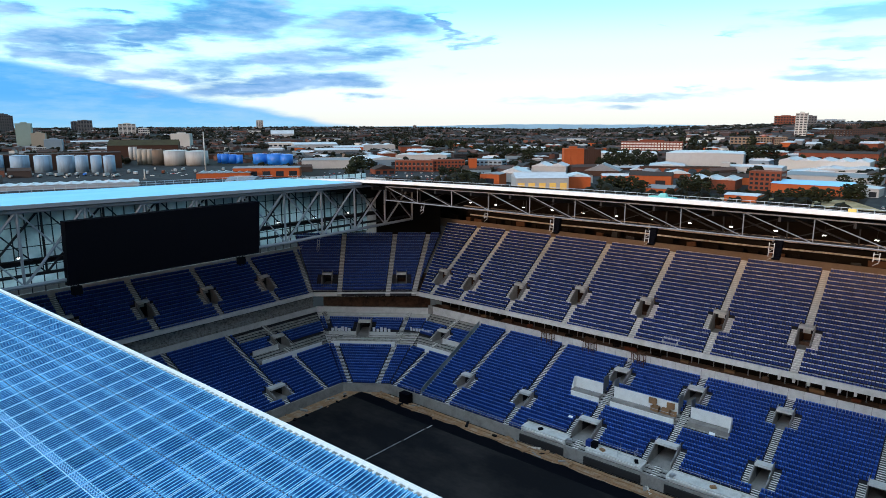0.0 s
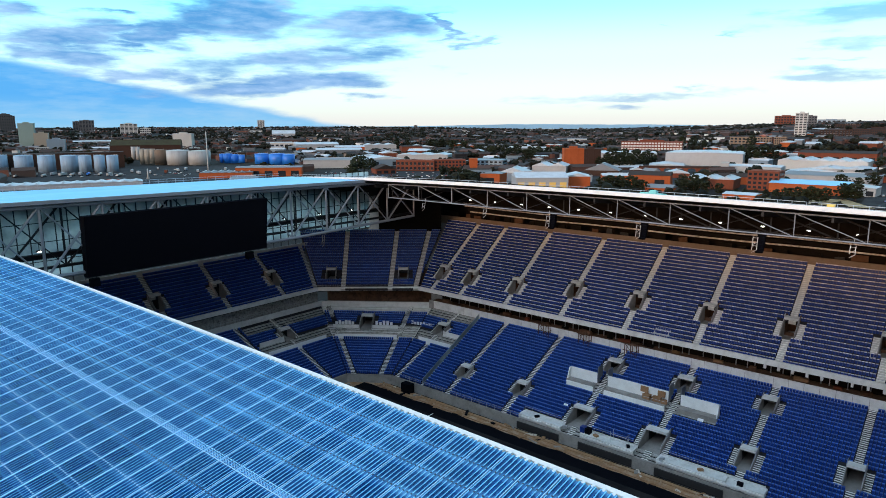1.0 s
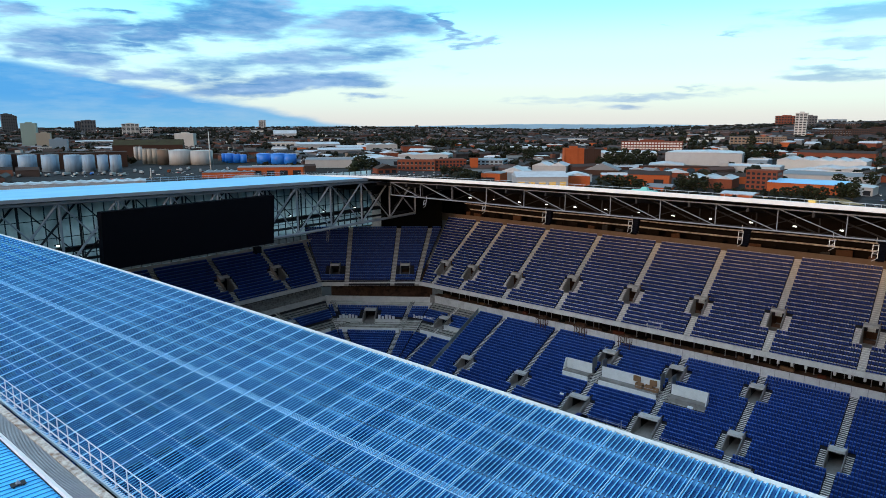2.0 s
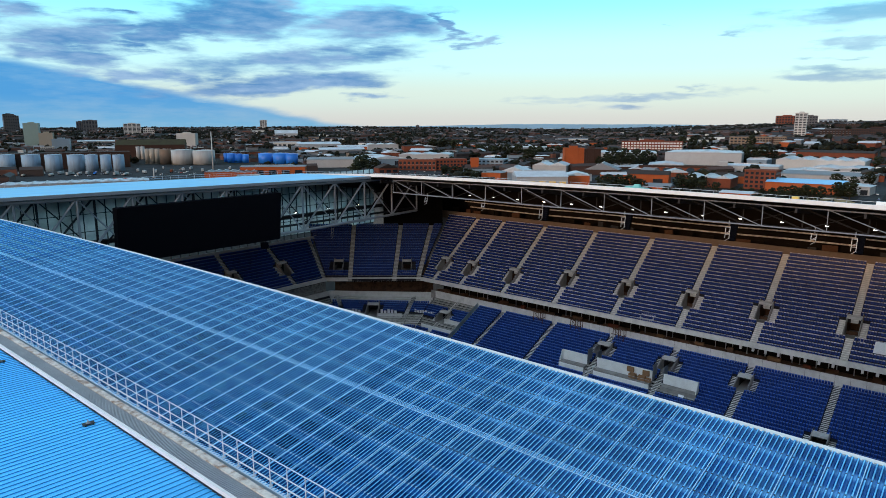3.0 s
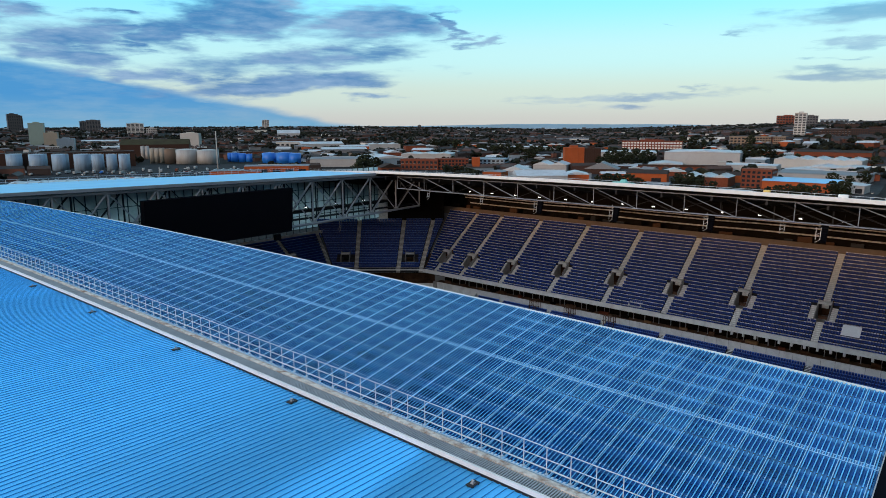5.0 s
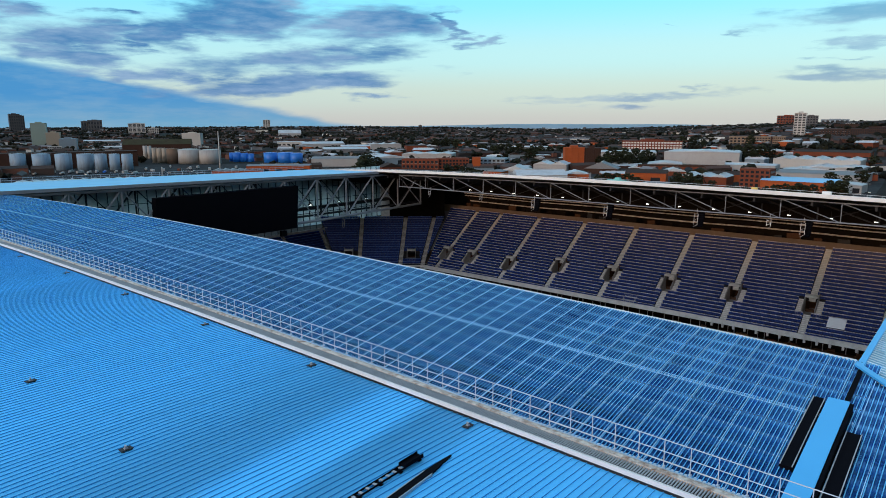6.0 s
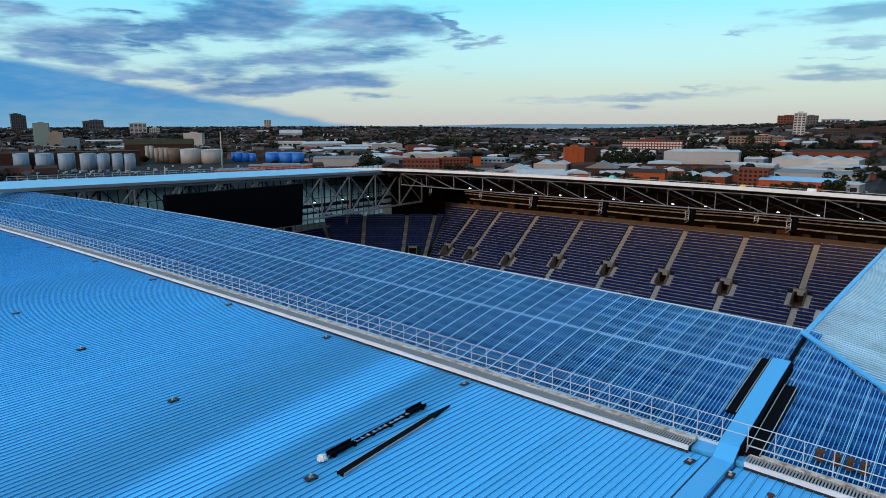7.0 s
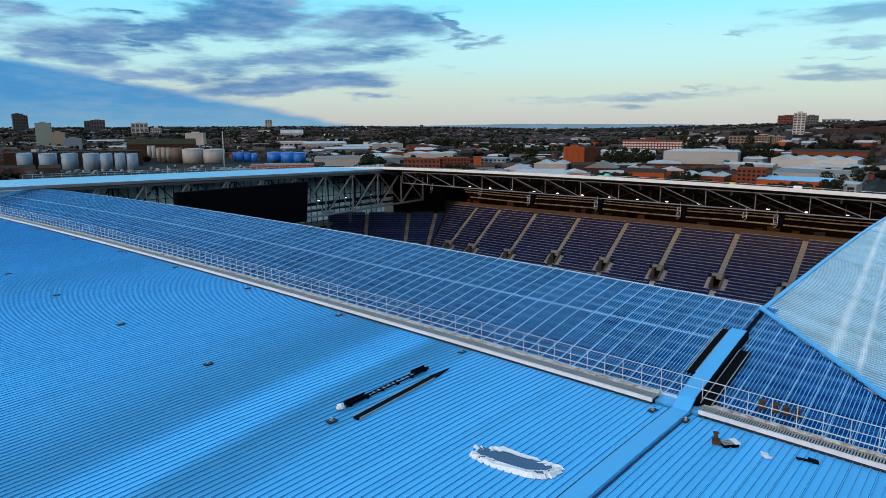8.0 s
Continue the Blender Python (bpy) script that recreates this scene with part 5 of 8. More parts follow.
def block_building(x, y, w, d, h, turn, floors, cols, wall, label):
    """A block with a row of windows to each storey on the front and the flanks, a parapet and a roof house."""
    b = thing("building", label, "building", at=(x, y, ground_z(x, y) - 0.8), turn=turn)
    TAKEN.append((x, y, max(w, d) * 0.65))
    h += 0.8
    part("wall", Shape().box(-w / 2, w / 2, 0, d, 0, h), wall, b)
    part("parapet", Shape().box(-w / 2 - 0.25, w / 2 + 0.25, -0.25, d + 0.25, h + 0.004, h + 0.9), wall, b)
    if h > 20:
        part("roof_house", Shape().box(-w * 0.2, w * 0.2, d * 0.3, d * 0.7, h + 0.9, h + 3.6), wall, b)
    if floors * cols <= 1:
        s = Shape()
        for k in range(int(w / 3)):
            s.box(-w / 2 + 3 * k, -w / 2 + 3 * k + 0.15, -0.15, 0.02, 0.5, h)
        part("cladding_rib", s, wall, b)
        return b
    mat = WINDOW_PALE if wall is BRICK_MILL else WINDOW_DARK
    fh = (h - 1.2) / floors
    if wall is BRICK_ORANGE or wall is BRICK_DARK and floors == 1:
        for k in range(cols + 1):
            c = -w / 2 + w * k / cols
            part("pier", Shape().box(c - 0.6, c + 0.6, -0.7, 0.0, 0, h + 0.5), wall, b)
        return b
    ww = w / cols * (0.72 if cols > 12 or wall is RENDER_WHITE else 0.6)
    for f in range(floors):
        z0 = 1.2 + f * fh + fh * 0.18
        z1 = z0 + fh * 0.56
        for k in range(cols):
            c = -w / 2 + w * (k + 0.5) / cols
            win = part("window", Shape().box(c - ww / 2, c + ww / 2, -0.06, 0.08, z0, z1), mat, b)
            if w * h > 600 and floors < 5:
                part("sill", Shape().box(c - ww / 2 - 0.1, c + ww / 2 + 0.1, -0.16, -0.07, z0 - 0.2, z0 - 0.02), CLAD_WHITE, win)
        s = Shape()
        for side in (-1, 1):
            s.box(side * w / 2 - 0.06, side * w / 2 + 0.06, d * 0.12, d * 0.88, z0, z1)
        part("side_window", s, mat, b)
    return b


def mast(x, y, h):
    b = thing("mast", "tall slim white pole mast", "mast", at=(x, y, ground_z(x, y) - 0.5))
    part("pole", Shape().tube((0, 0, 0), (0, 0, h), 0.95, 10, 0.5), RENDER_WHITE, b, smooth=True)
    part("base", Shape().lathe((0, 0, 0), [(2.0, 0), (2.0, 1.2), (1.2, 1.6)], 10), CONCRETE, b)


def lorry(x, y, turn, mat):
    b = thing("lorry", "articulated lorry with a white cab parked in the yard", "lorry", "lorries in the yard", at=(x, y, ground_z(x, y) - 0.45), turn=turn)
    part("cab", Shape().hexa([(5.6, -1.2, 0.9), (7.8, -1.2, 0.9), (7.8, 1.2, 0.9), (5.6, 1.2, 0.9), (5.6, -1.2, 3.6), (7.4, -1.2, 3.6), (7.4, 1.2, 3.6), (5.6, 1.2, 3.6)]), RENDER_WHITE, b)
    part("windscreen", Shape().hexa([(7.72, -1.05, 2.3), (7.85, -1.05, 2.3), (7.85, 1.05, 2.3), (7.72, 1.05, 2.3), (7.5, -1.05, 3.3), (7.6, -1.05, 3.3), (7.6, 1.05, 3.3), (7.5, 1.05, 3.3)]), WINDOW_DARK, b)
    if mat in (TANK_WHITE, TANK_BRIGHT):
        part("tank_trailer", Shape().tube((-7.0, 0, 2.3), (5.0, 0, 2.3), 1.2, 12), mat, b)
    else:
        part("box_trailer", Shape().box(-7.4, 5.2, -1.25, 1.25, 1.2, 4.0), mat, b)
    part("chassis", Shape().box(-7.2, 7.0, -0.5, 0.5, 0.7, 1.05), STEEL_DARK, b)
    for wx in (6.6, 4.4, -3.6, -4.8, -6.0):
        for side in (-1, 1):
            part("wheel", Shape().tube((wx, side * 0.85, 0.5), (wx, side * 1.2, 0.5), 0.5, 10), BLACK, b)


def viaduct(x, y, w, h, turn):
    b = thing("viaduct", "brown brick railway viaduct with dark arches", "viaduct", at=(x, y, ground_z(x, y) - 0.5), turn=turn)
    TAKEN.append((x, y, 40))
    n = 8
    part("deck", Shape().box(-w / 2, w / 2, 0, 8, h * 0.72, h), BRICK_DARK, b)
    bw = w / n
    for k in range(n + 1):
        c = -w / 2 + k * bw
        part("pier", Shape().box(c - bw * 0.14, c + bw * 0.14, 0.15, 7.85, 0, h * 0.72), BRICK_RED, b)
    for k in range(n):
        c, s = -w / 2 + (k + 0.5) * bw, Shape()
        r = bw * 0.36
        for q in range(6):
            a0, a1 = math.pi * q / 6, math.pi * (q + 1) / 6
            z0, z1 = h * 0.35 + h * 0.36 * math.sin(a0), h * 0.35 + h * 0.36 * math.sin(a1)
            s.hexa([(c + r * math.cos(a1), 0.05, z1), (c + r * math.cos(a0), 0.05, z0), (c + r * math.cos(a0), 7.95, z0), (c + r * math.cos(a1), 7.95, z1),
                    (c + r * math.cos(a1), 0.05, h * 0.73), (c + r * math.cos(a0), 0.05, h * 0.73), (c + r * math.cos(a0), 7.95, h * 0.73), (c + r * math.cos(a1), 7.95, h * 0.73)])
        part("arch_ring", s, BRICK_RED, b)


ICO_V = [(0, -0.526, 0.851), (0, 0.526, 0.851), (0, -0.526, -0.851), (0, 0.526, -0.851), (-0.526, 0.851, 0), (0.526, 0.851, 0), (-0.526, -0.851, 0), (0.526, -0.851, 0),
         (0.851, 0, 0.526), (0.851, 0, -0.526), (-0.851, 0, 0.526), (-0.851, 0, -0.526)]
ICO_F = [(0, 8, 1), (0, 1, 10), (0, 10, 6), (0, 6, 7), (0, 7, 8), (1, 8, 5), (1, 5, 4), (1, 4, 10), (2, 3, 9), (2, 9, 7), (2, 7, 6), (2, 6, 11), (2, 11, 3), (3, 11, 4), (3, 4, 5),
         (3, 5, 9), (4, 11, 10), (5, 8, 9), (6, 10, 11), (7, 9, 8)]


def clump(s, c, r, rng, flat=0.8):
    """One ragged leaf clump."""
    k = len(s.v)
    for v in ICO_V:
        q = r * rng.uniform(0.65, 1.3)
        s.v.append((c[0] + v[0] * q, c[1] + v[1] * q, c[2] + v[2] * q * flat))
    s.f.extend((a + k, b + k, d + k) for a, b, d in ICO_F)


def tree_meshes(seed):
    rng = random.Random(seed)
    tr = Shape().tube((0, 0, -0.05), (0.02, 0, 0.38), 0.03, 7, 0.02)
    for k in range(6):
        a, z = rng.uniform(0, 6.28), rng.uniform(0.22, 0.42)
        tr.tube((0.01, 0, z), (0.26 * math.cos(a), 0.26 * math.sin(a), z + rng.uniform(0.15, 0.35)), 0.014, 5, 0.004)
    cr = Shape()
    for k in range(150):
        a, q = rng.uniform(0, 6.28), rng.random() ** 0.5
        z = rng.uniform(0.16, 1.0)
        rad = 0.40 * math.sin(math.pi * min(1, (z - 0.05) / 1.02)) ** 0.7 * q * (1 + 0.25 * math.sin(3 * a + seed))
        clump(cr, (rad * math.cos(a), rad * math.sin(a), z), rng.uniform(0.035, 0.085), rng)
    return tr.mesh("trunk", BARK), cr.mesh("crown", LEAF)


TREES = [tree_meshes(k) for k in range(4)]
tree_count = 0


def tree(x, y, h):
    global tree_count
    tree_count += 1
    rng = random.Random(tree_count)
    b = thing("tree", "dense dark green broadleaf tree with an uneven crown", "tree", "trees round the works", at=(x, y, ground_z(x, y) - 0.5))
    b.scale = (h * rng.uniform(1.0, 1.35), h * rng.uniform(1.0, 1.35), h)
    b.rotation_euler = (0, 0, rng.uniform(0, 6.28))
    for nm, me in zip(("trunk", "crown"), TREES[tree_count % 4]):
        part(nm, me, None, b)


def strip(name, pts, width, mat, label, category, lift=0.06):
    """A road, yard or bank laid over the land along pts."""
    s = Shape()
    for p, q in zip(pts, pts[1:]):
        p, q = Vector((*p, 0)), Vector((*q, 0))
        w = (q - p).normalized()
        n = Vector((-w.y, w.x, 0)) * width / 2
        c = []
        for e in (p + n, p - n, q - n, q + n):
            e.z = ground_z(e.x, e.y) - 0.5 + lift
            c.append(e)
        s.hexa([*[e - Vector((0, 0, 0.3)) for e in c], *c])
    return single(name, s, mat, label, category, kind="structure")


strip("dock_yard", [(210, 620), (520, 900)], 330, TARMAC, "grey tarmac lorry yard by the tanks", "yard")
TAKEN.extend([(250, 655, 130), (365, 760, 130), (480, 865, 130), (520, 520, 80), (600, 600, 70)])     # open yards
strip("car_park", [(430, 420), (640, 640)], 150, TARMAC, "grey tarmac car park between the works", "car park", 0.1)
strip("road", [(420, 30), (560, 66), (725, 78), (1100, 110)], 16, TARMAC, "grey tarmac dock road", "road", 0.14)
strip("grass_bank", [(500, 200), (565, 70)], 84, DRY_GRASS, "dry tan grass bank by the dock road", "grass bank", 0.5)
strip("works_yard", [(640, 260), (900, 420)], 160, TARMAC, "grey tarmac yard among the brick works", "yard", 0.12)


def car_meshes():
    body = Shape().hexa([(-2.1, -0.85, 0.3), (2.1, -0.85, 0.3), (2.1, 0.85, 0.3), (-2.1, 0.85, 0.3), (-2.05, -0.82, 0.85), (2.0, -0.82, 0.8), (2.0, 0.82, 0.8), (-2.05, 0.82, 0.85)])
    cabin = Shape().hexa([(-1.6, -0.78, 0.85), (1.1, -0.78, 0.82), (1.1, 0.78, 0.82), (-1.6, 0.78, 0.85), (-1.2, -0.65, 1.42), (0.4, -0.65, 1.42), (0.4, 0.65, 1.42), (-1.2, 0.65, 1.42)])
    wheel = Shape().tube((0, -0.1, 0), (0, 0.1, 0), 0.32, 10)
    return body, cabin.mesh("cabin", WINDOW_DARK), wheel.mesh("wheel", BLACK)


CAR_BODY, CABIN, WHEEL = car_meshes()
CAR_PAINTS = [(material("car_%s" % n, c, 0.3, vary=0.05), CAR_BODY, n) for n, c in (("white", (0.7, 0.7, 0.7)), ("silver", (0.42, 0.44, 0.46)), ("dark", (0.03, 0.032, 0.04)), ("red", (0.35, 0.03, 0.03)), ("blue", (0.05, 0.12, 0.3)))]
CAR_PROTO = []
for mat, sh, n in CAR_PAINTS:
    CAR_PROTO.append((sh.mesh("body", mat), n))
rng_c = random.Random(11)


def car(x, y, turn, k):
    me, n = CAR_PROTO[k]
    b = thing("car", "%s car parked in a tarmac yard" % n, "car", "parked cars", at=(x, y, ground_z(x, y) - 0.35), turn=turn)
    part("body", me, None, b)
    part("cabin", CABIN, None, b)
    for wx in (-1.3, 1.3):
        for wy in (-0.8, 0.8):
            part("wheel", WHEEL, None, b).matrix_basis = pose(wx, wy, 0.32)


# storage tanks and silos by the docks
storage_tank(282, 991, 9.5, 21.2, TANK_BLUE, 'pale blue-grey steel storage tank with stained sides')
storage_tank(302, 965, 10.9, 21.1, TANK_BLUE, 'pale blue-grey steel storage tank with stained sides')
storage_tank(321, 942, 10.2, 21.1, TANK_BLUE, 'pale blue-grey steel storage tank with stained sides')
storage_tank(339, 917, 10.2, 21.1, TANK_BLUE, 'pale blue-grey steel storage tank with stained sides')
storage_tank(352, 901, 7.6, 21.1, TANK_BLUE, 'pale blue-grey steel storage tank with stained sides')
storage_tank(364, 887, 6.5, 21.1, TANK_BLUE, 'pale blue-grey steel storage tank with stained sides')
storage_tank(374, 872, 6.9, 21.0, TANK_BLUE, 'pale blue-grey steel storage tank with stained sides')
storage_tank(528, 1145, 3.4, 21.4, TANK_WHITE, 'slim white upright steel silo')
storage_tank(533, 1139, 3.4, 21.4, TANK_WHITE, 'slim white upright steel silo')
storage_tank(478, 1008, 3.9, 22.5, TANK_BEIGE, 'beige upright steel storage silo')
storage_tank(483, 1002, 4.3, 22.5, TANK_BEIGE, 'beige upright steel storage silo')
storage_tank(488, 996, 3.9, 22.5, TANK_BEIGE, 'beige upright steel storage silo')
storage_tank(489, 973, 8.5, 22.2, TANK_BROWN, 'rust-stained brown storage tank')
storage_tank(505, 951, 16.2, 21.3, TANK_WHITE, 'broad pale grey storage tank')
storage_tank(526, 926, 16.2, 20.4, TANK_WHITE, 'broad pale grey storage tank')
storage_tank(579, 951, 3.6, 13.5, TANK_BRIGHT, 'bright blue painted storage tank')
storage_tank(576, 930, 6.6, 14.2, TANK_BRIGHT, 'bright blue painted storage tank')
storage_tank(583, 921, 6.2, 13.3, TANK_BRIGHT, 'bright blue painted storage tank')
storage_tank(590, 913, 5.3, 12.4, TANK_BRIGHT, 'bright blue painted storage tank')
storage_tank(601, 874, 10.9, 14.8, TANK_BRIGHT, 'bright blue painted storage tank')
storage_tank(607, 843, 12.0, 15.5, TANK_BRIGHT, 'bright blue painted storage tank')
storage_tank(617, 830, 10.3, 14.6, TANK_BRIGHT, 'bright blue painted storage tank')
# block added behind the tanks so that the shadow between them reads dark
warehouse(344, 981, 172.7, 30.0, 21.4, -19.1, BRICK_DARK, ROOF_BROWN, 'dark brown block added behind the tank row for its shadow gaps', 0.05)
tree(610, 656, 18.2)
tree(594, 623, 16.1)
tree(1175, 1141, 22.2)
tree(1299, 1219, 21.2)
tree(1229, 1077, 22.2)
tree(1197, 1014, 24.0)
tree(1165, 954, 23.0)
tree(1182, 934, 20.5)
tree(1070, 814, 18.3)
tree(1022, 726, 21.3)
tree(998, 691, 22.6)
tree(1008, 676, 22.6)
tree(960, 612, 21.2)
tree(998, 622, 19.8)
tree(1024, 619, 18.1)
tree(1083, 634, 16.8)
tree(901, 433, 24.8)
tree(887, 409, 24.1)
tree(905, 400, 22.7)
tree(925, 392, 19.7)
tree(1083, 445, 13.3)
tree(1062, 303, 22.3)
tree(1045, 282, 23.4)
tree(1059, 269, 21.8)
tree(1071, 258, 18.5)
tree(999, 226, 14.0)
tree(1007, 207, 13.9)
tree(1385, 515, 23.6)
tree(1339, 475, 22.6)
tree(1298, 439, 19.5)
tree(1330, 361, 23.4)
tree(578, 150, 6.5)
tree(579, 142, 6.9)
tree(580, 159, 6.6)
tree(580, 166, 5.7)
tree(579, 135, 6.8)
tree(606, 221, 13.5)
tree(600, 208, 14.3)
tree(607, 201, 12.2)
tree(496, 392, 14.1)
tree(510, 391, 12.1)
tree(751, 89, 13.0)
tree(834, 108, 10.9)
tree(819, 129, 9.7)
tree(980, 112, 15.4)
# tall blocks on the skyline and by the docks
block_building(1061, 3551, 44.6, 22.0, 83.9, -6.2, 12, 5, RENDER_GREY, 'dark grey tower block of flats')
block_building(1119, 3650, 27.1, 20.0, 76.0, -6.6, 11, 3, RENDER_GREY, 'dark grey tower block of flats')
block_building(581, 1810, 32.8, 28.0, 58.8, -25.5, 1, 1, CLAD_GREEN, 'tall pale green windowless mill tower')
block_building(592, 1752, 29.6, 25.0, 36.3, -26.3, 1, 1, CLAD_BEIGE, 'beige windowless mill block')
block_building(581, 1633, 35.6, 25.0, 24.2, -27.2, 1, 1, CLAD_BLUE, 'blue-grey clad mill block')
block_building(521, 1543, 26.0, 14.0, 10.7, -18.3, 3, 8, RENDER_WHITE, 'white rendered office with dark windows')
block_building(1383, 3580, 34.2, 20.0, 48.4, -15.7, 8, 3, RENDER_GREY, 'grey tower block of flats')
block_building(1419, 3549, 65.6, 22.0, 54.2, -16.4, 8, 5, RENDER_GREY, 'grey tower block of flats')
block_building(1337, 2915, 68.8, 22.0, 44.2, -24.3, 8, 4, RENDER_WHITE, 'striped white office tower with dark window bands')
block_building(1386, 2866, 44.3, 18.0, 24.6, -25.4, 3, 5, RENDER_WHITE, 'low white office block')
block_building(2516, 3644, 43.4, 26.0, 50.6, -34.3, 9, 3, RENDER_WHITE, 'pale tower block of flats on the skyline')
block_building(810, 1497, 43.1, 30.0, 35.0, -42.1, 1, 1, RENDER_WHITE, 'white windowless process building with a blue sign')
block_building(3154, 2888, 21.7, 14.0, 21.7, -47.4, 4, 2, RENDER_GREY, 'small far tower on the skyline')
block_building(3665, 2279, 21.7, 20.0, 18.1, -58.2, 5, 2, RENDER_GREY, 'far grey tower block on the skyline')
block_building(3753, 2174, 21.7, 20.0, 18.1, -60.0, 5, 2, RENDER_GREY, 'far grey tower block on the skyline')
block_building(3834, 2078, 21.7, 20.0, 18.1, -61.7, 5, 2, RENDER_GREY, 'far grey tower block on the skyline')
block_building(1525, 322, 22.1, 14.0, 51.3, -84.4, 15, 3, RENDER_WHITE, 'white tower block of flats on the hill')
block_building(3063, 704, 85.1, 60.0, 42.6, -73.4, 4, 8, BRICK_RED, 'red-brown hospital block on the hill')
block_building(2502, 503, 41.6, 40.0, 34.0, -75.0, 4, 5, RENDER_GREY, 'grey plant storey of the hospital on the hill')
block_building(4868, 856, 159.0, 60.0, 25.3, -80.4, 1, 6, CLAD_BLUE, 'low domed grey hall on the hill')
block_building(1382, 394, 42.3, 20.0, 16.7, -70.3, 3, 6, SANDSTONE, 'sandstone-coloured block of flats with dark windows')
block_building(1394, 358, 30.8, 20.0, 14.3, -71.9, 3, 6, SANDSTONE, 'sandstone-coloured block of flats with dark windows')
block_building(1392, 326, 21.6, 20.0, 13.0, -73.1, 3, 6, SANDSTONE, 'sandstone-coloured block of flats with dark windows')
block_building(1572, 265, 58.2, 18.0, 11.6, -86.8, 3, 10, BRICK_DARK, 'red-brown terrace of flats on the hill')
block_building(1575, 220, 41.1, 18.0, 11.4, -88.4, 3, 10, BRICK_DARK, 'red-brown terrace of flats on the hill')
block_building(1573, 188, 33.7, 18.0, 15.7, -89.6, 3, 10, BRICK_DARK, 'red-brown terrace of flats on the hill')
block_building(1848, 289, 54.1, 18.0, 9.5, -87.5, 3, 10, BRICK_DARK, 'red-brown terrace of flats on the hill')
# brick and clad works buildings
warehouse(551, 1146, 114.2, 60.0, 23.7, -31.4, BRICK_DARK, MOSS, 'long bulk store under a low mossy roof', 0.30)
warehouse(789, 1952, 94.8, 40.0, 7.9, -21.7, CLAD_WHITE, ROOF_PALE, 'low pale shed among the trees', 0.12)
warehouse(456, 652, 75.7, 24.0, 9.9, -42.9, BRICK_ORANGE, ROOF_GREY, 'orange brick works with arched windows and gabled roofs', 0.12, doors=5)
warehouse(411, 670, 58.0, 34.0, 5.7, -39.4, BRICK_ORANGE, ROOF_GREY, 'low brick works with a sawtooth roof', 0.25, bays=7)
warehouse(1002, 1360, 67.0, 40.0, 12.6, -36.2, RENDER_WHITE, ROOF_PALE, 'white works with a row of dark windows', 0.05, doors=6)
warehouse(1033, 1269, 103.5, 60.0, 9.6, -31.0, CLAD_WHITE, ROOF_PALE, 'pale clad industrial shed with sheet roof', 0.15)
warehouse(1559, 2114, 86.6, 50.0, 13.0, -36.2, CLAD_WHITE, ROOF_PALE, 'far pale hall with a pitched roof', 0.50)
warehouse(900, 1035, 92.6, 60.0, 6.9, -35.9, CLAD_GREY, ROOF_PALE, 'grey clad industrial shed', 0.12)
warehouse(600, 708, 78.3, 50.0, 10.9, -44.2, CLAD_WHITE, ROOF_GREY, 'long pale grey works shed', 0.08)
warehouse(986, 1091, 74.7, 50.0, 8.7, -36.0, BRICK_ORANGE, ROOF_PALE, 'brick works with pale roofs', 0.12)
warehouse(1023, 1041, 68.3, 60.0, 13.6, -38.4, CLAD_WHITE, ROOF_PALE, 'pale clad industrial shed with sheet roof', 0.20, bays=3)
warehouse(1009, 934, 43.0, 30.0, 12.9, -35.1, BRICK_RED, ROOF_BROWN, 'red brick works with brown roof', 0.12)
warehouse(744, 787, 55.3, 40.0, 6.4, -49.3, CLAD_GREY, ROOF_PALE, 'grey clad shed with pale roof', 0.12)
warehouse(680, 683, 59.1, 50.0, 9.0, -30.8, CLAD_BLUE, ROOF_PALE, 'blue and white clad shed', 0.15, doors=2)
warehouse(827, 818, 27.3, 26.0, 8.9, -25.3, BRICK_RED, ROOF_PALE, 'small brick works with pale gable', 0.30)
warehouse(809, 728, 84.8, 60.0, 9.3, -58.0, CLAD_WHITE, ROOF_PALE, 'long pale industrial shed', 0.15, bays=3)
block_building(629, 578, 51.1, 22.0, 12.4, -63.4, 2, 9, BRICK_RED, 'two-storey red brick office with white windows')
block_building(659, 544, 40.9, 24.0, 13.1, -40.4, 3, 9, BRICK_RED, 'three-storey brick office with window bands')
block_building(696, 512, 41.2, 30.0, 12.5, -67.6, 3, 7, CLAD_BLUE, 'blue-grey office with dark window bands')
block_building(668, 513, 10.8, 14.0, 15.1, -52.5, 1, 1, BRICK_ORANGE, 'bright orange brick stair tower')
warehouse(572, 574, 25.8, 22.0, 5.5, -28.9, BRICK_RED, ROOF_BROWN, 'small brick building with shutters', 0.40, doors=3)
warehouse(530, 386, 20.3, 22.0, 10.7, -73.9, BRICK_ORANGE, ROOF_GREY, 'orange brick shed with a white shutter', 0.12, doors=1)
warehouse(577, 391, 30.1, 36.0, 8.9, -65.8, CLAD_WHITE, ROOF_PALE, 'white clad shed with pale roof', 0.35)
warehouse(515, 316, 47.9, 34.0, 11.3, -48.5, CLAD_WHITE, ROOF_PALE, 'white clad works with yellow doors', 0.25, doors=5, door_mat=YELLOW)
warehouse(559, 304, 23.6, 30.0, 10.2, -57.5, BRICK_ORANGE, ROOF_PALE, 'orange brick shed with pale roof', 0.25)
warehouse(720, 433, 43.2, 40.0, 7.1, -69.0, CLAD_WHITE, ROOF_PALE, 'pale clad works with two gables', 0.35, bays=2)
warehouse(703, 352, 39.6, 30.0, 5.9, -71.5, BRICK_DARK, ROOF_GREY, 'dark brick shed with grey roof', 0.40)
warehouse(802, 374, 58.7, 40.0, 3.6, -59.1, BRICK_DARK, ROOF_PALE, 'low shed with pale roof', 0.12)
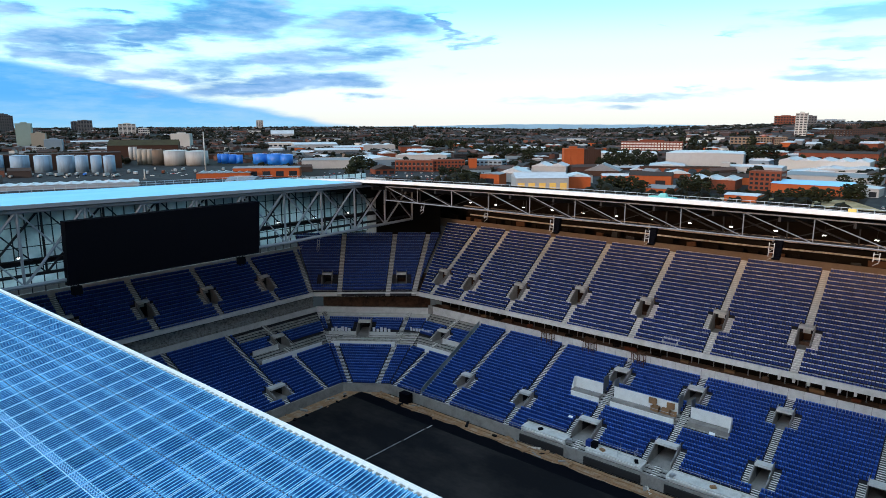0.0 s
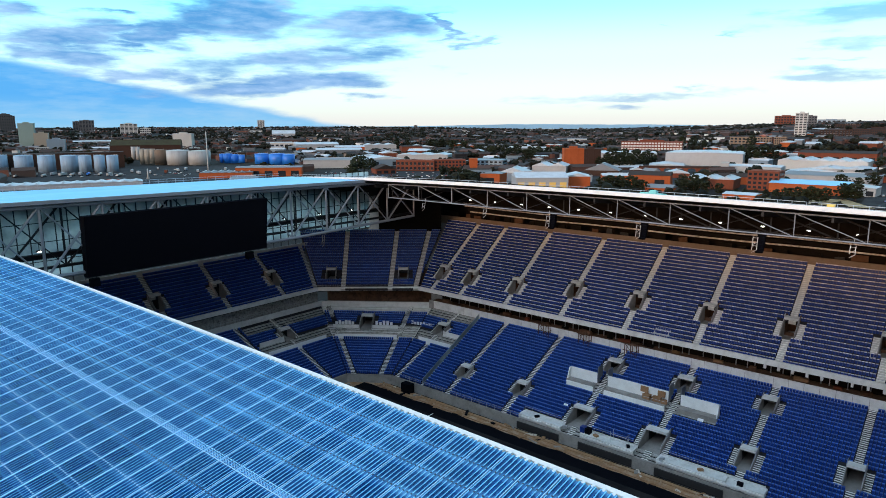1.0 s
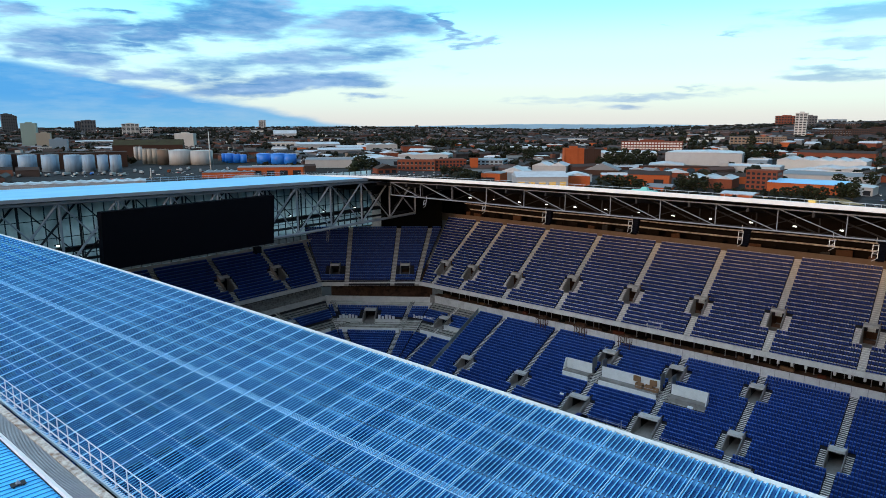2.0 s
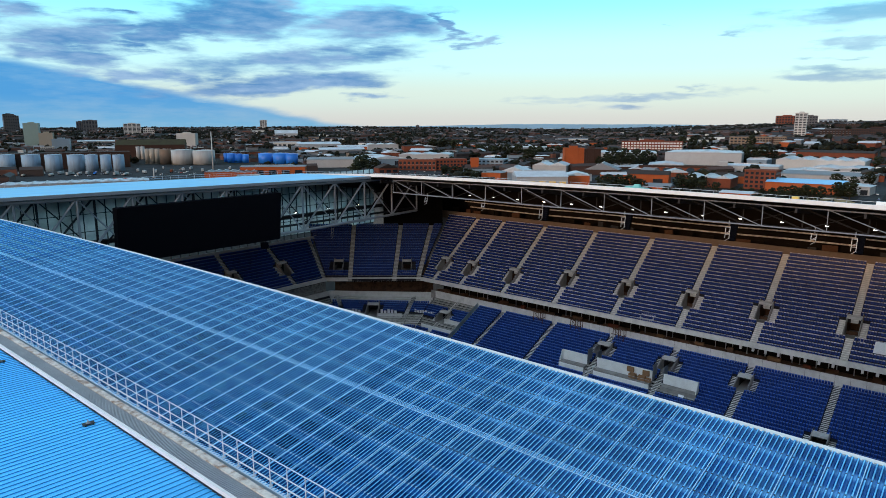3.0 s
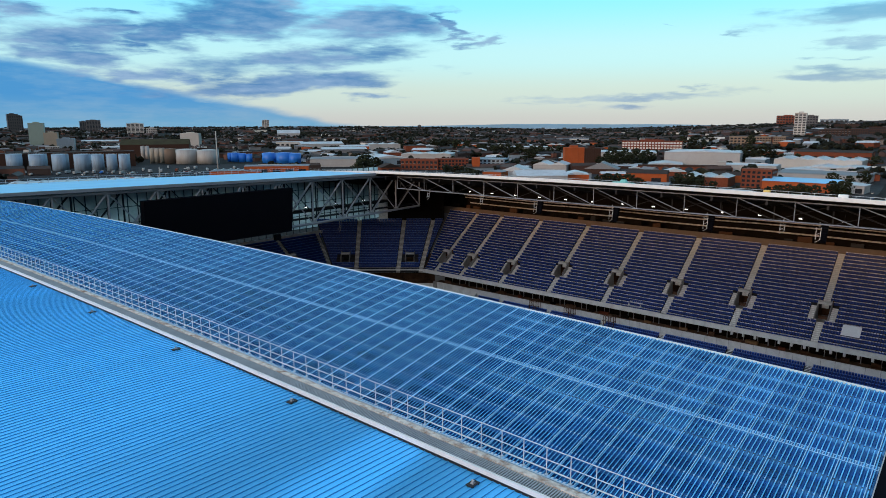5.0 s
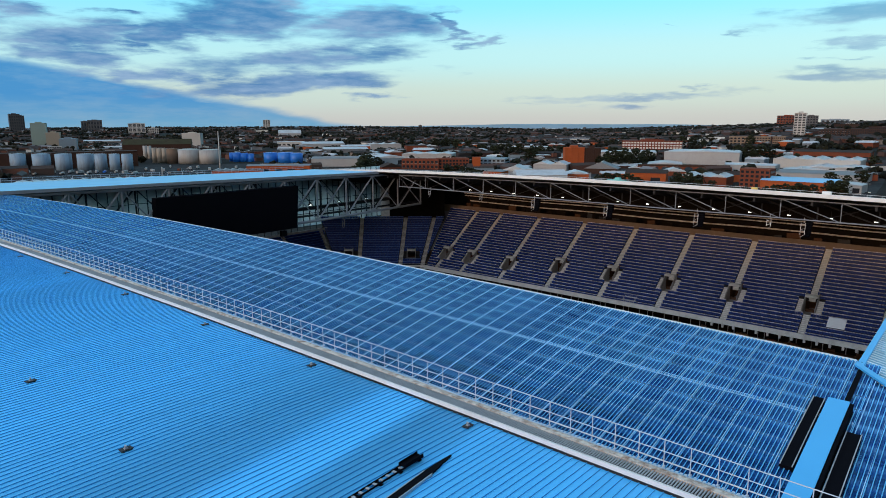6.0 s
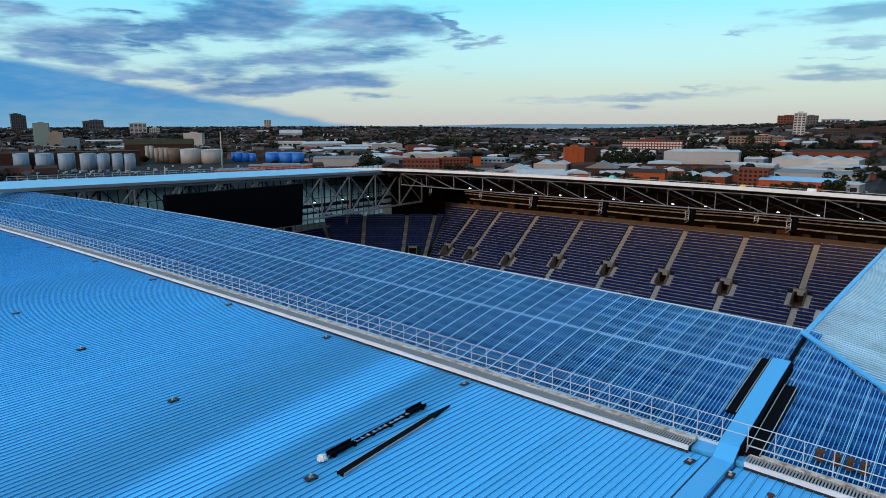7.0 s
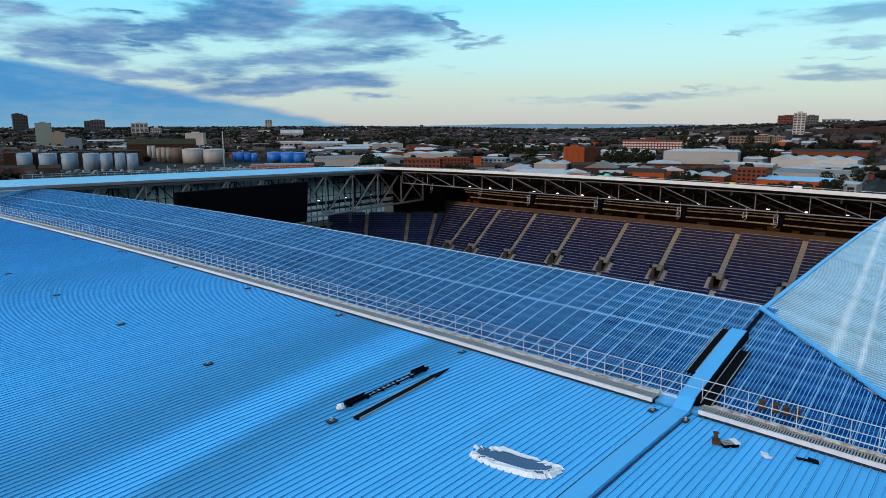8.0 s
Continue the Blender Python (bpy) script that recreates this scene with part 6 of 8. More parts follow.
block_building(804, 444, 26.2, 18.0, 25.4, -49.2, 1, 3, BRICK_ORANGE, 'bright orange brick warehouse block with tall piers')
block_building(818, 424, 21.5, 26.0, 24.6, -50.6, 1, 7, BRICK_DARK, 'dark ribbed flank of the brick warehouse')
block_building(1226, 513, 112.2, 24.0, 20.5, -71.5, 4, 20, BRICK_MILL, 'long red brick mill with white window columns')
warehouse(985, 450, 89.0, 90.0, 12.5, -65.6, CLAD_WHITE, ROOF_PALE, 'large pale distribution shed', 0.03)
warehouse(940, 317, 101.4, 90.0, 17.3, -77.5, CLAD_WHITE, ROOF_PALE, 'large white distribution shed with blue end', 0.03)
warehouse(1171, 760, 82.5, 30.0, 9.4, -57.1, CLAD_GREY, ROOF_PALE, 'low grey clad works shed', 0.12)
warehouse(1744, 956, 56.3, 20.0, 9.9, -61.4, RENDER_WHITE, ROOF_GREY, 'white rendered house with slate roof', 0.30, doors=3)
warehouse(865, 339, 45.1, 60.0, 3.8, -68.7, CLAD_WHITE, ROOF_PALE, 'long low pale sheet-roofed shed', 0.12)
viaduct(813, 294, 110.9, 7.6, -67.2)
warehouse(607, 254, 39.0, 26.0, 10.8, -73.4, BRICK_ORANGE, ROOF_BROWN, 'orange brick works with a brown roof', 0.25, doors=2)
warehouse(629, 206, 45.2, 34.0, 8.4, -84.0, BRICK_RED, ROOF_PALE, 'brick works with three pale gables', 0.35, bays=3)
warehouse(726, 271, 25.1, 24.0, 5.0, -63.6, BRICK_RED, ROOF_PALE, 'small works with a ribbed pale roof', 0.30)
block_building(640, 161, 26.5, 20.0, 16.3, -89.9, 4, 6, BRICK_RED, 'red brick warehouse with tall dark openings')
warehouse(849, 229, 66.4, 36.0, 7.5, -85.1, CLAD_WHITE, ROOF_PALE, 'long white clad shed with blue end', 0.10)
block_building(839, 256, 9.7, 10.0, 11.0, -73.1, 1, 1, CLAD_WHITE, 'slim white clad lift tower')
warehouse(932, 169, 99.3, 60.0, 11.2, -87.9, RENDER_WHITE, ROOF_PALE, 'white rendered works with sawtooth roof', 0.30, bays=5)
warehouse(1030, 170, 93.9, 50.0, 14.5, -86.8, BRICK_RED, ROOF_BROWN, 'long red brick mill shed', 0.10, doors=9)
warehouse(880, 139, 59.3, 60.0, 5.9, -89.2, CLAD_WHITE, ROOF_PALE, 'white clad warehouse with pale roof', 0.15, bays=2)
warehouse(758, 129, 86.5, 60.0, 6.8, -90.4, CLAD_WHITE, ROOF_GREY, 'broad warehouse with grey sheet roof', 0.08)
warehouse(843, 166, 45.3, 50.0, 3.9, -85.0, CLAD_WHITE, ROOF_PALE, 'low pale sheet-roofed warehouse', 0.12)
warehouse(1154, 287, 54.6, 40.0, 5.5, -80.3, BRICK_RED, ROOF_PALE, 'red brick shed with pale roof', 0.20, bays=2)
warehouse(632, 123, 61.3, 30.0, 7.7, -91.0, BRICK_ORANGE, ROOF_BLUE, 'long brick depot with a bright blue roof', 0.20)
warehouse(639, 86, 24.7, 24.0, 6.6, -92.3, CLAD_WHITE, ROOF_PALE, 'white clad depot with roller doors', 0.10, doors=3)
warehouse(780, 93, 25.1, 24.0, 6.8, -73.3, BRICK_RED, ROOF_BROWN, 'red brick building by the road', 0.40)
warehouse(249, 682, 130.0, 30.0, 3.8, -24.0, CLAD_WHITE, ROOF_PALE, 'long low dock shed with pale ribbed roof', 0.18, bays=12)
mast(416, 715, 51.9)
mast(352, 734, 11.4)
tree(514, 563, 23.3)
tree(501, 557, 16.5)
tree(523, 253, 16.4)
tree(531, 265, 13.9)
tree(532, 248, 15.6)
tree(548, 245, 14.9)
tree(548, 236, 11.8)
tree(560, 458, 13.6)
tree(589, 497, 11.9)
tree(556, 438, 12.1)
tree(551, 422, 10.7)
tree(563, 123, 10.5)
tree(561, 115, 11.7)
tree(564, 106, 12.5)
tree(573, 98, 11.2)
tree(572, 132, 8.1)
tree(596, 90, 13.3)
tree(626, 89, 11.1)
tree(600, 82, 13.2)
tree(605, 89, 10.7)
tree(563, 110, 10.4)
tree(563, 101, 11.1)
tree(711, 111, 12.7)
tree(710, 97, 10.4)
tree(582, 202, 11.9)
tree(575, 209, 12.8)
tree(578, 191, 10.7)
tree(581, 180, 9.6)
tree(811, 398, 19.5)
tree(819, 385, 20.9)
tree(828, 374, 19.4)
tree(855, 370, 16.8)
tree(824, 417, 15.3)
tree(1002, 278, 17.8)
tree(1006, 264, 16.0)
tree(1018, 298, 16.6)
tree(969, 665, 17.9)
tree(1033, 747, 17.3)
tree(927, 601, 18.7)
tree(1117, 837, 16.6)
lorry(263, 871, 53.3, TANK_WHITE)
lorry(286, 854, 56.7, TANK_WHITE)
lorry(307, 854, 40.4, CLAD_WHITE)
lorry(330, 839, 58.7, TANK_BRIGHT)
lorry(346, 792, 46.6, TANK_WHITE)
lorry(377, 809, 75.2, CLAD_WHITE)
lorry(432, 816, 67.3, CLAD_WHITE)
lorry(408, 800, 53.1, BRICK_RED)
lorry(449, 827, 51.6, CLAD_WHITE)
lorry(431, 868, 63.7, TANK_WHITE)
lorry(266, 906, 63.8, TANK_WHITE)
lorry(283, 899, 60.7, CLAD_WHITE)
lorry(287, 881, 67.2, TANK_WHITE)
lorry(304, 874, 51.0, CLAD_WHITE)
lorry(314, 845, 54.8, TANK_WHITE)
lorry(324, 847, 61.2, CLAD_WHITE)
lorry(339, 828, 57.9, TANK_WHITE)
lorry(342, 809, 47.2, CLAD_WHITE)
lorry(385, 844, 60.7, CLAD_WHITE)
lorry(390, 806, 62.4, CLAD_WHITE)
lorry(438, 778, 62.8, CLAD_WHITE)
lorry(482, 785, 53.6, CLAD_WHITE)
lorry(512, 800, 52.5, BRICK_RED)
lorry(509, 768, 54.6, CLAD_WHITE)
# rows of parked cars between the works
car(535, 643, 45, 0)
car(535, 633, 38, 0)
car(536, 626, 45, 3)
car(547, 629, 39, 0)
car(546, 617, 34, 1)
car(550, 613, 43, 1)
car(564, 609, 40, 0)
car(568, 595, 31, 3)
car(568, 585, 30, 1)
car(582, 584, 36, 0)
car(583, 574, 31, 0)
car(591, 573, 35, 0)
car(597, 563, 36, 0)
car(599, 554, 27, 3)
car(611, 549, 30, 0)
car(617, 536, 28, 1)
car(619, 524, 28, 3)
car(628, 523, 34, 1)
car(504, 607, 35, 3)
car(512, 604, 43, 3)
car(512, 598, 40, 2)
car(516, 593, 44, 0)
car(524, 590, 44, 0)
car(527, 589, 35, 3)
car(526, 578, 35, 4)
car(535, 580, 38, 0)
car(534, 568, 40, 3)
car(539, 563, 34, 4)
car(545, 561, 32, 0)
car(545, 553, 32, 4)
car(553, 553, 31, 4)
car(557, 550, 36, 3)
car(559, 542, 39, 0)
car(570, 535, 30, 0)
car(571, 528, 33, 0)
car(575, 526, 32, 2)
car(577, 511, 26, 0)
car(586, 510, 26, 1)
car(591, 507, 25, 4)
car(590, 499, 25, 0)
car(592, 494, 31, 3)
car(488, 569, 43, 1)
car(496, 563, 40, 0)
car(498, 554, 38, 2)
car(502, 544, 40, 0)
car(512, 544, 32, 3)
car(509, 535, 38, 1)
car(518, 534, 30, 0)
car(520, 519, 40, 1)
car(531, 516, 35, 4)
car(531, 506, 33, 0)
car(535, 504, 34, 4)
car(543, 504, 28, 2)
car(542, 496, 34, 0)
car(547, 483, 33, 3)
car(555, 483, 25, 3)
car(559, 478, 35, 0)
car(557, 472, 27, 1)
car(568, 471, 26, 0)

for r in range(5):
    for k in range(9):
        if rng_c.random() < 0.78:
            u, v = 462 + 16 * r, 452 + 16 * r
            car(u + k * 5.5 + rng_c.uniform(-0.3, 0.3), v - k * 6.0 + 34, 45 + rng_c.uniform(-3, 3), rng_c.choice((0, 0, 1, 1, 2, 3, 4)))
for k in range(26):
    car(300 + rng_c.uniform(0, 170), 735 + rng_c.uniform(0, 110), rng_c.choice((30, 120)) + rng_c.uniform(-8, 8), rng_c.choice((0, 0, 0, 1, 2, 3)))
for k in range(7):
    car(470 + 45 * k, 46 + 6.2 * k + rng_c.uniform(-3, 3), 12, rng_c.choice((0, 1, 2, 4)))
for k in range(14):
    car(700 + rng_c.uniform(0, 120), 290 + rng_c.uniform(0, 90), rng_c.uniform(0, 180), rng_c.choice((0, 0, 1, 2)))


def free(x, y, extra=0.0):
    return all((x - a) ** 2 + (y - b) ** 2 > (r + extra) ** 2 for a, b, r in TAKEN)


def scatter_town():
    """Rows of far houses, low sheds and woods over the land, thinning with distance."""
    rng = random.Random(5)
    walls, roofs = Shape(), Shape()
    for k in range(5200):
        r = 760 + 3900 * rng.random() ** 0.85
        a = radians(rng.uniform(8, 92))
        x, y = r * math.sin(a), r * math.cos(a)
        if noise.noise(Vector((x / 330, y / 330, 4))) < -0.16 or not free(x, y, 12):
            continue
        z, n = ground_z(x, y) - 0.6, rng.choice((1, 2, 4, 6, 8))
        w, d, h = 6.0 * n, rng.uniform(8, 11), rng.uniform(5.5, 8.0)
        m = pose(x, y, z, 0, 0, rng.choice((-20, 70)) + 40 * noise.noise(Vector((x / 700, y / 700, 1))))
        p = [m @ Vector(q) for q in ((-w / 2, -d / 2, 0), (w / 2, -d / 2, 0), (w / 2, d / 2, 0), (-w / 2, d / 2, 0), (-w / 2, -d / 2, h), (w / 2, -d / 2, h), (w / 2, d / 2, h), (-w / 2, d / 2, h))]
        walls.hexa(p)
        t = h + d * 0.32
        q = [m @ Vector(c) for c in ((-w / 2, -d / 2 - 0.4, h), (w / 2, -d / 2 - 0.4, h), (w / 2, d / 2 + 0.4, h), (-w / 2, d / 2 + 0.4, h), (-w / 2, 0, t), (w / 2, 0, t))]
        i = len(roofs.v)
        roofs.v.extend(tuple(c) for c in q)
        roofs.f.extend([(i, i + 1, i + 5, i + 4), (i + 2, i + 3, i + 4, i + 5), (i, i + 4, i + 3), (i + 1, i + 2, i + 5)])
    me = walls.mesh("house", HOUSE_WALLS)
    ob = tagged(new("far_houses", me), "rows of small far brick houses", "houses", kind="stuff")
    part("house_roofs", roofs, HOUSE_ROOFS, ob)
    s = Shape()
    for k in range(15000):
        r = 480 + 4310 * rng.random() ** 0.9
        a = radians(rng.uniform(8, 92))
        x, y = r * math.sin(a), r * math.cos(a)
        dense = noise.noise(Vector((x / 240, y / 240, 9)))
        if (r < 1150 and dense < -0.06) or dense < -0.13 or not free(x, y, 6):
            continue
        h = rng.uniform(5, 11) * (1.15 if r > 2500 else 1.0)
        z = ground_z(x, y) - 0.5
        for j in range(3):
            clump(s, (x + rng.uniform(-h, h) * 0.6, y + rng.uniform(-h, h) * 0.6, z + h * rng.uniform(0.3, 0.75)), h * rng.uniform(0.35, 0.62), rng, 0.9)
    single("far_woods", s, WOOD, "dark belts of far trees between the houses", "trees", kind="stuff")


def sheds_between():
    """Low pale works sheds that fill the industrial belt."""
    rng = random.Random(21)
    for k in range(330):
        r = 520 + 1250 * rng.random()
        a = radians(rng.uniform(22, 84))
        x, y = r * math.sin(a), r * math.cos(a)
        w = rng.uniform(14, 42)
        if not free(x, y, w * 0.6 + 6):
            continue
        warehouse(x, y, w, rng.uniform(10, 28), rng.uniform(4, 7.5), -math.degrees(a) + rng.choice((-14, 8, 76)), rng.choice((CLAD_WHITE, CLAD_GREY, BRICK_RED, BRICK_DARK, BRICK_ORANGE, CLAD_BLUE)),
                  rng.choice((ROOF_PALE, ROOF_PALE, ROOF_GREY, ROOF_BROWN, ROOF_BROWN)), "low works shed with a pitched sheet roof", rng.uniform(0.1, 0.35), rng.choice((1, 1, 2)))


sheds_between()
scatter_town()

# far hills along the skyline, the blue haze of distance put into their colour
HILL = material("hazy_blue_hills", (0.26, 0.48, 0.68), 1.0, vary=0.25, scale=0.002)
s = Shape()
n = 90
for k in range(n):
    a = radians(20 + 60 * k / (n - 1))
    up = 40 + 9 * max(0, noise.noise(Vector((k * 0.09, 0, 7)))) + 3 * noise.noise(Vector((k * 0.5, 0, 2))) + 13 * math.exp(-((k - 54) / 9) ** 2) + 8 * math.exp(-((k - 67) / 8) ** 2)
    for z in (20, up):
        s.v.append((4930 * math.sin(a), 4930 * math.cos(a), z))
for k in range(n - 1):
    s.f.append((2 * k, 2 * k + 2, 2 * k + 3, 2 * k + 1))
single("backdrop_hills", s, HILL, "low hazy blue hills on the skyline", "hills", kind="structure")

# ---- things on the main roof ----


def roof_at(x, y):
    return metal_z(x) + arch(y) - 0.2


flash = thing("expansion_strip", "broad bright blue flashing strip across the metal roof", "flashing")
STRIP_X = [1.6 - 2.28 * k for k in range(21)]
part("capping", Shape().sweep([[(x, -14.95, roof_at(x, -14.4) - 0.02), (x, -14.0, roof_at(x, -14.4) - 0.02), (x, -14.04, roof_at(x, -14.4) + 0.16), (x, -14.91, roof_at(x, -14.4) + 0.16)] for x in STRIP_X]), ROOF_FLASH, flash)
for y in (-15.0, -13.95):
    part("dark_joint", Shape().sweep([[(x, y - 0.045, roof_at(x, y) - 0.02), (x, y + 0.045, roof_at(x, y) - 0.02), (x, y + 0.045, roof_at(x, y) + 0.06), (x, y - 0.045, roof_at(x, y) + 0.06)] for x in STRIP_X]), JOINT, flash)


part("end_tray", Shape().box(1.78, 3.1, -15.34, -14.96, 45.5, 45.80), ROOF_FLASH, flash)
part("end_tray", Shape().box(1.78, 3.1, -14.04, -13.06, 45.5, 45.80), ROOF_FLASH, flash)
part("bridge_plate", Shape().hexa([(1.5, -14.93, 45.70), (2.32, -14.93, 46.10), (2.32, -14.07, 46.10), (1.5, -14.07, 45.70), (1.5, -14.93, 45.80), (2.32, -14.93, 46.20), (2.32, -14.07, 46.20), (1.5, -14.07, 45.80)]), ROOF_FLASH, flash)


def raised_box(name, x0, x1, y0, y1, lift, high, mat, parent, label=""):
    """A long low box that follows the slope of the clear roof."""
    xs = [x0 + (x1 - x0) * k / 4 for k in range(5)]
    return part(name, Shape().sweep([[(x, y0, poly_z(x) + lift), (x, y1, poly_z(x) + lift), (x, y1, poly_z(x) + lift + high), (x, y0, poly_z(x) + lift + high)] for x in xs]), mat, parent, label)


vent = thing("roof_vent", "long blue-topped vent housing with black side louvres on the clear roof", "roof vent")
raised_box("housing", 2.35, 10.4, -15.08, -14.1, 0.0, 0.42, BLACK, vent)
raised_box("cover", 2.3, 10.45, -14.93, -14.07, 0.424, 0.05, ROOF_FLASH, vent, "bright blue cover sheet")
raised_box("joint", 10.4, 14.7, -14.82, -14.6, 0.0, 0.10, BLACK, vent)
for x0, x1, y0, y1 in ((5.1, 10.7, -13.93, -13.42), (2.4, 8.5, -15.75, -15.14)):
    raised_box("louvre", x0, x1, y0, y1, 0.05, 0.16, BLACK, vent)
    for y in (y0 + 0.03, y1 - 0.03):
        raised_box("louvre_edge", x0, x1, y - 0.02, y + 0.02, 0.214, 0.03, GALV, vent)

anchor = thing("roof_anchor", "small dark steel safety-line anchor on a base plate", "roof anchor", "anchors on the main roof", at=(1.1, 0, 0))
part("base_plate", Shape().box(-0.26, 0.26, -0.17, 0.17, 0.05, 0.08).box(-0.2, -0.14, -0.17, 0.17, 0.0, 0.05).box(0.14, 0.2, -0.17, 0.17, 0.0, 0.05), STEEL_DARK, anchor)
part("bracket", Shape().hexa([(-0.09, -0.08, 0.081), (0.09, -0.08, 0.081), (0.09, 0.08, 0.081), (-0.09, 0.08, 0.081), (-0.03, -0.03, 0.19), (0.03, -0.03, 0.19), (0.03, 0.03, 0.19), (-0.03, 0.03, 0.19)]), STEEL, anchor)
part("eye", Shape().tube((0, -0.07, 0.21), (0, 0.07, 0.21), 0.03, 8), GALV, anchor)
spots = [(0.62, y) for y in (-25.2, -15.1, -13.42, -0.95, 10.8, 22.65, 35.15, 47.4, 59.85, 72, 84, 96)] + [(-11.15, y) for y in (-26.4, -14.4, -2.46, 8.71, 20.2, 32.05, 43.9, 56)]
for k, (x, y) in enumerate(spots):
    m = pose(x, y, roof_at(x, y), 0, 0, 8 * math.sin(k * 2.1))
    if k == 0:
        anchor.matrix_basis = m
    else:
        copy_thing(anchor, m)

lad = thing("cable_tray", "thin black cable tray with pale rungs lying on the metal roof", "cable tray", at=(-9.85, -1.85, roof_at(-7, -1.5)), turn=3.2)
for y in (0.0, 0.26):
    part("side_rail", Shape().box(0.15, 6.75, y - 0.02, y + 0.02, 0.06, 0.13), BLACK, lad)
for k in range(17):
    part("rung", Shape().box(0.3 + 0.39 * k, 0.42 + 0.39 * k, 0.02, 0.24, 0.075, 0.11), GALV, lad)
for k in range(6):
    part("foot", Shape().box(0.4 + 1.2 * k, 0.56 + 1.2 * k, -0.06, 0.32, 0.0, 0.06), BLACK, lad)
for x0, x1 in ((0.25, 1.75), (5.5, 6.7)):
    part("tray_section", Shape().box(x0, x1, -0.05, -0.02, 0.1, 0.26).box(x0, x1, 0.28, 0.31, 0.1, 0.26).box(x0, x1, -0.02, 0.28, 0.13, 0.15), BLACK, lad)
rng_w = random.Random(9)
wad = Shape()
for k in range(5):
    wad.cbox((-0.1 + rng_w.uniform(-0.12, 0.12), 0.12 + rng_w.uniform(-0.1, 0.1), 0.10 + 0.03 * k), (0.3, 0.26, 0.12), Euler((rng_w.uniform(-0.5, 0.5), rng_w.uniform(-0.5, 0.5), rng_w.uniform(0, 3))).to_matrix())
part("end_wrap", wad, WALL_WHITE, lad, "crumpled white plastic end wrap")

mat_strip = thing("rubber_strip", "flat bundle of black rubber strip lying on the metal roof", "rubber strip", at=(-10.2, -3.3, roof_at(-7, -3)), turn=5.8)
part("band", Shape().box(0, 6.3, 0, 0.34, 0.0, 0.12), BLACK, mat_strip)
for y in (-0.05, 0.345):
    part("pale_edge", Shape().box(0.05, 6.3, y, y + 0.04, 0.0, 0.13), GALV, mat_strip)
part("tail", Shape().hexa([(6.3, 0.02, 0.0), (8.1, 0.22, 0.0), (8.1, 0.28, 0.0), (6.3, 0.4, 0.0), (6.3, 0.02, 0.10), (8.1, 0.22, 0.06), (8.1, 0.28, 0.06), (6.3, 0.4, 0.10)]), BLACK, mat_strip)

FILM = material("white_plastic_film", (0.86, 0.88, 0.90), 0.35, vary=0.12, scale=1.5, grain=0.15, grain_scale=6, bump=0.5)
PANEL = material("grey_blue_panel", (0.05, 0.12, 0.24), 0.5, vary=0.2, scale=0.8)
wrap = thing("wrapped_panel", "grey-blue panel in torn white plastic wrapping on the roof", "wrapped panel", at=(-8.5, -11.2, roof_at(-8.4, -11)), turn=-78)
part("panel", Shape().box(-1.75, 1.6, -0.42, 0.44, 0.02, 0.14), PANEL, wrap)
rng_f = random.Random(3)
secs = []
for k in range(61):
    a = 6.28319 * k / 60
    rx, ry = 2.0 + 0.14 * math.sin(3 * a) + rng_f.uniform(-0.10, 0.10), 0.74 + 0.10 * math.sin(4 * a + 1) + rng_f.uniform(-0.07, 0.07)
    cx, cy = math.copysign(abs(math.cos(a)) ** 0.5, math.cos(a)), math.copysign(abs(math.sin(a)) ** 0.5, math.sin(a))
    h = 0.15 + rng_f.uniform(-0.08, 0.10)
    secs.append([(cx * rx, cy * ry, 0.0), (cx * (rx - 0.14), cy * (ry - 0.12), h), (cx * (rx - 0.30), cy * (ry - 0.26), h * 0.75), (cx * (rx - 0.40), cy * (ry - 0.38), 0.15)])
secs[-1] = [tuple(q) for q in secs[0]]
film = Shape()
for sec in secs:
    film.v.extend(sec)
for j in range(60):
    film.f.extend((4 * j + i, 4 * j + i + 1, 4 * j + 5 + i, 4 * j + 4 + i) for i in range(3))
part("film", film, FILM, wrap, "crumpled white plastic film")


def spool(x, y, z, k, label="brown wooden cable drum on the roof", size=1.0):
    b = thing("cable_drum", label, "cable drum", "cable drums by the walkway", at=(x, y, z), turn=25 * k)
    part("lower_flange", Shape().lathe((0, 0, 0), [(0.20 * size, 0), (0.20 * size, 0.05 * size)], 14), RUST_BROWN, b)
    part("core", Shape().lathe((0, 0, 0.052 * size), [(0.11 * size, 0), (0.12 * size, 0.16 * size), (0.11 * size, 0.32 * size)], 14), RUST_BROWN, b)
    part("upper_flange", Shape().lathe((0, 0, 0.374 * size), [(0.20 * size, 0), (0.20 * size, 0.05 * size)], 14), RUST_BROWN, b)


for k, y in enumerate((-17.75, -18.35, -18.85, -19.35)):
    spool(3.72, y, poly_z(3.72) + arch(y) + 0.05, k)
spool(-0.62, -16.95, roof_at(-0.7, -17) + 0.19, 5, "brown cable drum on a low wooden stand", 0.72)
st = thing("timber_stand", "low brown timber stand on the metal roof", "stand", at=(-0.68, -17.0, roof_at(-0.7, -17)), turn=20)
part("board", Shape().box(-0.21, 0.21, -0.18, 0.18, 0.13, 0.17), RUST_BROWN, st)
for x in (-0.18, 0.18):
    part("leg", Shape().box(x - 0.03, x + 0.03, -0.18, 0.18, 0.0, 0.129), RUST_BROWN, st)
tl = thing("tool_crate", "black slatted crate with a white lid on the roof", "crate", at=(-0.50, -17.5, roof_at(-0.5, -17.5)), turn=-40)
part("tray", Shape().box(-0.36, 0.36, -0.24, 0.24, 0.0, 0.15), BLACK, tl)
for k in range(4):
    part("slat", Shape().box(-0.36, 0.16, -0.21 + 0.12 * k, -0.15 + 0.12 * k, 0.152, 0.175), GALV, tl)
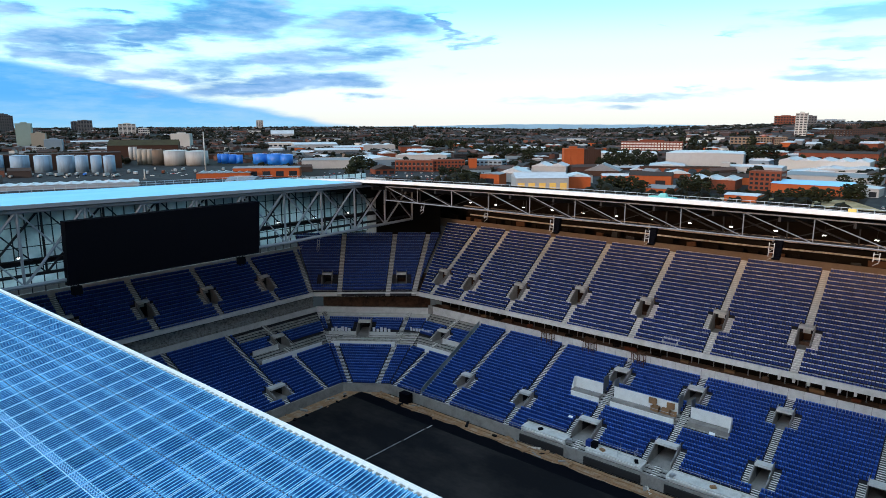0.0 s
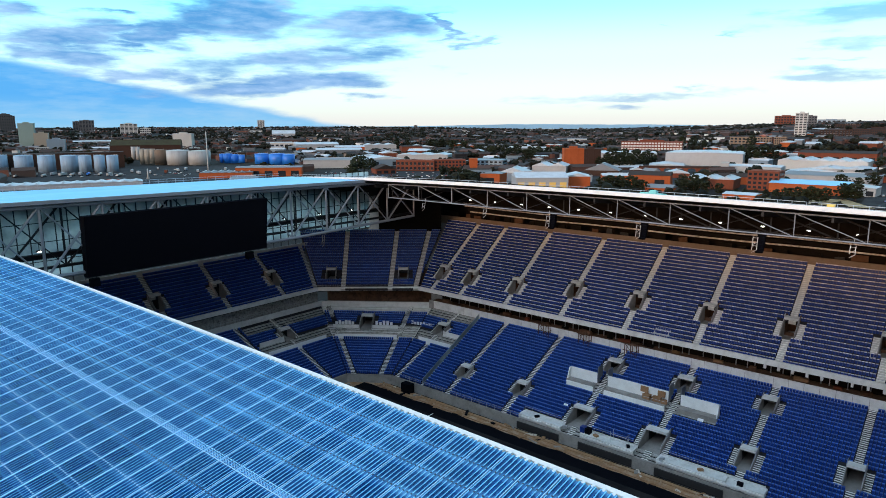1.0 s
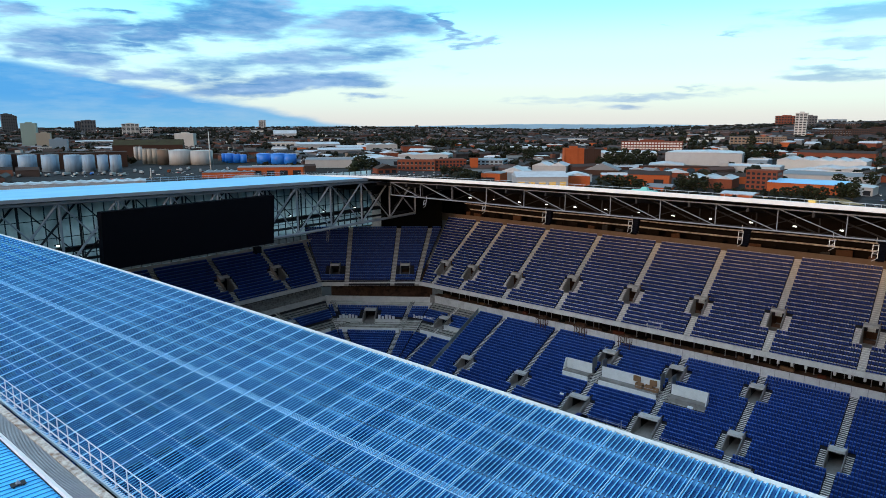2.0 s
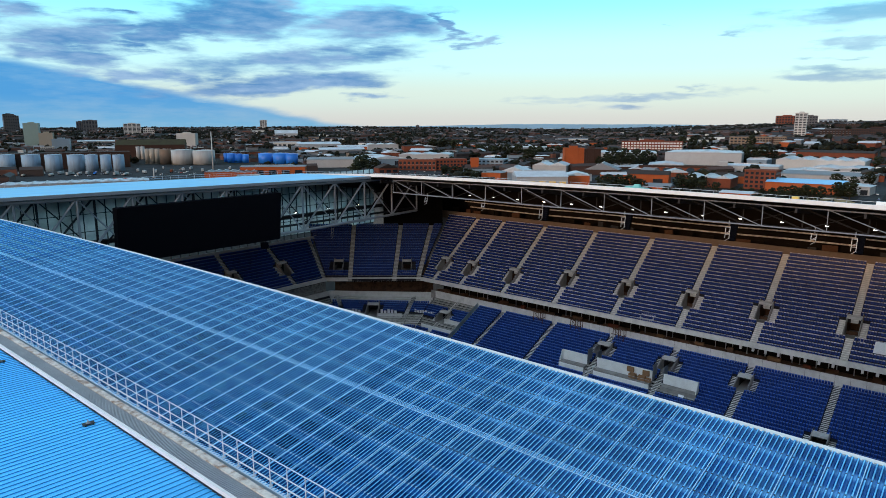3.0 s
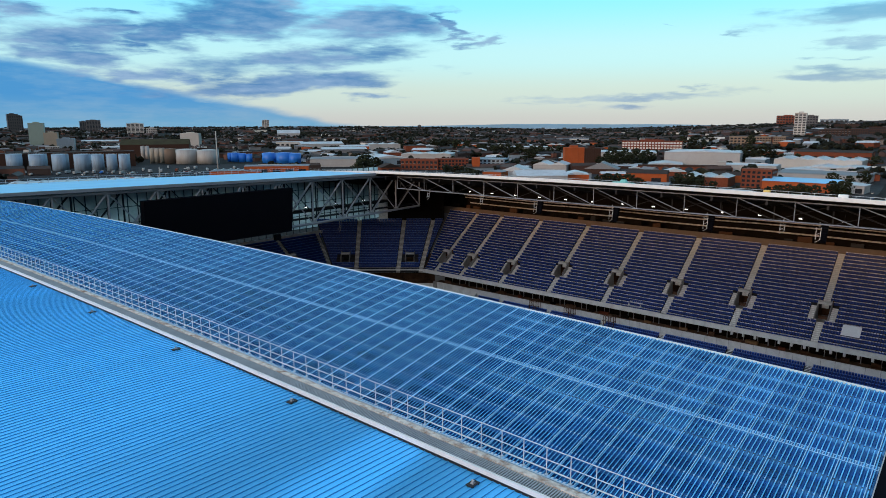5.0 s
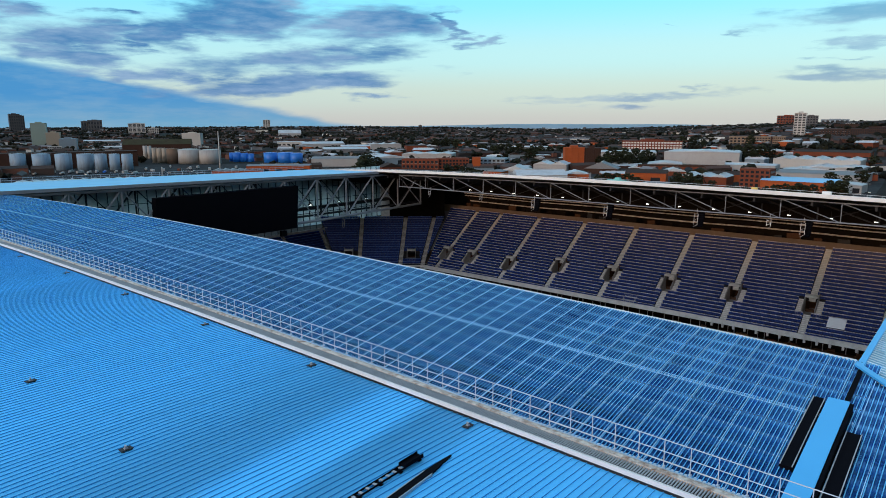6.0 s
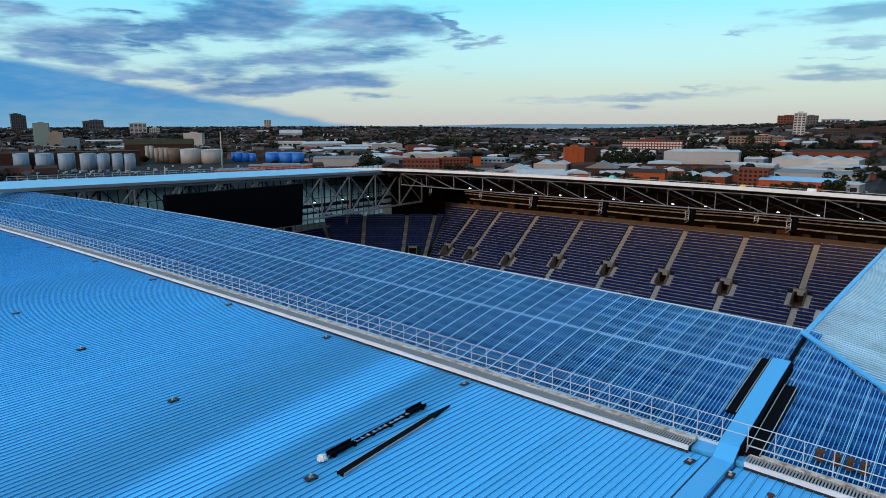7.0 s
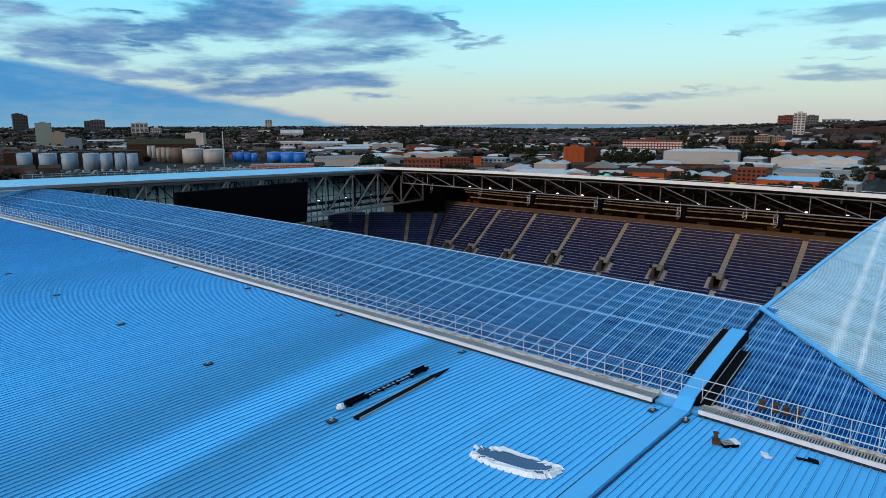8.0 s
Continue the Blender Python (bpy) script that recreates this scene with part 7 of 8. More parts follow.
part("lid", Shape().box(0.16, 0.44, -0.27, 0.27, 0.155, 0.20), WALL_WHITE, tl)
single("paper_scrap", Shape().cbox((-0.35, -19.0, roof_at(-0.3, -19) + 0.05), (0.42, 0.3, 0.08), Euler((0.15, 0.1, 0.4)).to_matrix()).cbox((-0.5, -19.2, roof_at(-0.3, -19) + 0.04), (0.2, 0.3, 0.06), Euler((0.1, 0.3, 1.0)).to_matrix()),
       FILM, "scrap of crumpled white packaging on the roof", "litter")
single("dark_rag", Shape().cbox((0.35, -20.35, roof_at(0.3, -20.3) + 0.05), (0.5, 0.15, 0.06), Euler((0, 0.1, -1.2)).to_matrix()).cbox((0.5, -20.75, roof_at(0.4, -20.7) + 0.05), (0.3, 0.4, 0.1), Euler((0.2, 0, 0.3)).to_matrix()),
       BLACK, "dark blue-black rag lying on the roof", "rag")

# ---- things on the far roofs ----
single("yellow_crate", Shape().box(109.4, 110.2, 16.2, 17.2, east_z(17) - 0.6, east_z(17) + 0.3), YELLOW, "yellow plastic crate on the white roof", "crate")
single("white_cabinet", Shape().box(109.6, 110.4, 4.0, 5.4, east_z(5) - 0.6, east_z(5) + 0.4), WALL_WHITE, "white cabinet standing on the roof", "cabinet")
tarp = thing("tarpaulin", "teal tarpaulin draped over stacked sheets on the roof", "tarpaulin")
part("cover", Shape().hexa([(107, 41.5, east_z(40) - 0.3), (110, 41.5, east_z(40) - 0.6), (110, 46, east_z(44) - 0.6), (107, 46, east_z(44) - 0.3),
                            (107.2, 41.8, east_z(40) + 0.25), (109.5, 41.8, east_z(40) + 0.1), (109.5, 45.6, east_z(44) + 0.2), (107.2, 45.6, east_z(44) + 0.35)]), TEAL, tarp)
part("bundle_top", Shape().hexa([(107.5, 42.9, east_z(43) + 0.3), (108.7, 42.9, east_z(43) + 0.2), (108.7, 44.3, east_z(43) + 0.2), (107.5, 44.3, east_z(43) + 0.3), (107.8, 43.1, east_z(43) + 0.85), (108.5, 43.1, east_z(43) + 0.75), (108.5, 44.0, east_z(43) + 0.7), (107.8, 44.0, east_z(43) + 0.8)]), TEAL, tarp)

# ---- under the long roof ----
for k in range(17):
    y = -32 + 9.55 * k
    single("roof_beam", Shape().bar((106.5, y, east_z(min(y, 114)) - 1.6), (149.5, y, east_z(min(y, 114)) - 6.8), 0.35, 0.8), STEEL_DARK, "dark steel rafter under the long roof", "rafter", "rafters of the long roof")
lamp_base = None
for k in range(19):
    y = -40.5 + 8.1 * k
    if lamp_base is None:
        lamp_base = thing("floodlight", "small lit white floodlight under the roof", "floodlight", "floodlights under the roofs", at=(136, y, 40.0))
        part("housing", Shape().box(-0.2, 0.3, -0.45, 0.45, 0.0, 0.25), STEEL_DARK, lamp_base)
        part("lens", Shape().hexa([(-0.24, -0.3, -0.08), (0.2, -0.3, -0.08), (0.2, 0.3, -0.08), (-0.24, 0.3, -0.08), (-0.27, -0.3, 0.11), (-0.21, -0.3, -0.004), (-0.21, 0.3, -0.004), (-0.27, 0.3, 0.11)]), LAMP, lamp_base)
        part("hanger", Shape().tube((0, 0, 0.3), (0, 0, 1.6), 0.05, 6), STEEL_DARK, lamp_base)
    else:
        copy_thing(lamp_base, pose(136, y, 40.0))
for k in range(9):
    copy_thing(lamp_base, pose(28 + 10.5 * k, 126.2, 38.0, 0, 0, 90))
for nm, x, z, r in (("duct", 141.0, 36.6, 0.35), ("pipe", 139.5, 37.6, 0.15), ("pipe", 139.0, 38.4, 0.12), ("duct", 143.0, 38.0, 0.4), ("pipe", 142.0, 35.7, 0.18)):
    single("service_" + nm, Shape().pipe([(x, -34 + 12 * k, z + 0.12 * math.sin(k * 1.7)) for k in range(13)], r, 8), KERB_RUST if nm == "pipe" else SOFFIT, "brown service %s run under the long roof" % nm, nm)
rng_u = random.Random(8)
for k in range(34):
    y = -28 + 4.4 * k + rng_u.uniform(-1, 1)
    w, h = rng_u.uniform(1.2, 3.2), rng_u.uniform(0.5, 1.3)
    z = rng_u.uniform(33.6, 33.9)
    single("stored_panel", Shape().cbox((144.2, y, z + h / 2 - 0.1), (0.5, w, h), Euler((rng_u.uniform(-0.15, 0.15), 0.1, 0)).to_matrix()), rng_u.choice((RUST_BROWN, SOFFIT, SOFFIT, STEEL_DARK)), "dark board stacked behind the top row", "board", "boards behind the top row")


def speaker_array(x, y, z, h, big=True):
    b = thing("line_array", "hanging black loudspeaker array on a pale steel frame", "loudspeaker", "loudspeakers under the roof edge", at=(x, y, z))
    f = Shape()
    for dy in (-0.35, 0.35):
        f.bar((-0.45, dy, 0), (-0.75, dy, -h), 0.09)
    for k in range(4):
        f.bar((-0.5 - 0.07 * k, -0.35, -h * k / 3.4 - 0.2), (-0.5 - 0.07 * k, 0.35, -h * k / 3.4 - 0.2 - (0.5 if k % 2 else 0)), 0.07)
    part("frame", f, GALV, b)
    part("hanger", Shape().tube((0, 0, 0), (0, 0, 0.9), 0.06, 6), GALV, b)
    if big:
        for k in range(7):
            q = k / 6
            part("cabinet", Shape().cbox((0.35 - 0.55 * q * q, -0.75 + 0.1 * q, 0.1 - h * 0.185 * k), (0.8, 1.1, h * 0.185 - 0.02), Euler((0, -0.4 * q, 0)).to_matrix()), BLACK, b)


for y in (63.5, 45.2, 26.0, 7.2):
    speaker_array(106.9, y, 42.6, 2.1)
for y in (95.5, 78.5, 12.8):
    speaker_array(106.8, y, 42.7, 1.2, False)
speaker_array(93.4, 114.4, 35.1, 2.3, False)

# ---- between the tiers ----
stud = corbel = None
for k in range(64):
    y = -28 + 2.1 * k + (0.75 if k % 3 == 0 else 0.0)
    if stud is None:
        stud = thing("concourse_post", "thin pale steel post under the upper tier", "post", "posts of the concourse", at=(127.3, y, 13.65))
        part("shaft", Shape().box(-0.07, 0.07, -0.07, 0.07, 0.02, 2.79), GALV, stud)
        part("base_plate", Shape().box(-0.14, 0.14, -0.14, 0.14, 0.0, 0.02), GALV, stud)
    else:
        copy_thing(stud, pose(127.3, y, 13.65))
for k in range(13):
    y = -1.0 + 2.3 * k
    if corbel is None:
        corbel = thing("parapet_corbel", "short pale concrete corbel under the upper parapet", "corbel", "corbels under the parapet", at=(122.5, y, 16.72))
        part("block", Shape().hexa([(-0.18, -0.2, -0.75), (0.25, -0.2, -0.75), (0.25, 0.2, -0.75), (-0.18, 0.2, -0.75), (-0.2, -0.2, 0), (0.6, -0.2, 0), (0.6, 0.2, 0), (-0.2, 0.2, 0)]), CONCRETE_LIGHT, corbel)
    else:
        copy_thing(corbel, pose(122.5, y, 16.72))
for k in range(26):
    y = -20 + 5 * k + rng_u.uniform(-1.5, 1.5)
    w, h = rng_u.uniform(0.8, 2.6), rng_u.uniform(0.3, 0.9)
    single("building_material", Shape().cbox((126.2 + rng_u.uniform(0, 0.5), y, 13.66 + h / 2), (0.7, w, h), Euler((0, 0, rng_u.uniform(-0.15, 0.15))).to_matrix()), rng_u.choice((RUST_BROWN, DECK_BROWN, SOFFIT, TIMBER, BRICK_RED)),
           "brown stack of building material on the concourse", "building material", "stacks on the concourse")


def concourse_scaffold(y):
    b = thing("scaffold_tower", "brown steel scaffold standing below the upper parapet", "scaffold", "scaffolds of the concourse", at=(123.2, y, 11.75))
    for dx in (0, 1.1):
        for dy in (-1.3, 0, 1.3):
            part("standard", Shape().tube((dx, dy, 0), (dx, dy, 3.1), 0.07, 6), RUST_BROWN, b)
    for z in (1.3, 2.7):
        part("ledger", Shape().pipe([(0, -1.7, z), (0, 1.7, z)], 0.07, 6), RUST_BROWN, b)
        part("transom", Shape().pipe([(-1.2, -1.3, z + 0.12), (1.1, -1.3, z + 0.12)], 0.06, 6), RUST_BROWN, b)
    part("board", Shape().box(-0.9, 1.05, -0.5, 0.3, 2.78, 2.84), DECK_BROWN, b)
    part("brace", Shape().tube((-0.08, -1.3, 0.1), (-0.08, 1.3, 2.8), 0.05, 6), RUST_BROWN, b)


for y in (74.0, 63.7, 52.8):
    concourse_scaffold(y)

# ---- in the lower seats ----
box_wall = thing("box_wall", "long white-painted wall of the seating enclosure", "wall")
for y0, y1 in ((31.5, 38.6), (41.0, 53.4), (55.8, 61.9)):
    part("wall_panel", Shape().box(114.45, 114.62, y0, y1, 7.9 if y0 > 40 else 8.0, 10.1), WALL_WHITE, box_wall)
    part("floor_slab", Shape().box(113.0, 114.44, y0, y1, 7.0, 7.9), CONCRETE, box_wall)
    if y0 > 40:
        part("front_sill", Shape().box(112.7, 112.99, y0, y1, 6.6, 7.55), WALL_WHITE, box_wall)
        part("guard_rail", Shape().pipe([(112.85, y0, 8.55), (112.85, y1, 8.55)], 0.03, 6), GALV, box_wall)
for y in (31.5, 61.72):
    part("end_panel", Shape().hexa([(113.0, y, 7.9), (114.44, y, 7.9), (114.44, y + 0.17, 7.9), (113.0, y + 0.17, 7.9), (114.0, y, 10.08), (114.44, y, 10.08), (114.44, y + 0.17, 10.08), (114.0, y + 0.17, 10.08)]), WALL_WHITE, box_wall)
for y in (38.6, 40.83, 53.4, 55.62):
    part("return_panel", Shape().box(114.63, 116.6, y, y + 0.17, 8.0, 11.3), CLAD_GREY, box_wall)
for k, (x, y, z, w, d, h) in enumerate(((113.6, 44.8, 7.9, 0.9, 1.5, 1.0), (114.2, 45.6, 8.9, 0.3, 1.5, 1.1), (113.7, 42.9, 7.9, 0.9, 1.6, 0.9), (114.2, 42.2, 8.8, 0.3, 1.4, 1.1), (113.5, 41.4, 7.9, 0.8, 1.1, 0.7))):
    c = thing("timber_crate", "open brown timber crate in the enclosure", "crate", "crates in the enclosure", at=(x, y, z), turn=6 * k - 10)
    for sx in (-w / 2, w / 2 - 0.05):
        part("side", Shape().box(sx, sx + 0.05, -d / 2, d / 2, 0, h), TIMBER, c)
    for sy in (-d / 2, d / 2 - 0.05):
        part("end", Shape().box(-w / 2 + 0.05, w / 2 - 0.05, sy, sy + 0.05, 0, h * 0.9), TIMBER, c)
    part("bottom", Shape().box(-w / 2 + 0.05, w / 2 - 0.05, -d / 2 + 0.05, d / 2 - 0.05, 0.0, 0.1), TIMBER, c)
for y0, y1 in ((20.2, 23.2), (26.2, 37.7), (41.9, 52.5), (56.7, 66.2)):
    s = thing("front_ledge", "pale new concrete ledge in front of the seats", "ledge", "ledges in front of the seats")
    part("slab", Shape().box(101.62, 103.7, y0, y1, 1.2, 2.82), CONCRETE_LIGHT, s)
    part("front_panel", Shape().box(100.95, 101.29, y0, y1, -0.05, 1.35), STEEL_DARK, s)
    n = int((y1 - y0) / 1.6)
    rail = Shape().pipe([(103.5, y0 + 0.3, 3.75), (103.5, y1 - 0.3, 3.75)], 0.03, 6)
    part("guard_rail", rail, GALV, s)
    for k in range(n + 1):
        part("guard_post", Shape().tube((103.5, y0 + 0.3 + (y1 - y0 - 0.6) * k / max(1, n), 2.8), (103.5, y0 + 0.3 + (y1 - y0 - 0.6) * k / max(1, n), 3.75), 0.025, 5), GALV, s)
sc = thing("scaffold_tower", "small pale scaffold tower at the front ledge", "scaffold")
for x, y in ((102.0, 43.5), (103.2, 43.5), (102.0, 46.5), (103.2, 46.5)):
    part("standard", Shape().tube((x, y, 2.82), (x, y, 5.0), 0.04, 6), GALV, sc)
for z in (3.6, 4.6):
    part("ledger", Shape().pipe([(102.0, 43.5, z), (102.0, 46.5, z)], 0.035, 6), GALV, sc)
    part("transom", Shape().pipe([(102.0, 43.5, z + 0.1), (103.2, 43.5, z + 0.1)], 0.035, 6), GALV, sc)
for y, m in ((52.4, TANK_BRIGHT), (51.3, BLACK)):
    single("flight_case", Shape().box(102.2, 103.3, y - 0.5, y + 0.4, 2.82, 3.9), SEAT if m is TANK_BRIGHT else BLACK, "dark equipment case on the front ledge", "equipment case", "cases on the front ledge")

corner = thing("corner_platform", "pale viewing platform with low parapet across the corner seats", "viewing platform")


def corner_at(u, d, z):
    p = Vector((95.2, 110.6)) + LU * u + LD * d
    return (p.x, p.y, z)


def corner_slab(name, u0, u1, d0, d1, z0, z1, mat, parent, label=""):
    return part(name, Shape().hexa([corner_at(u, d, z) for z in (z0, z1) for u, d in ((u0, d0), (u1, d0), (u1, d1), (u0, d1))]), mat, parent, label)


corner_slab("parapet", -5.3, 10.4, 11.5, 11.75, 6.5, 7.9, WALL_WHITE, corner)
corner_slab("platform", -5.5, 10.6, 11.76, 15.0, 6.6, 7.35, CONCRETE, corner)
corner_slab("back_wall", -6.6, 0.2, 15.0, 15.2, 7.35, 9.3, CONCRETE_LIGHT, corner)
corner_slab("back_wall", 3.6, 10.2, 15.0, 15.2, 7.35, 9.3, CONCRETE_LIGHT, corner)
for k in range(11):
    u = -5.9 + 0.85 * k if k < 6 else 4.6 + 0.95 * (k - 6)
    b = thing("white_seat_panel", "white wrapped seat panel standing in the corner row", "seat panel", "white seat panels", at=corner_at(u, 16.0, 9.1), turn=math.degrees(math.atan2(LU.y, LU.x)))
    hgt = (0.75, 1.05, 0.7, 1.1, 1.0)[k % 5]
    part("panel", Shape().box(-0.33, 0.33, -0.06, 0.06, 0, hgt), SEAT_WHITE, b)
    part("foot", Shape().box(-0.3, 0.3, -0.2, 0.2, -0.08, 0.0), STEEL_DARK, b)
for k in range(8):
    y = 109.4 - 0.82 * k
    x = 117.0 + 0.19 * k
    b = thing("white_seat_panel", "white wrapped seat panel standing in the corner row", "seat panel", "white seat panels", at=(x, y, 9.25), turn=-78)
    part("panel", Shape().box(-0.31, 0.31, -0.06, 0.06, 0, (0.9, 0.6, 0.75, 0.8)[k % 4]), SEAT_WHITE, b)
    part("foot", Shape().box(-0.28, 0.28, -0.2, 0.2, -0.08, 0.0), STEEL_DARK, b)
for nm, pts in (("east", [(113.2, 93.2), (113.2, 99.2)]), ("north", [(82.0, 122.4), (89.6, 122.4)])):
    b = thing("platform_wall", "pale low wall of the side viewing platform", "wall", "platform walls")
    (xa, ya), (xb, yb) = pts
    if nm == "east":
        part("parapet", Shape().box(112.8, 113.0, ya, 103.5, 6.2, 8.2), WALL_WHITE, b)
        part("platform", Shape().box(113.01, 116.4, ya, 104.0, 6.6, 7.5), CONCRETE, b)
        part("back_wall", Shape().box(116.4, 116.6, ya, 98.5, 7.5, 9.6), CONCRETE_LIGHT, b)
    else:
        part("parapet", Shape().box(xa, 99.0, 122.1, 122.3, 6.2, 8.2), WALL_WHITE, b)
        part("platform", Shape().box(xa, 99.5, 122.31, 125.6, 6.6, 7.5), CONCRETE, b)
        part("back_wall", Shape().box(xa, 88.9, 125.6, 125.8, 7.5, 9.6), CONCRETE_LIGHT, b)
bar = thing("glass_barrier", "glass and steel barrier running down between two seat blocks", "barrier")
part("glass", Shape().hexa([(101.8, 92.35, 2.0), (124.0, 93.25, 12.0), (124.0, 93.30, 12.0), (101.8, 92.40, 2.0), (101.8, 92.35, 3.2), (124.0, 93.25, 13.2), (124.0, 93.30, 13.2), (101.8, 92.40, 3.2)]), GLAZING, bar)
part("top_rail", Shape().pipe([(101.8, 92.38, 3.25), (124.0, 93.28, 13.25)], 0.05, 6), GALV, bar)

# enclosure and cover sheet in the upper seats
en = thing("seat_enclosure", "small white enclosure at the front of the upper seats", "enclosure")
part("front", Shape().box(122.75, 122.9, 45.0, 48.0, 17.3, 18.2), CONCRETE_LIGHT, en)
part("back", Shape().box(124.5, 124.65, 45.0, 48.0, 17.9, 19.0), CONCRETE_LIGHT, en)
for y in (45.0, 47.85):
    part("side", Shape().hexa([(122.9, y, 17.4), (124.5, y, 17.9), (124.5, y + 0.15, 17.9), (122.9, y + 0.15, 17.4), (122.9, y, 18.2), (124.5, y, 19.0), (124.5, y + 0.15, 19.0), (122.9, y + 0.15, 18.2)]), CONCRETE_LIGHT, en)
part("floor", Shape().box(122.9, 124.5, 45.15, 47.85, 17.5, 18.0), CONCRETE_LIGHT, en)
single("cover_sheet", Shape().hexa([(124.3, 1.7, 19.6), (126.4, 1.7, 21.1), (126.4, 4.9, 21.1), (124.3, 4.9, 19.6), (124.3, 1.7, 19.7), (126.4, 1.75, 21.2), (126.4, 4.85, 21.2), (124.3, 4.9, 19.7)]), FILM, "white plastic sheet laid over some upper seats", "cover sheet")
single("loose_sheet", Shape().cbox((106.5, 58.3, 5.25), (0.5, 0.8, 0.1), Euler((0.1, -0.4, 0.2)).to_matrix()), FILM, "small white sheet on the lower seats", "sheet")
single("seat_wrapping", Shape().cbox((112.0, 34.0, 7.35), (0.6, 1.0, 0.12), Euler((0.1, -0.4, 0.1)).to_matrix()), FILM, "white wrapping lying on the lower seats", "wrapping")

# ---- pitch side ----
LINE = material("white_line", (0.55, 0.55, 0.54), 0.8, vary=0.5, scale=0.8, grain=0.3)
for x0, x1, y, w in ((76.0, 86.0, 83.5, 0.10), (86.8, 92.6, 83.4, 0.14), (93.4, 96.7, 83.3, 0.22), (95.2, 97.2, 48.3, 0.16)):
    single("pitch_tape", Shape().box(x0, x1, y - w / 2, y + w / 2, 0.004, 0.02), LINE, "worn white marking tape on the black pitch", "marking", "marking tapes")
single("black_container", Shape().box(99.2, 100.8, 94.0, 96.6, -0.06, 2.1), BLACK, "black site container by the front wall", "container")
rng_d = random.Random(4)
for k in range(70):
    if k < 48:
        x, y = rng_d.uniform(97.9, 100.6), rng_d.uniform(10, 103)
    else:
        x, y = rng_d.uniform(60, 96), rng_d.uniform(106.4, 110)
    w, d, h = rng_d.uniform(0.2, 0.7), rng_d.uniform(0.3, 2.6), rng_d.uniform(0.06, 0.3)
    single("rubble_slab", Shape().cbox((x, y, h / 2 - 0.05), (w, d, h), Euler((rng_d.uniform(-0.1, 0.1), rng_d.uniform(-0.1, 0.1), rng_d.uniform(0, 3))).to_matrix()), rng_d.choice((CONCRETE, DIRT, TIMBER, TIMBER, KERB_RUST, BLACK)),
           "broken slab or board on the dirt beside the pitch", "rubble", "rubble round the pitch")
secs = []
for k in range(43):
    y, a = 2 + 2.5 * k, 96.4 + 1.0 * noise.noise(Vector((k * 0.6, 0, 3)))
    secs.append([(94.6, y, 0.002), (a + 1.2, y, 0.002), (a + 1.2, y, 0.05), (94.6, y, 0.014)])
s = Shape().sweep(secs)
single("membrane_strip", s, BLACK, "ragged black membrane along the pitch edge", "membrane")

# timber edging boards, the bare walkway and a pale kerb in front of the seats
for k in range(16):
    y = 6 + 6.0 * k
    for x, w in ((98.1, 0.12), (99.5, 0.2)):
        o = 0.15 * noise.noise(Vector((k * 1.7, x, 2)))
        single("edging_board", Shape().hexa([(x + o, y, -0.07), (x + o + w, y, -0.07), (x - o + w, y + 5.7, -0.07), (x - o, y + 5.7, -0.07), (x + o, y, 0.12), (x + o + w, y, 0.12), (x - o + w, y + 5.7, 0.12), (x - o, y + 5.7, 0.12)]),
               TIMBER, "tan timber edging board in the dirt", "board", "edging boards")
front = thing("front_walkway", "bare pale concrete walkway in front of the lower seats", "walkway", kind="structure")
for y0, y1 in ((20.5, 37.6), (42.0, 52.3), (56.9, 66.0)):
    part("slab", Shape().box(101.32, 103.72, y0, y1, 2.2, 2.56), CONCRETE_LIGHT, front)
    part("upstand", Shape().box(103.60, 103.74, y0, y1, 2.564, 3.1), CONCRETE_LIGHT, front)
for k in range(7):
    y = 24 + 6.4 * k
    single("site_crate", Shape().cbox((102.3 + 0.3 * math.sin(k * 2.2), y, 2.56 + 0.3), (0.6, 0.9, 0.6), Euler((0, 0, k * 0.7)).to_matrix()), (BLACK, TIMBER, GALV)[k % 3], "small crate of building materials on the front walkway", "crate", "crates on the front walkway")

# ---- roof sheets, one by one ----
roof_clear = thing("roof_clear", "blue clear ribbed plastic roof strip with bright laps", "roof", kind="structure")


RIBS = []
for k in range(6):
    y = k * 0.1833
    RIBS += [(y, 0.0), (y + 0.065, 0.0), (y + 0.100, 0.055), (y + 0.140, 0.055)]
RIBS.append((1.1, 0.0))


def ribbed(rows, valley, crest, name):
    """A ribbed sheet through rows of points; its crests carry a paler colour for their sky highlight."""
    s, n = Shape(), len(rows[0])
    for row in rows:
        s.v.extend(row)
    marks = []
    for j in range(len(rows) - 1):
        for i in range(n - 1):
            s.f.append((j * n + i, j * n + n + i, j * n + n + i + 1, j * n + i + 1))
            marks.append(1 if i % 4 == 2 else 0)
    me = s.mesh(name, valley)
    me.materials.append(crest)
    me.polygons.foreach_set("material_index", marks)
    return me


def lap_strip():
    s = Shape()
    xs = [2.72] + [3.3 + 1.154 * k for k in range(11)] + [15.15, 15.44]
    for x0, x1 in zip(xs, xs[1:]):
        s.hexa([(x0, -0.013, poly_z(x0)), (x1, -0.013, poly_z(x1)), (x1, 0.013, poly_z(x1)), (x0, 0.013, poly_z(x0)),
                (x0, -0.013, poly_z(x0) + 0.065), (x1, -0.013, poly_z(x1) + 0.065), (x1, 0.013, poly_z(x1) + 0.065), (x0, 0.013, poly_z(x0) + 0.065)])
    return s


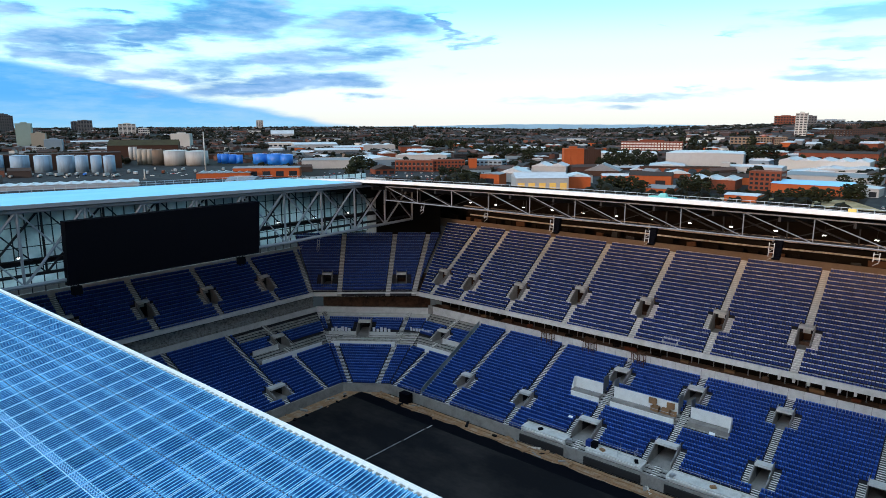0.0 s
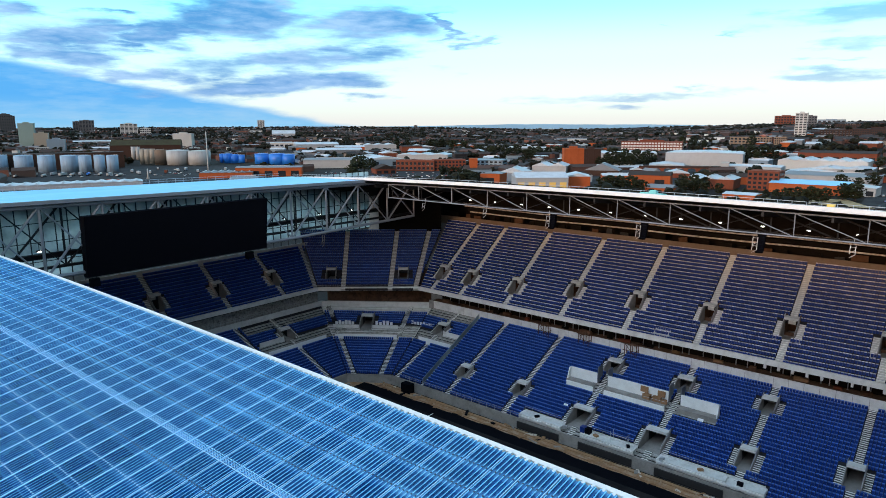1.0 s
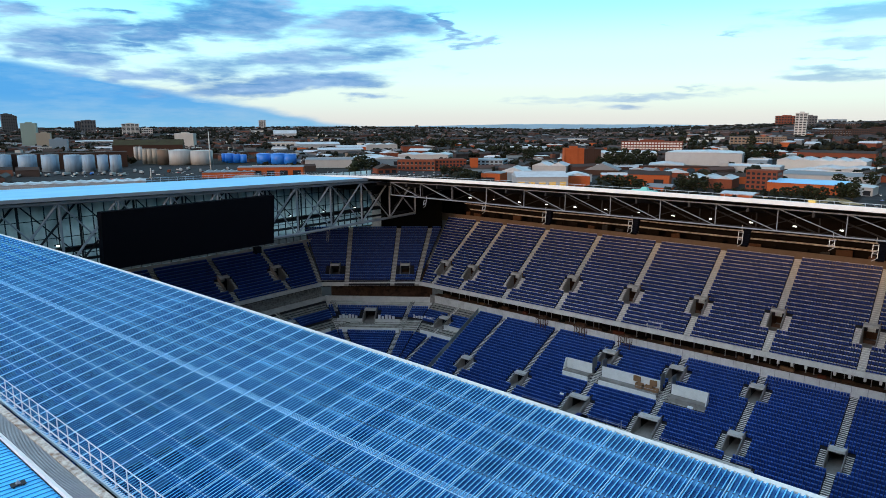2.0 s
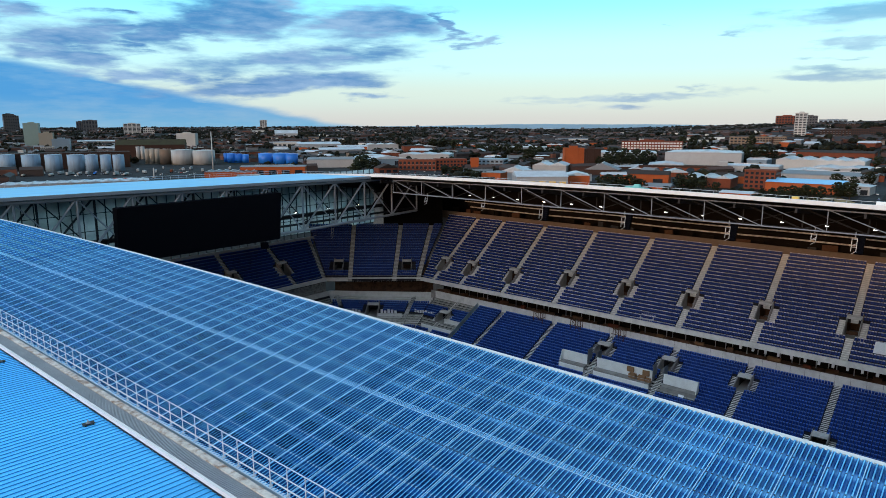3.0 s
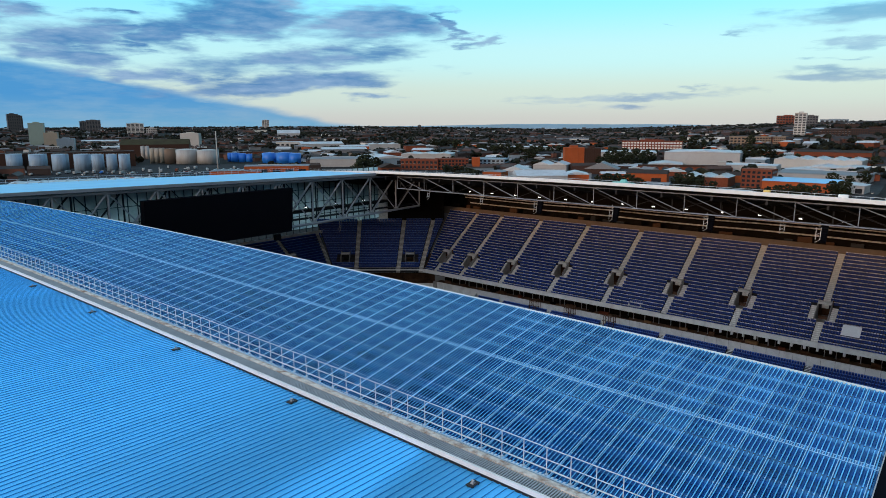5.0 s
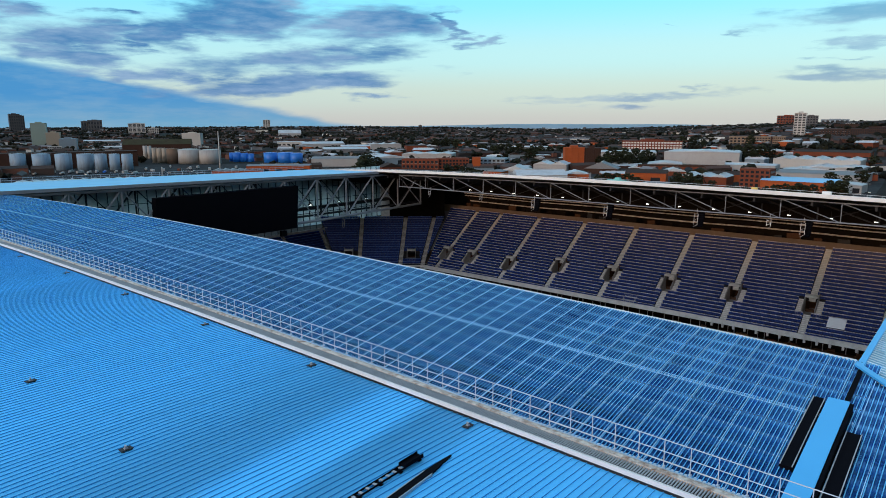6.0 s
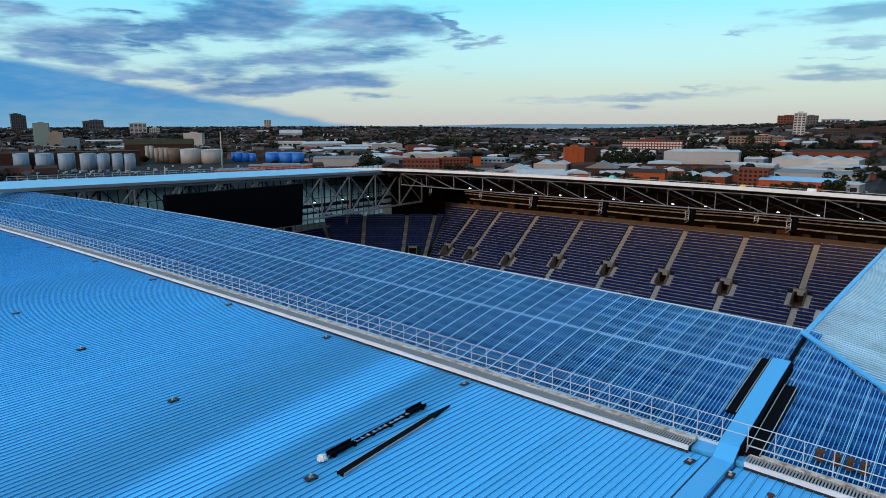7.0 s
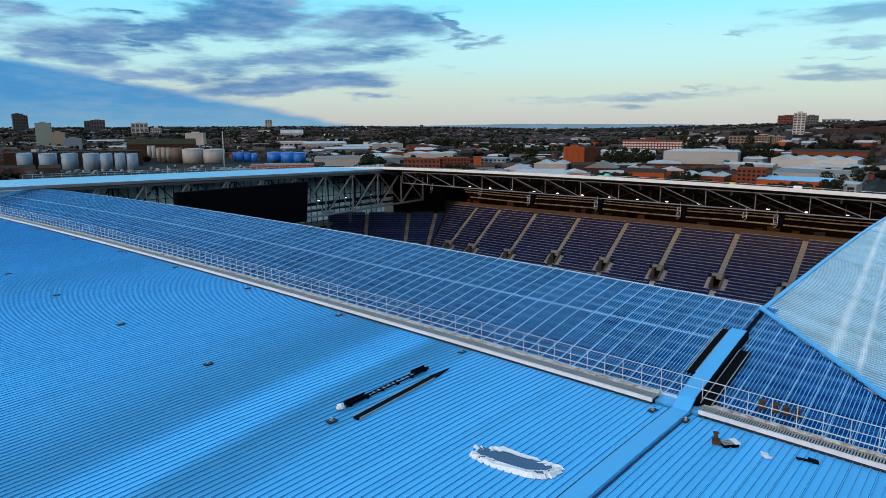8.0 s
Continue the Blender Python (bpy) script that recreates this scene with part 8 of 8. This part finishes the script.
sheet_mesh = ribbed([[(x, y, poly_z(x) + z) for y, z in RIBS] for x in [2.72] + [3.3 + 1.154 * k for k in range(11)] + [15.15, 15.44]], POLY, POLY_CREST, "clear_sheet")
lap_mesh = lap_strip().mesh("sheet_lap", LAP)
bolt, marks = Shape(), []
for x in PURLINS:
    for k in range(6):
        for dx in ((-0.16, -0.05, 0.05, 0.16) if x == 9.5 else (0.0,)):
            y = k * 0.1833 + 0.12 + (0.09 if abs(dx) == 0.05 else 0.0)
            q = 0.017 if x == 9.5 else 0.025
            bolt.box(x + dx - q, x + dx + q, y - q, y + q, poly_z(x) + (0.004 if abs(dx) == 0.05 else 0.05), poly_z(x) + 0.08)
            # the row's place picks the bright or the shaded colour
            marks += [0 if x == 9.5 or x < 8 else 1] * 6
bolt_mesh = bolt.mesh("fixings", FIXING)
bolt_mesh.materials.append(FIXING_SHADED)
bolt_mesh.polygons.foreach_set("material_index", marks)
for k in range(117):
    y = -14.5 + 1.1 * k
    tilt = math.degrees(math.atan((arch(y + 1.1) - arch(y)) / 1.1))
    m = pose(0, y, arch(y), tilt, 0, 0)
    for nm, me in (("clear_sheet", sheet_mesh), ("sheet_lap", lap_mesh), ("fixings", bolt_mesh)):
        part(nm, me, None, roof_clear).matrix_basis = m
# doubled joint line along the middle of the sheets
for dx in (-0.16, 0.16):
    part("joint_strip", Shape().sweep([[(9.5 + dx - 0.015, y, poly_z(9.5) + arch(y) + 0.058), (9.5 + dx + 0.015, y, poly_z(9.5) + arch(y) + 0.058), (9.5 + dx + 0.015, y, poly_z(9.5) + arch(y) + 0.07), (9.5 + dx - 0.015, y, poly_z(9.5) + arch(y) + 0.07)]
                                       for y in [-14.0 + 4.0 * k for k in range(31)]]), LAP, roof_clear)
# sheets south of the joint, cut along the mitre
for k in range(11):
    y = -15.2 - 1.1 * (k + 1)
    xe = hip_x(y + 0.55) - 0.1
    if xe < 4:
        break
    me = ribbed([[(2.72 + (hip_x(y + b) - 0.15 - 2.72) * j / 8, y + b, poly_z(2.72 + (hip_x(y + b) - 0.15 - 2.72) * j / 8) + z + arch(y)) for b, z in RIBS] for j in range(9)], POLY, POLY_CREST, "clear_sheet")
    part("clear_sheet", me, None, roof_clear)
    l = Shape().bar((2.72, y, poly_z(2.72) + 0.03 + arch(y)), (xe, y, poly_z(xe) + 0.03 + arch(y)), 0.03, 0.06)
    part("sheet_lap", l, LAP, roof_clear)

# standing-seam sheets of the main roof
roof_metal = thing("roof_metal", "light blue standing-seam metal roof with faint tone bands", "roof", kind="structure")


def metal_sheet():
    """One metre of coated sheet with three narrow upstand ribs."""
    s = Shape()
    prof = []
    for k in range(3):
        y = k / 3.0
        prof += [(y, 0.0), (y + 0.270, 0.0), (y + 0.278, 0.043), (y + 0.316, 0.043)]
    prof.append((1.0, 0.0))
    n = len(prof)
    xs = [1.60, -4, -9, -14, -19, -24, -30, -37, -44]
    for x in xs:
        s.v.extend((x, y, metal_z(x) + z) for y, z in prof)
    for j in range(len(xs) - 1):
        s.f.extend((j * n + i, j * n + i + 1, j * n + n + i + 1, j * n + n + i) for i in range(n - 1))
    return s


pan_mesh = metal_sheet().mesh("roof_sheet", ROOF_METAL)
pan_mesh.materials.append(RIB_SHADE)
# one flank of every rib takes the shade colour
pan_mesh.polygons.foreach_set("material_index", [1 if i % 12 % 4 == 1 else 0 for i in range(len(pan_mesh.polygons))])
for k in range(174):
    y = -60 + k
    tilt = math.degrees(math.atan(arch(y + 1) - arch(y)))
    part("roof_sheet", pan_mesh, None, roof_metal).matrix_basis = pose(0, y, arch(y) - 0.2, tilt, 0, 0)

BROAD = [(q * 0.3667 + a, z) for q in range(3) for a, z in ((0.0, 0.0), (0.17, 0.0), (0.20, 0.06), (0.33, 0.06))] + [(1.1, 0.0)]
# ribbed sheets of the near end roof, running down from its edge
for k in range(92):
    x = 4.0 + 1.1 * k
    rows = []
    for j in range(4):
        row = []
        for b, z in BROAD:
            xx = x + b
            top = -14.6 if xx > 14.84 else -14.6 - (14.84 - xx) / 0.98
            yy = top + (-26.3 - top) * j / 3
            bow = 0.9 * math.sin(math.pi * min(1, max(0, (xx - 14.84) / 91.5))) * (1 - j / 3)
            row.append((xx, yy, 48.03 - 0.18 * (-14.57 - yy) - max(0, xx - 14.84) * 0.014 * (1 - j / 3) + bow + z))
        rows.append(row)
    me = ribbed(rows, POLY_PALE, POLY_PALE_CREST, "clear_sheet")
    me.flip_normals()
    part("clear_sheet", me, None, south_roof)
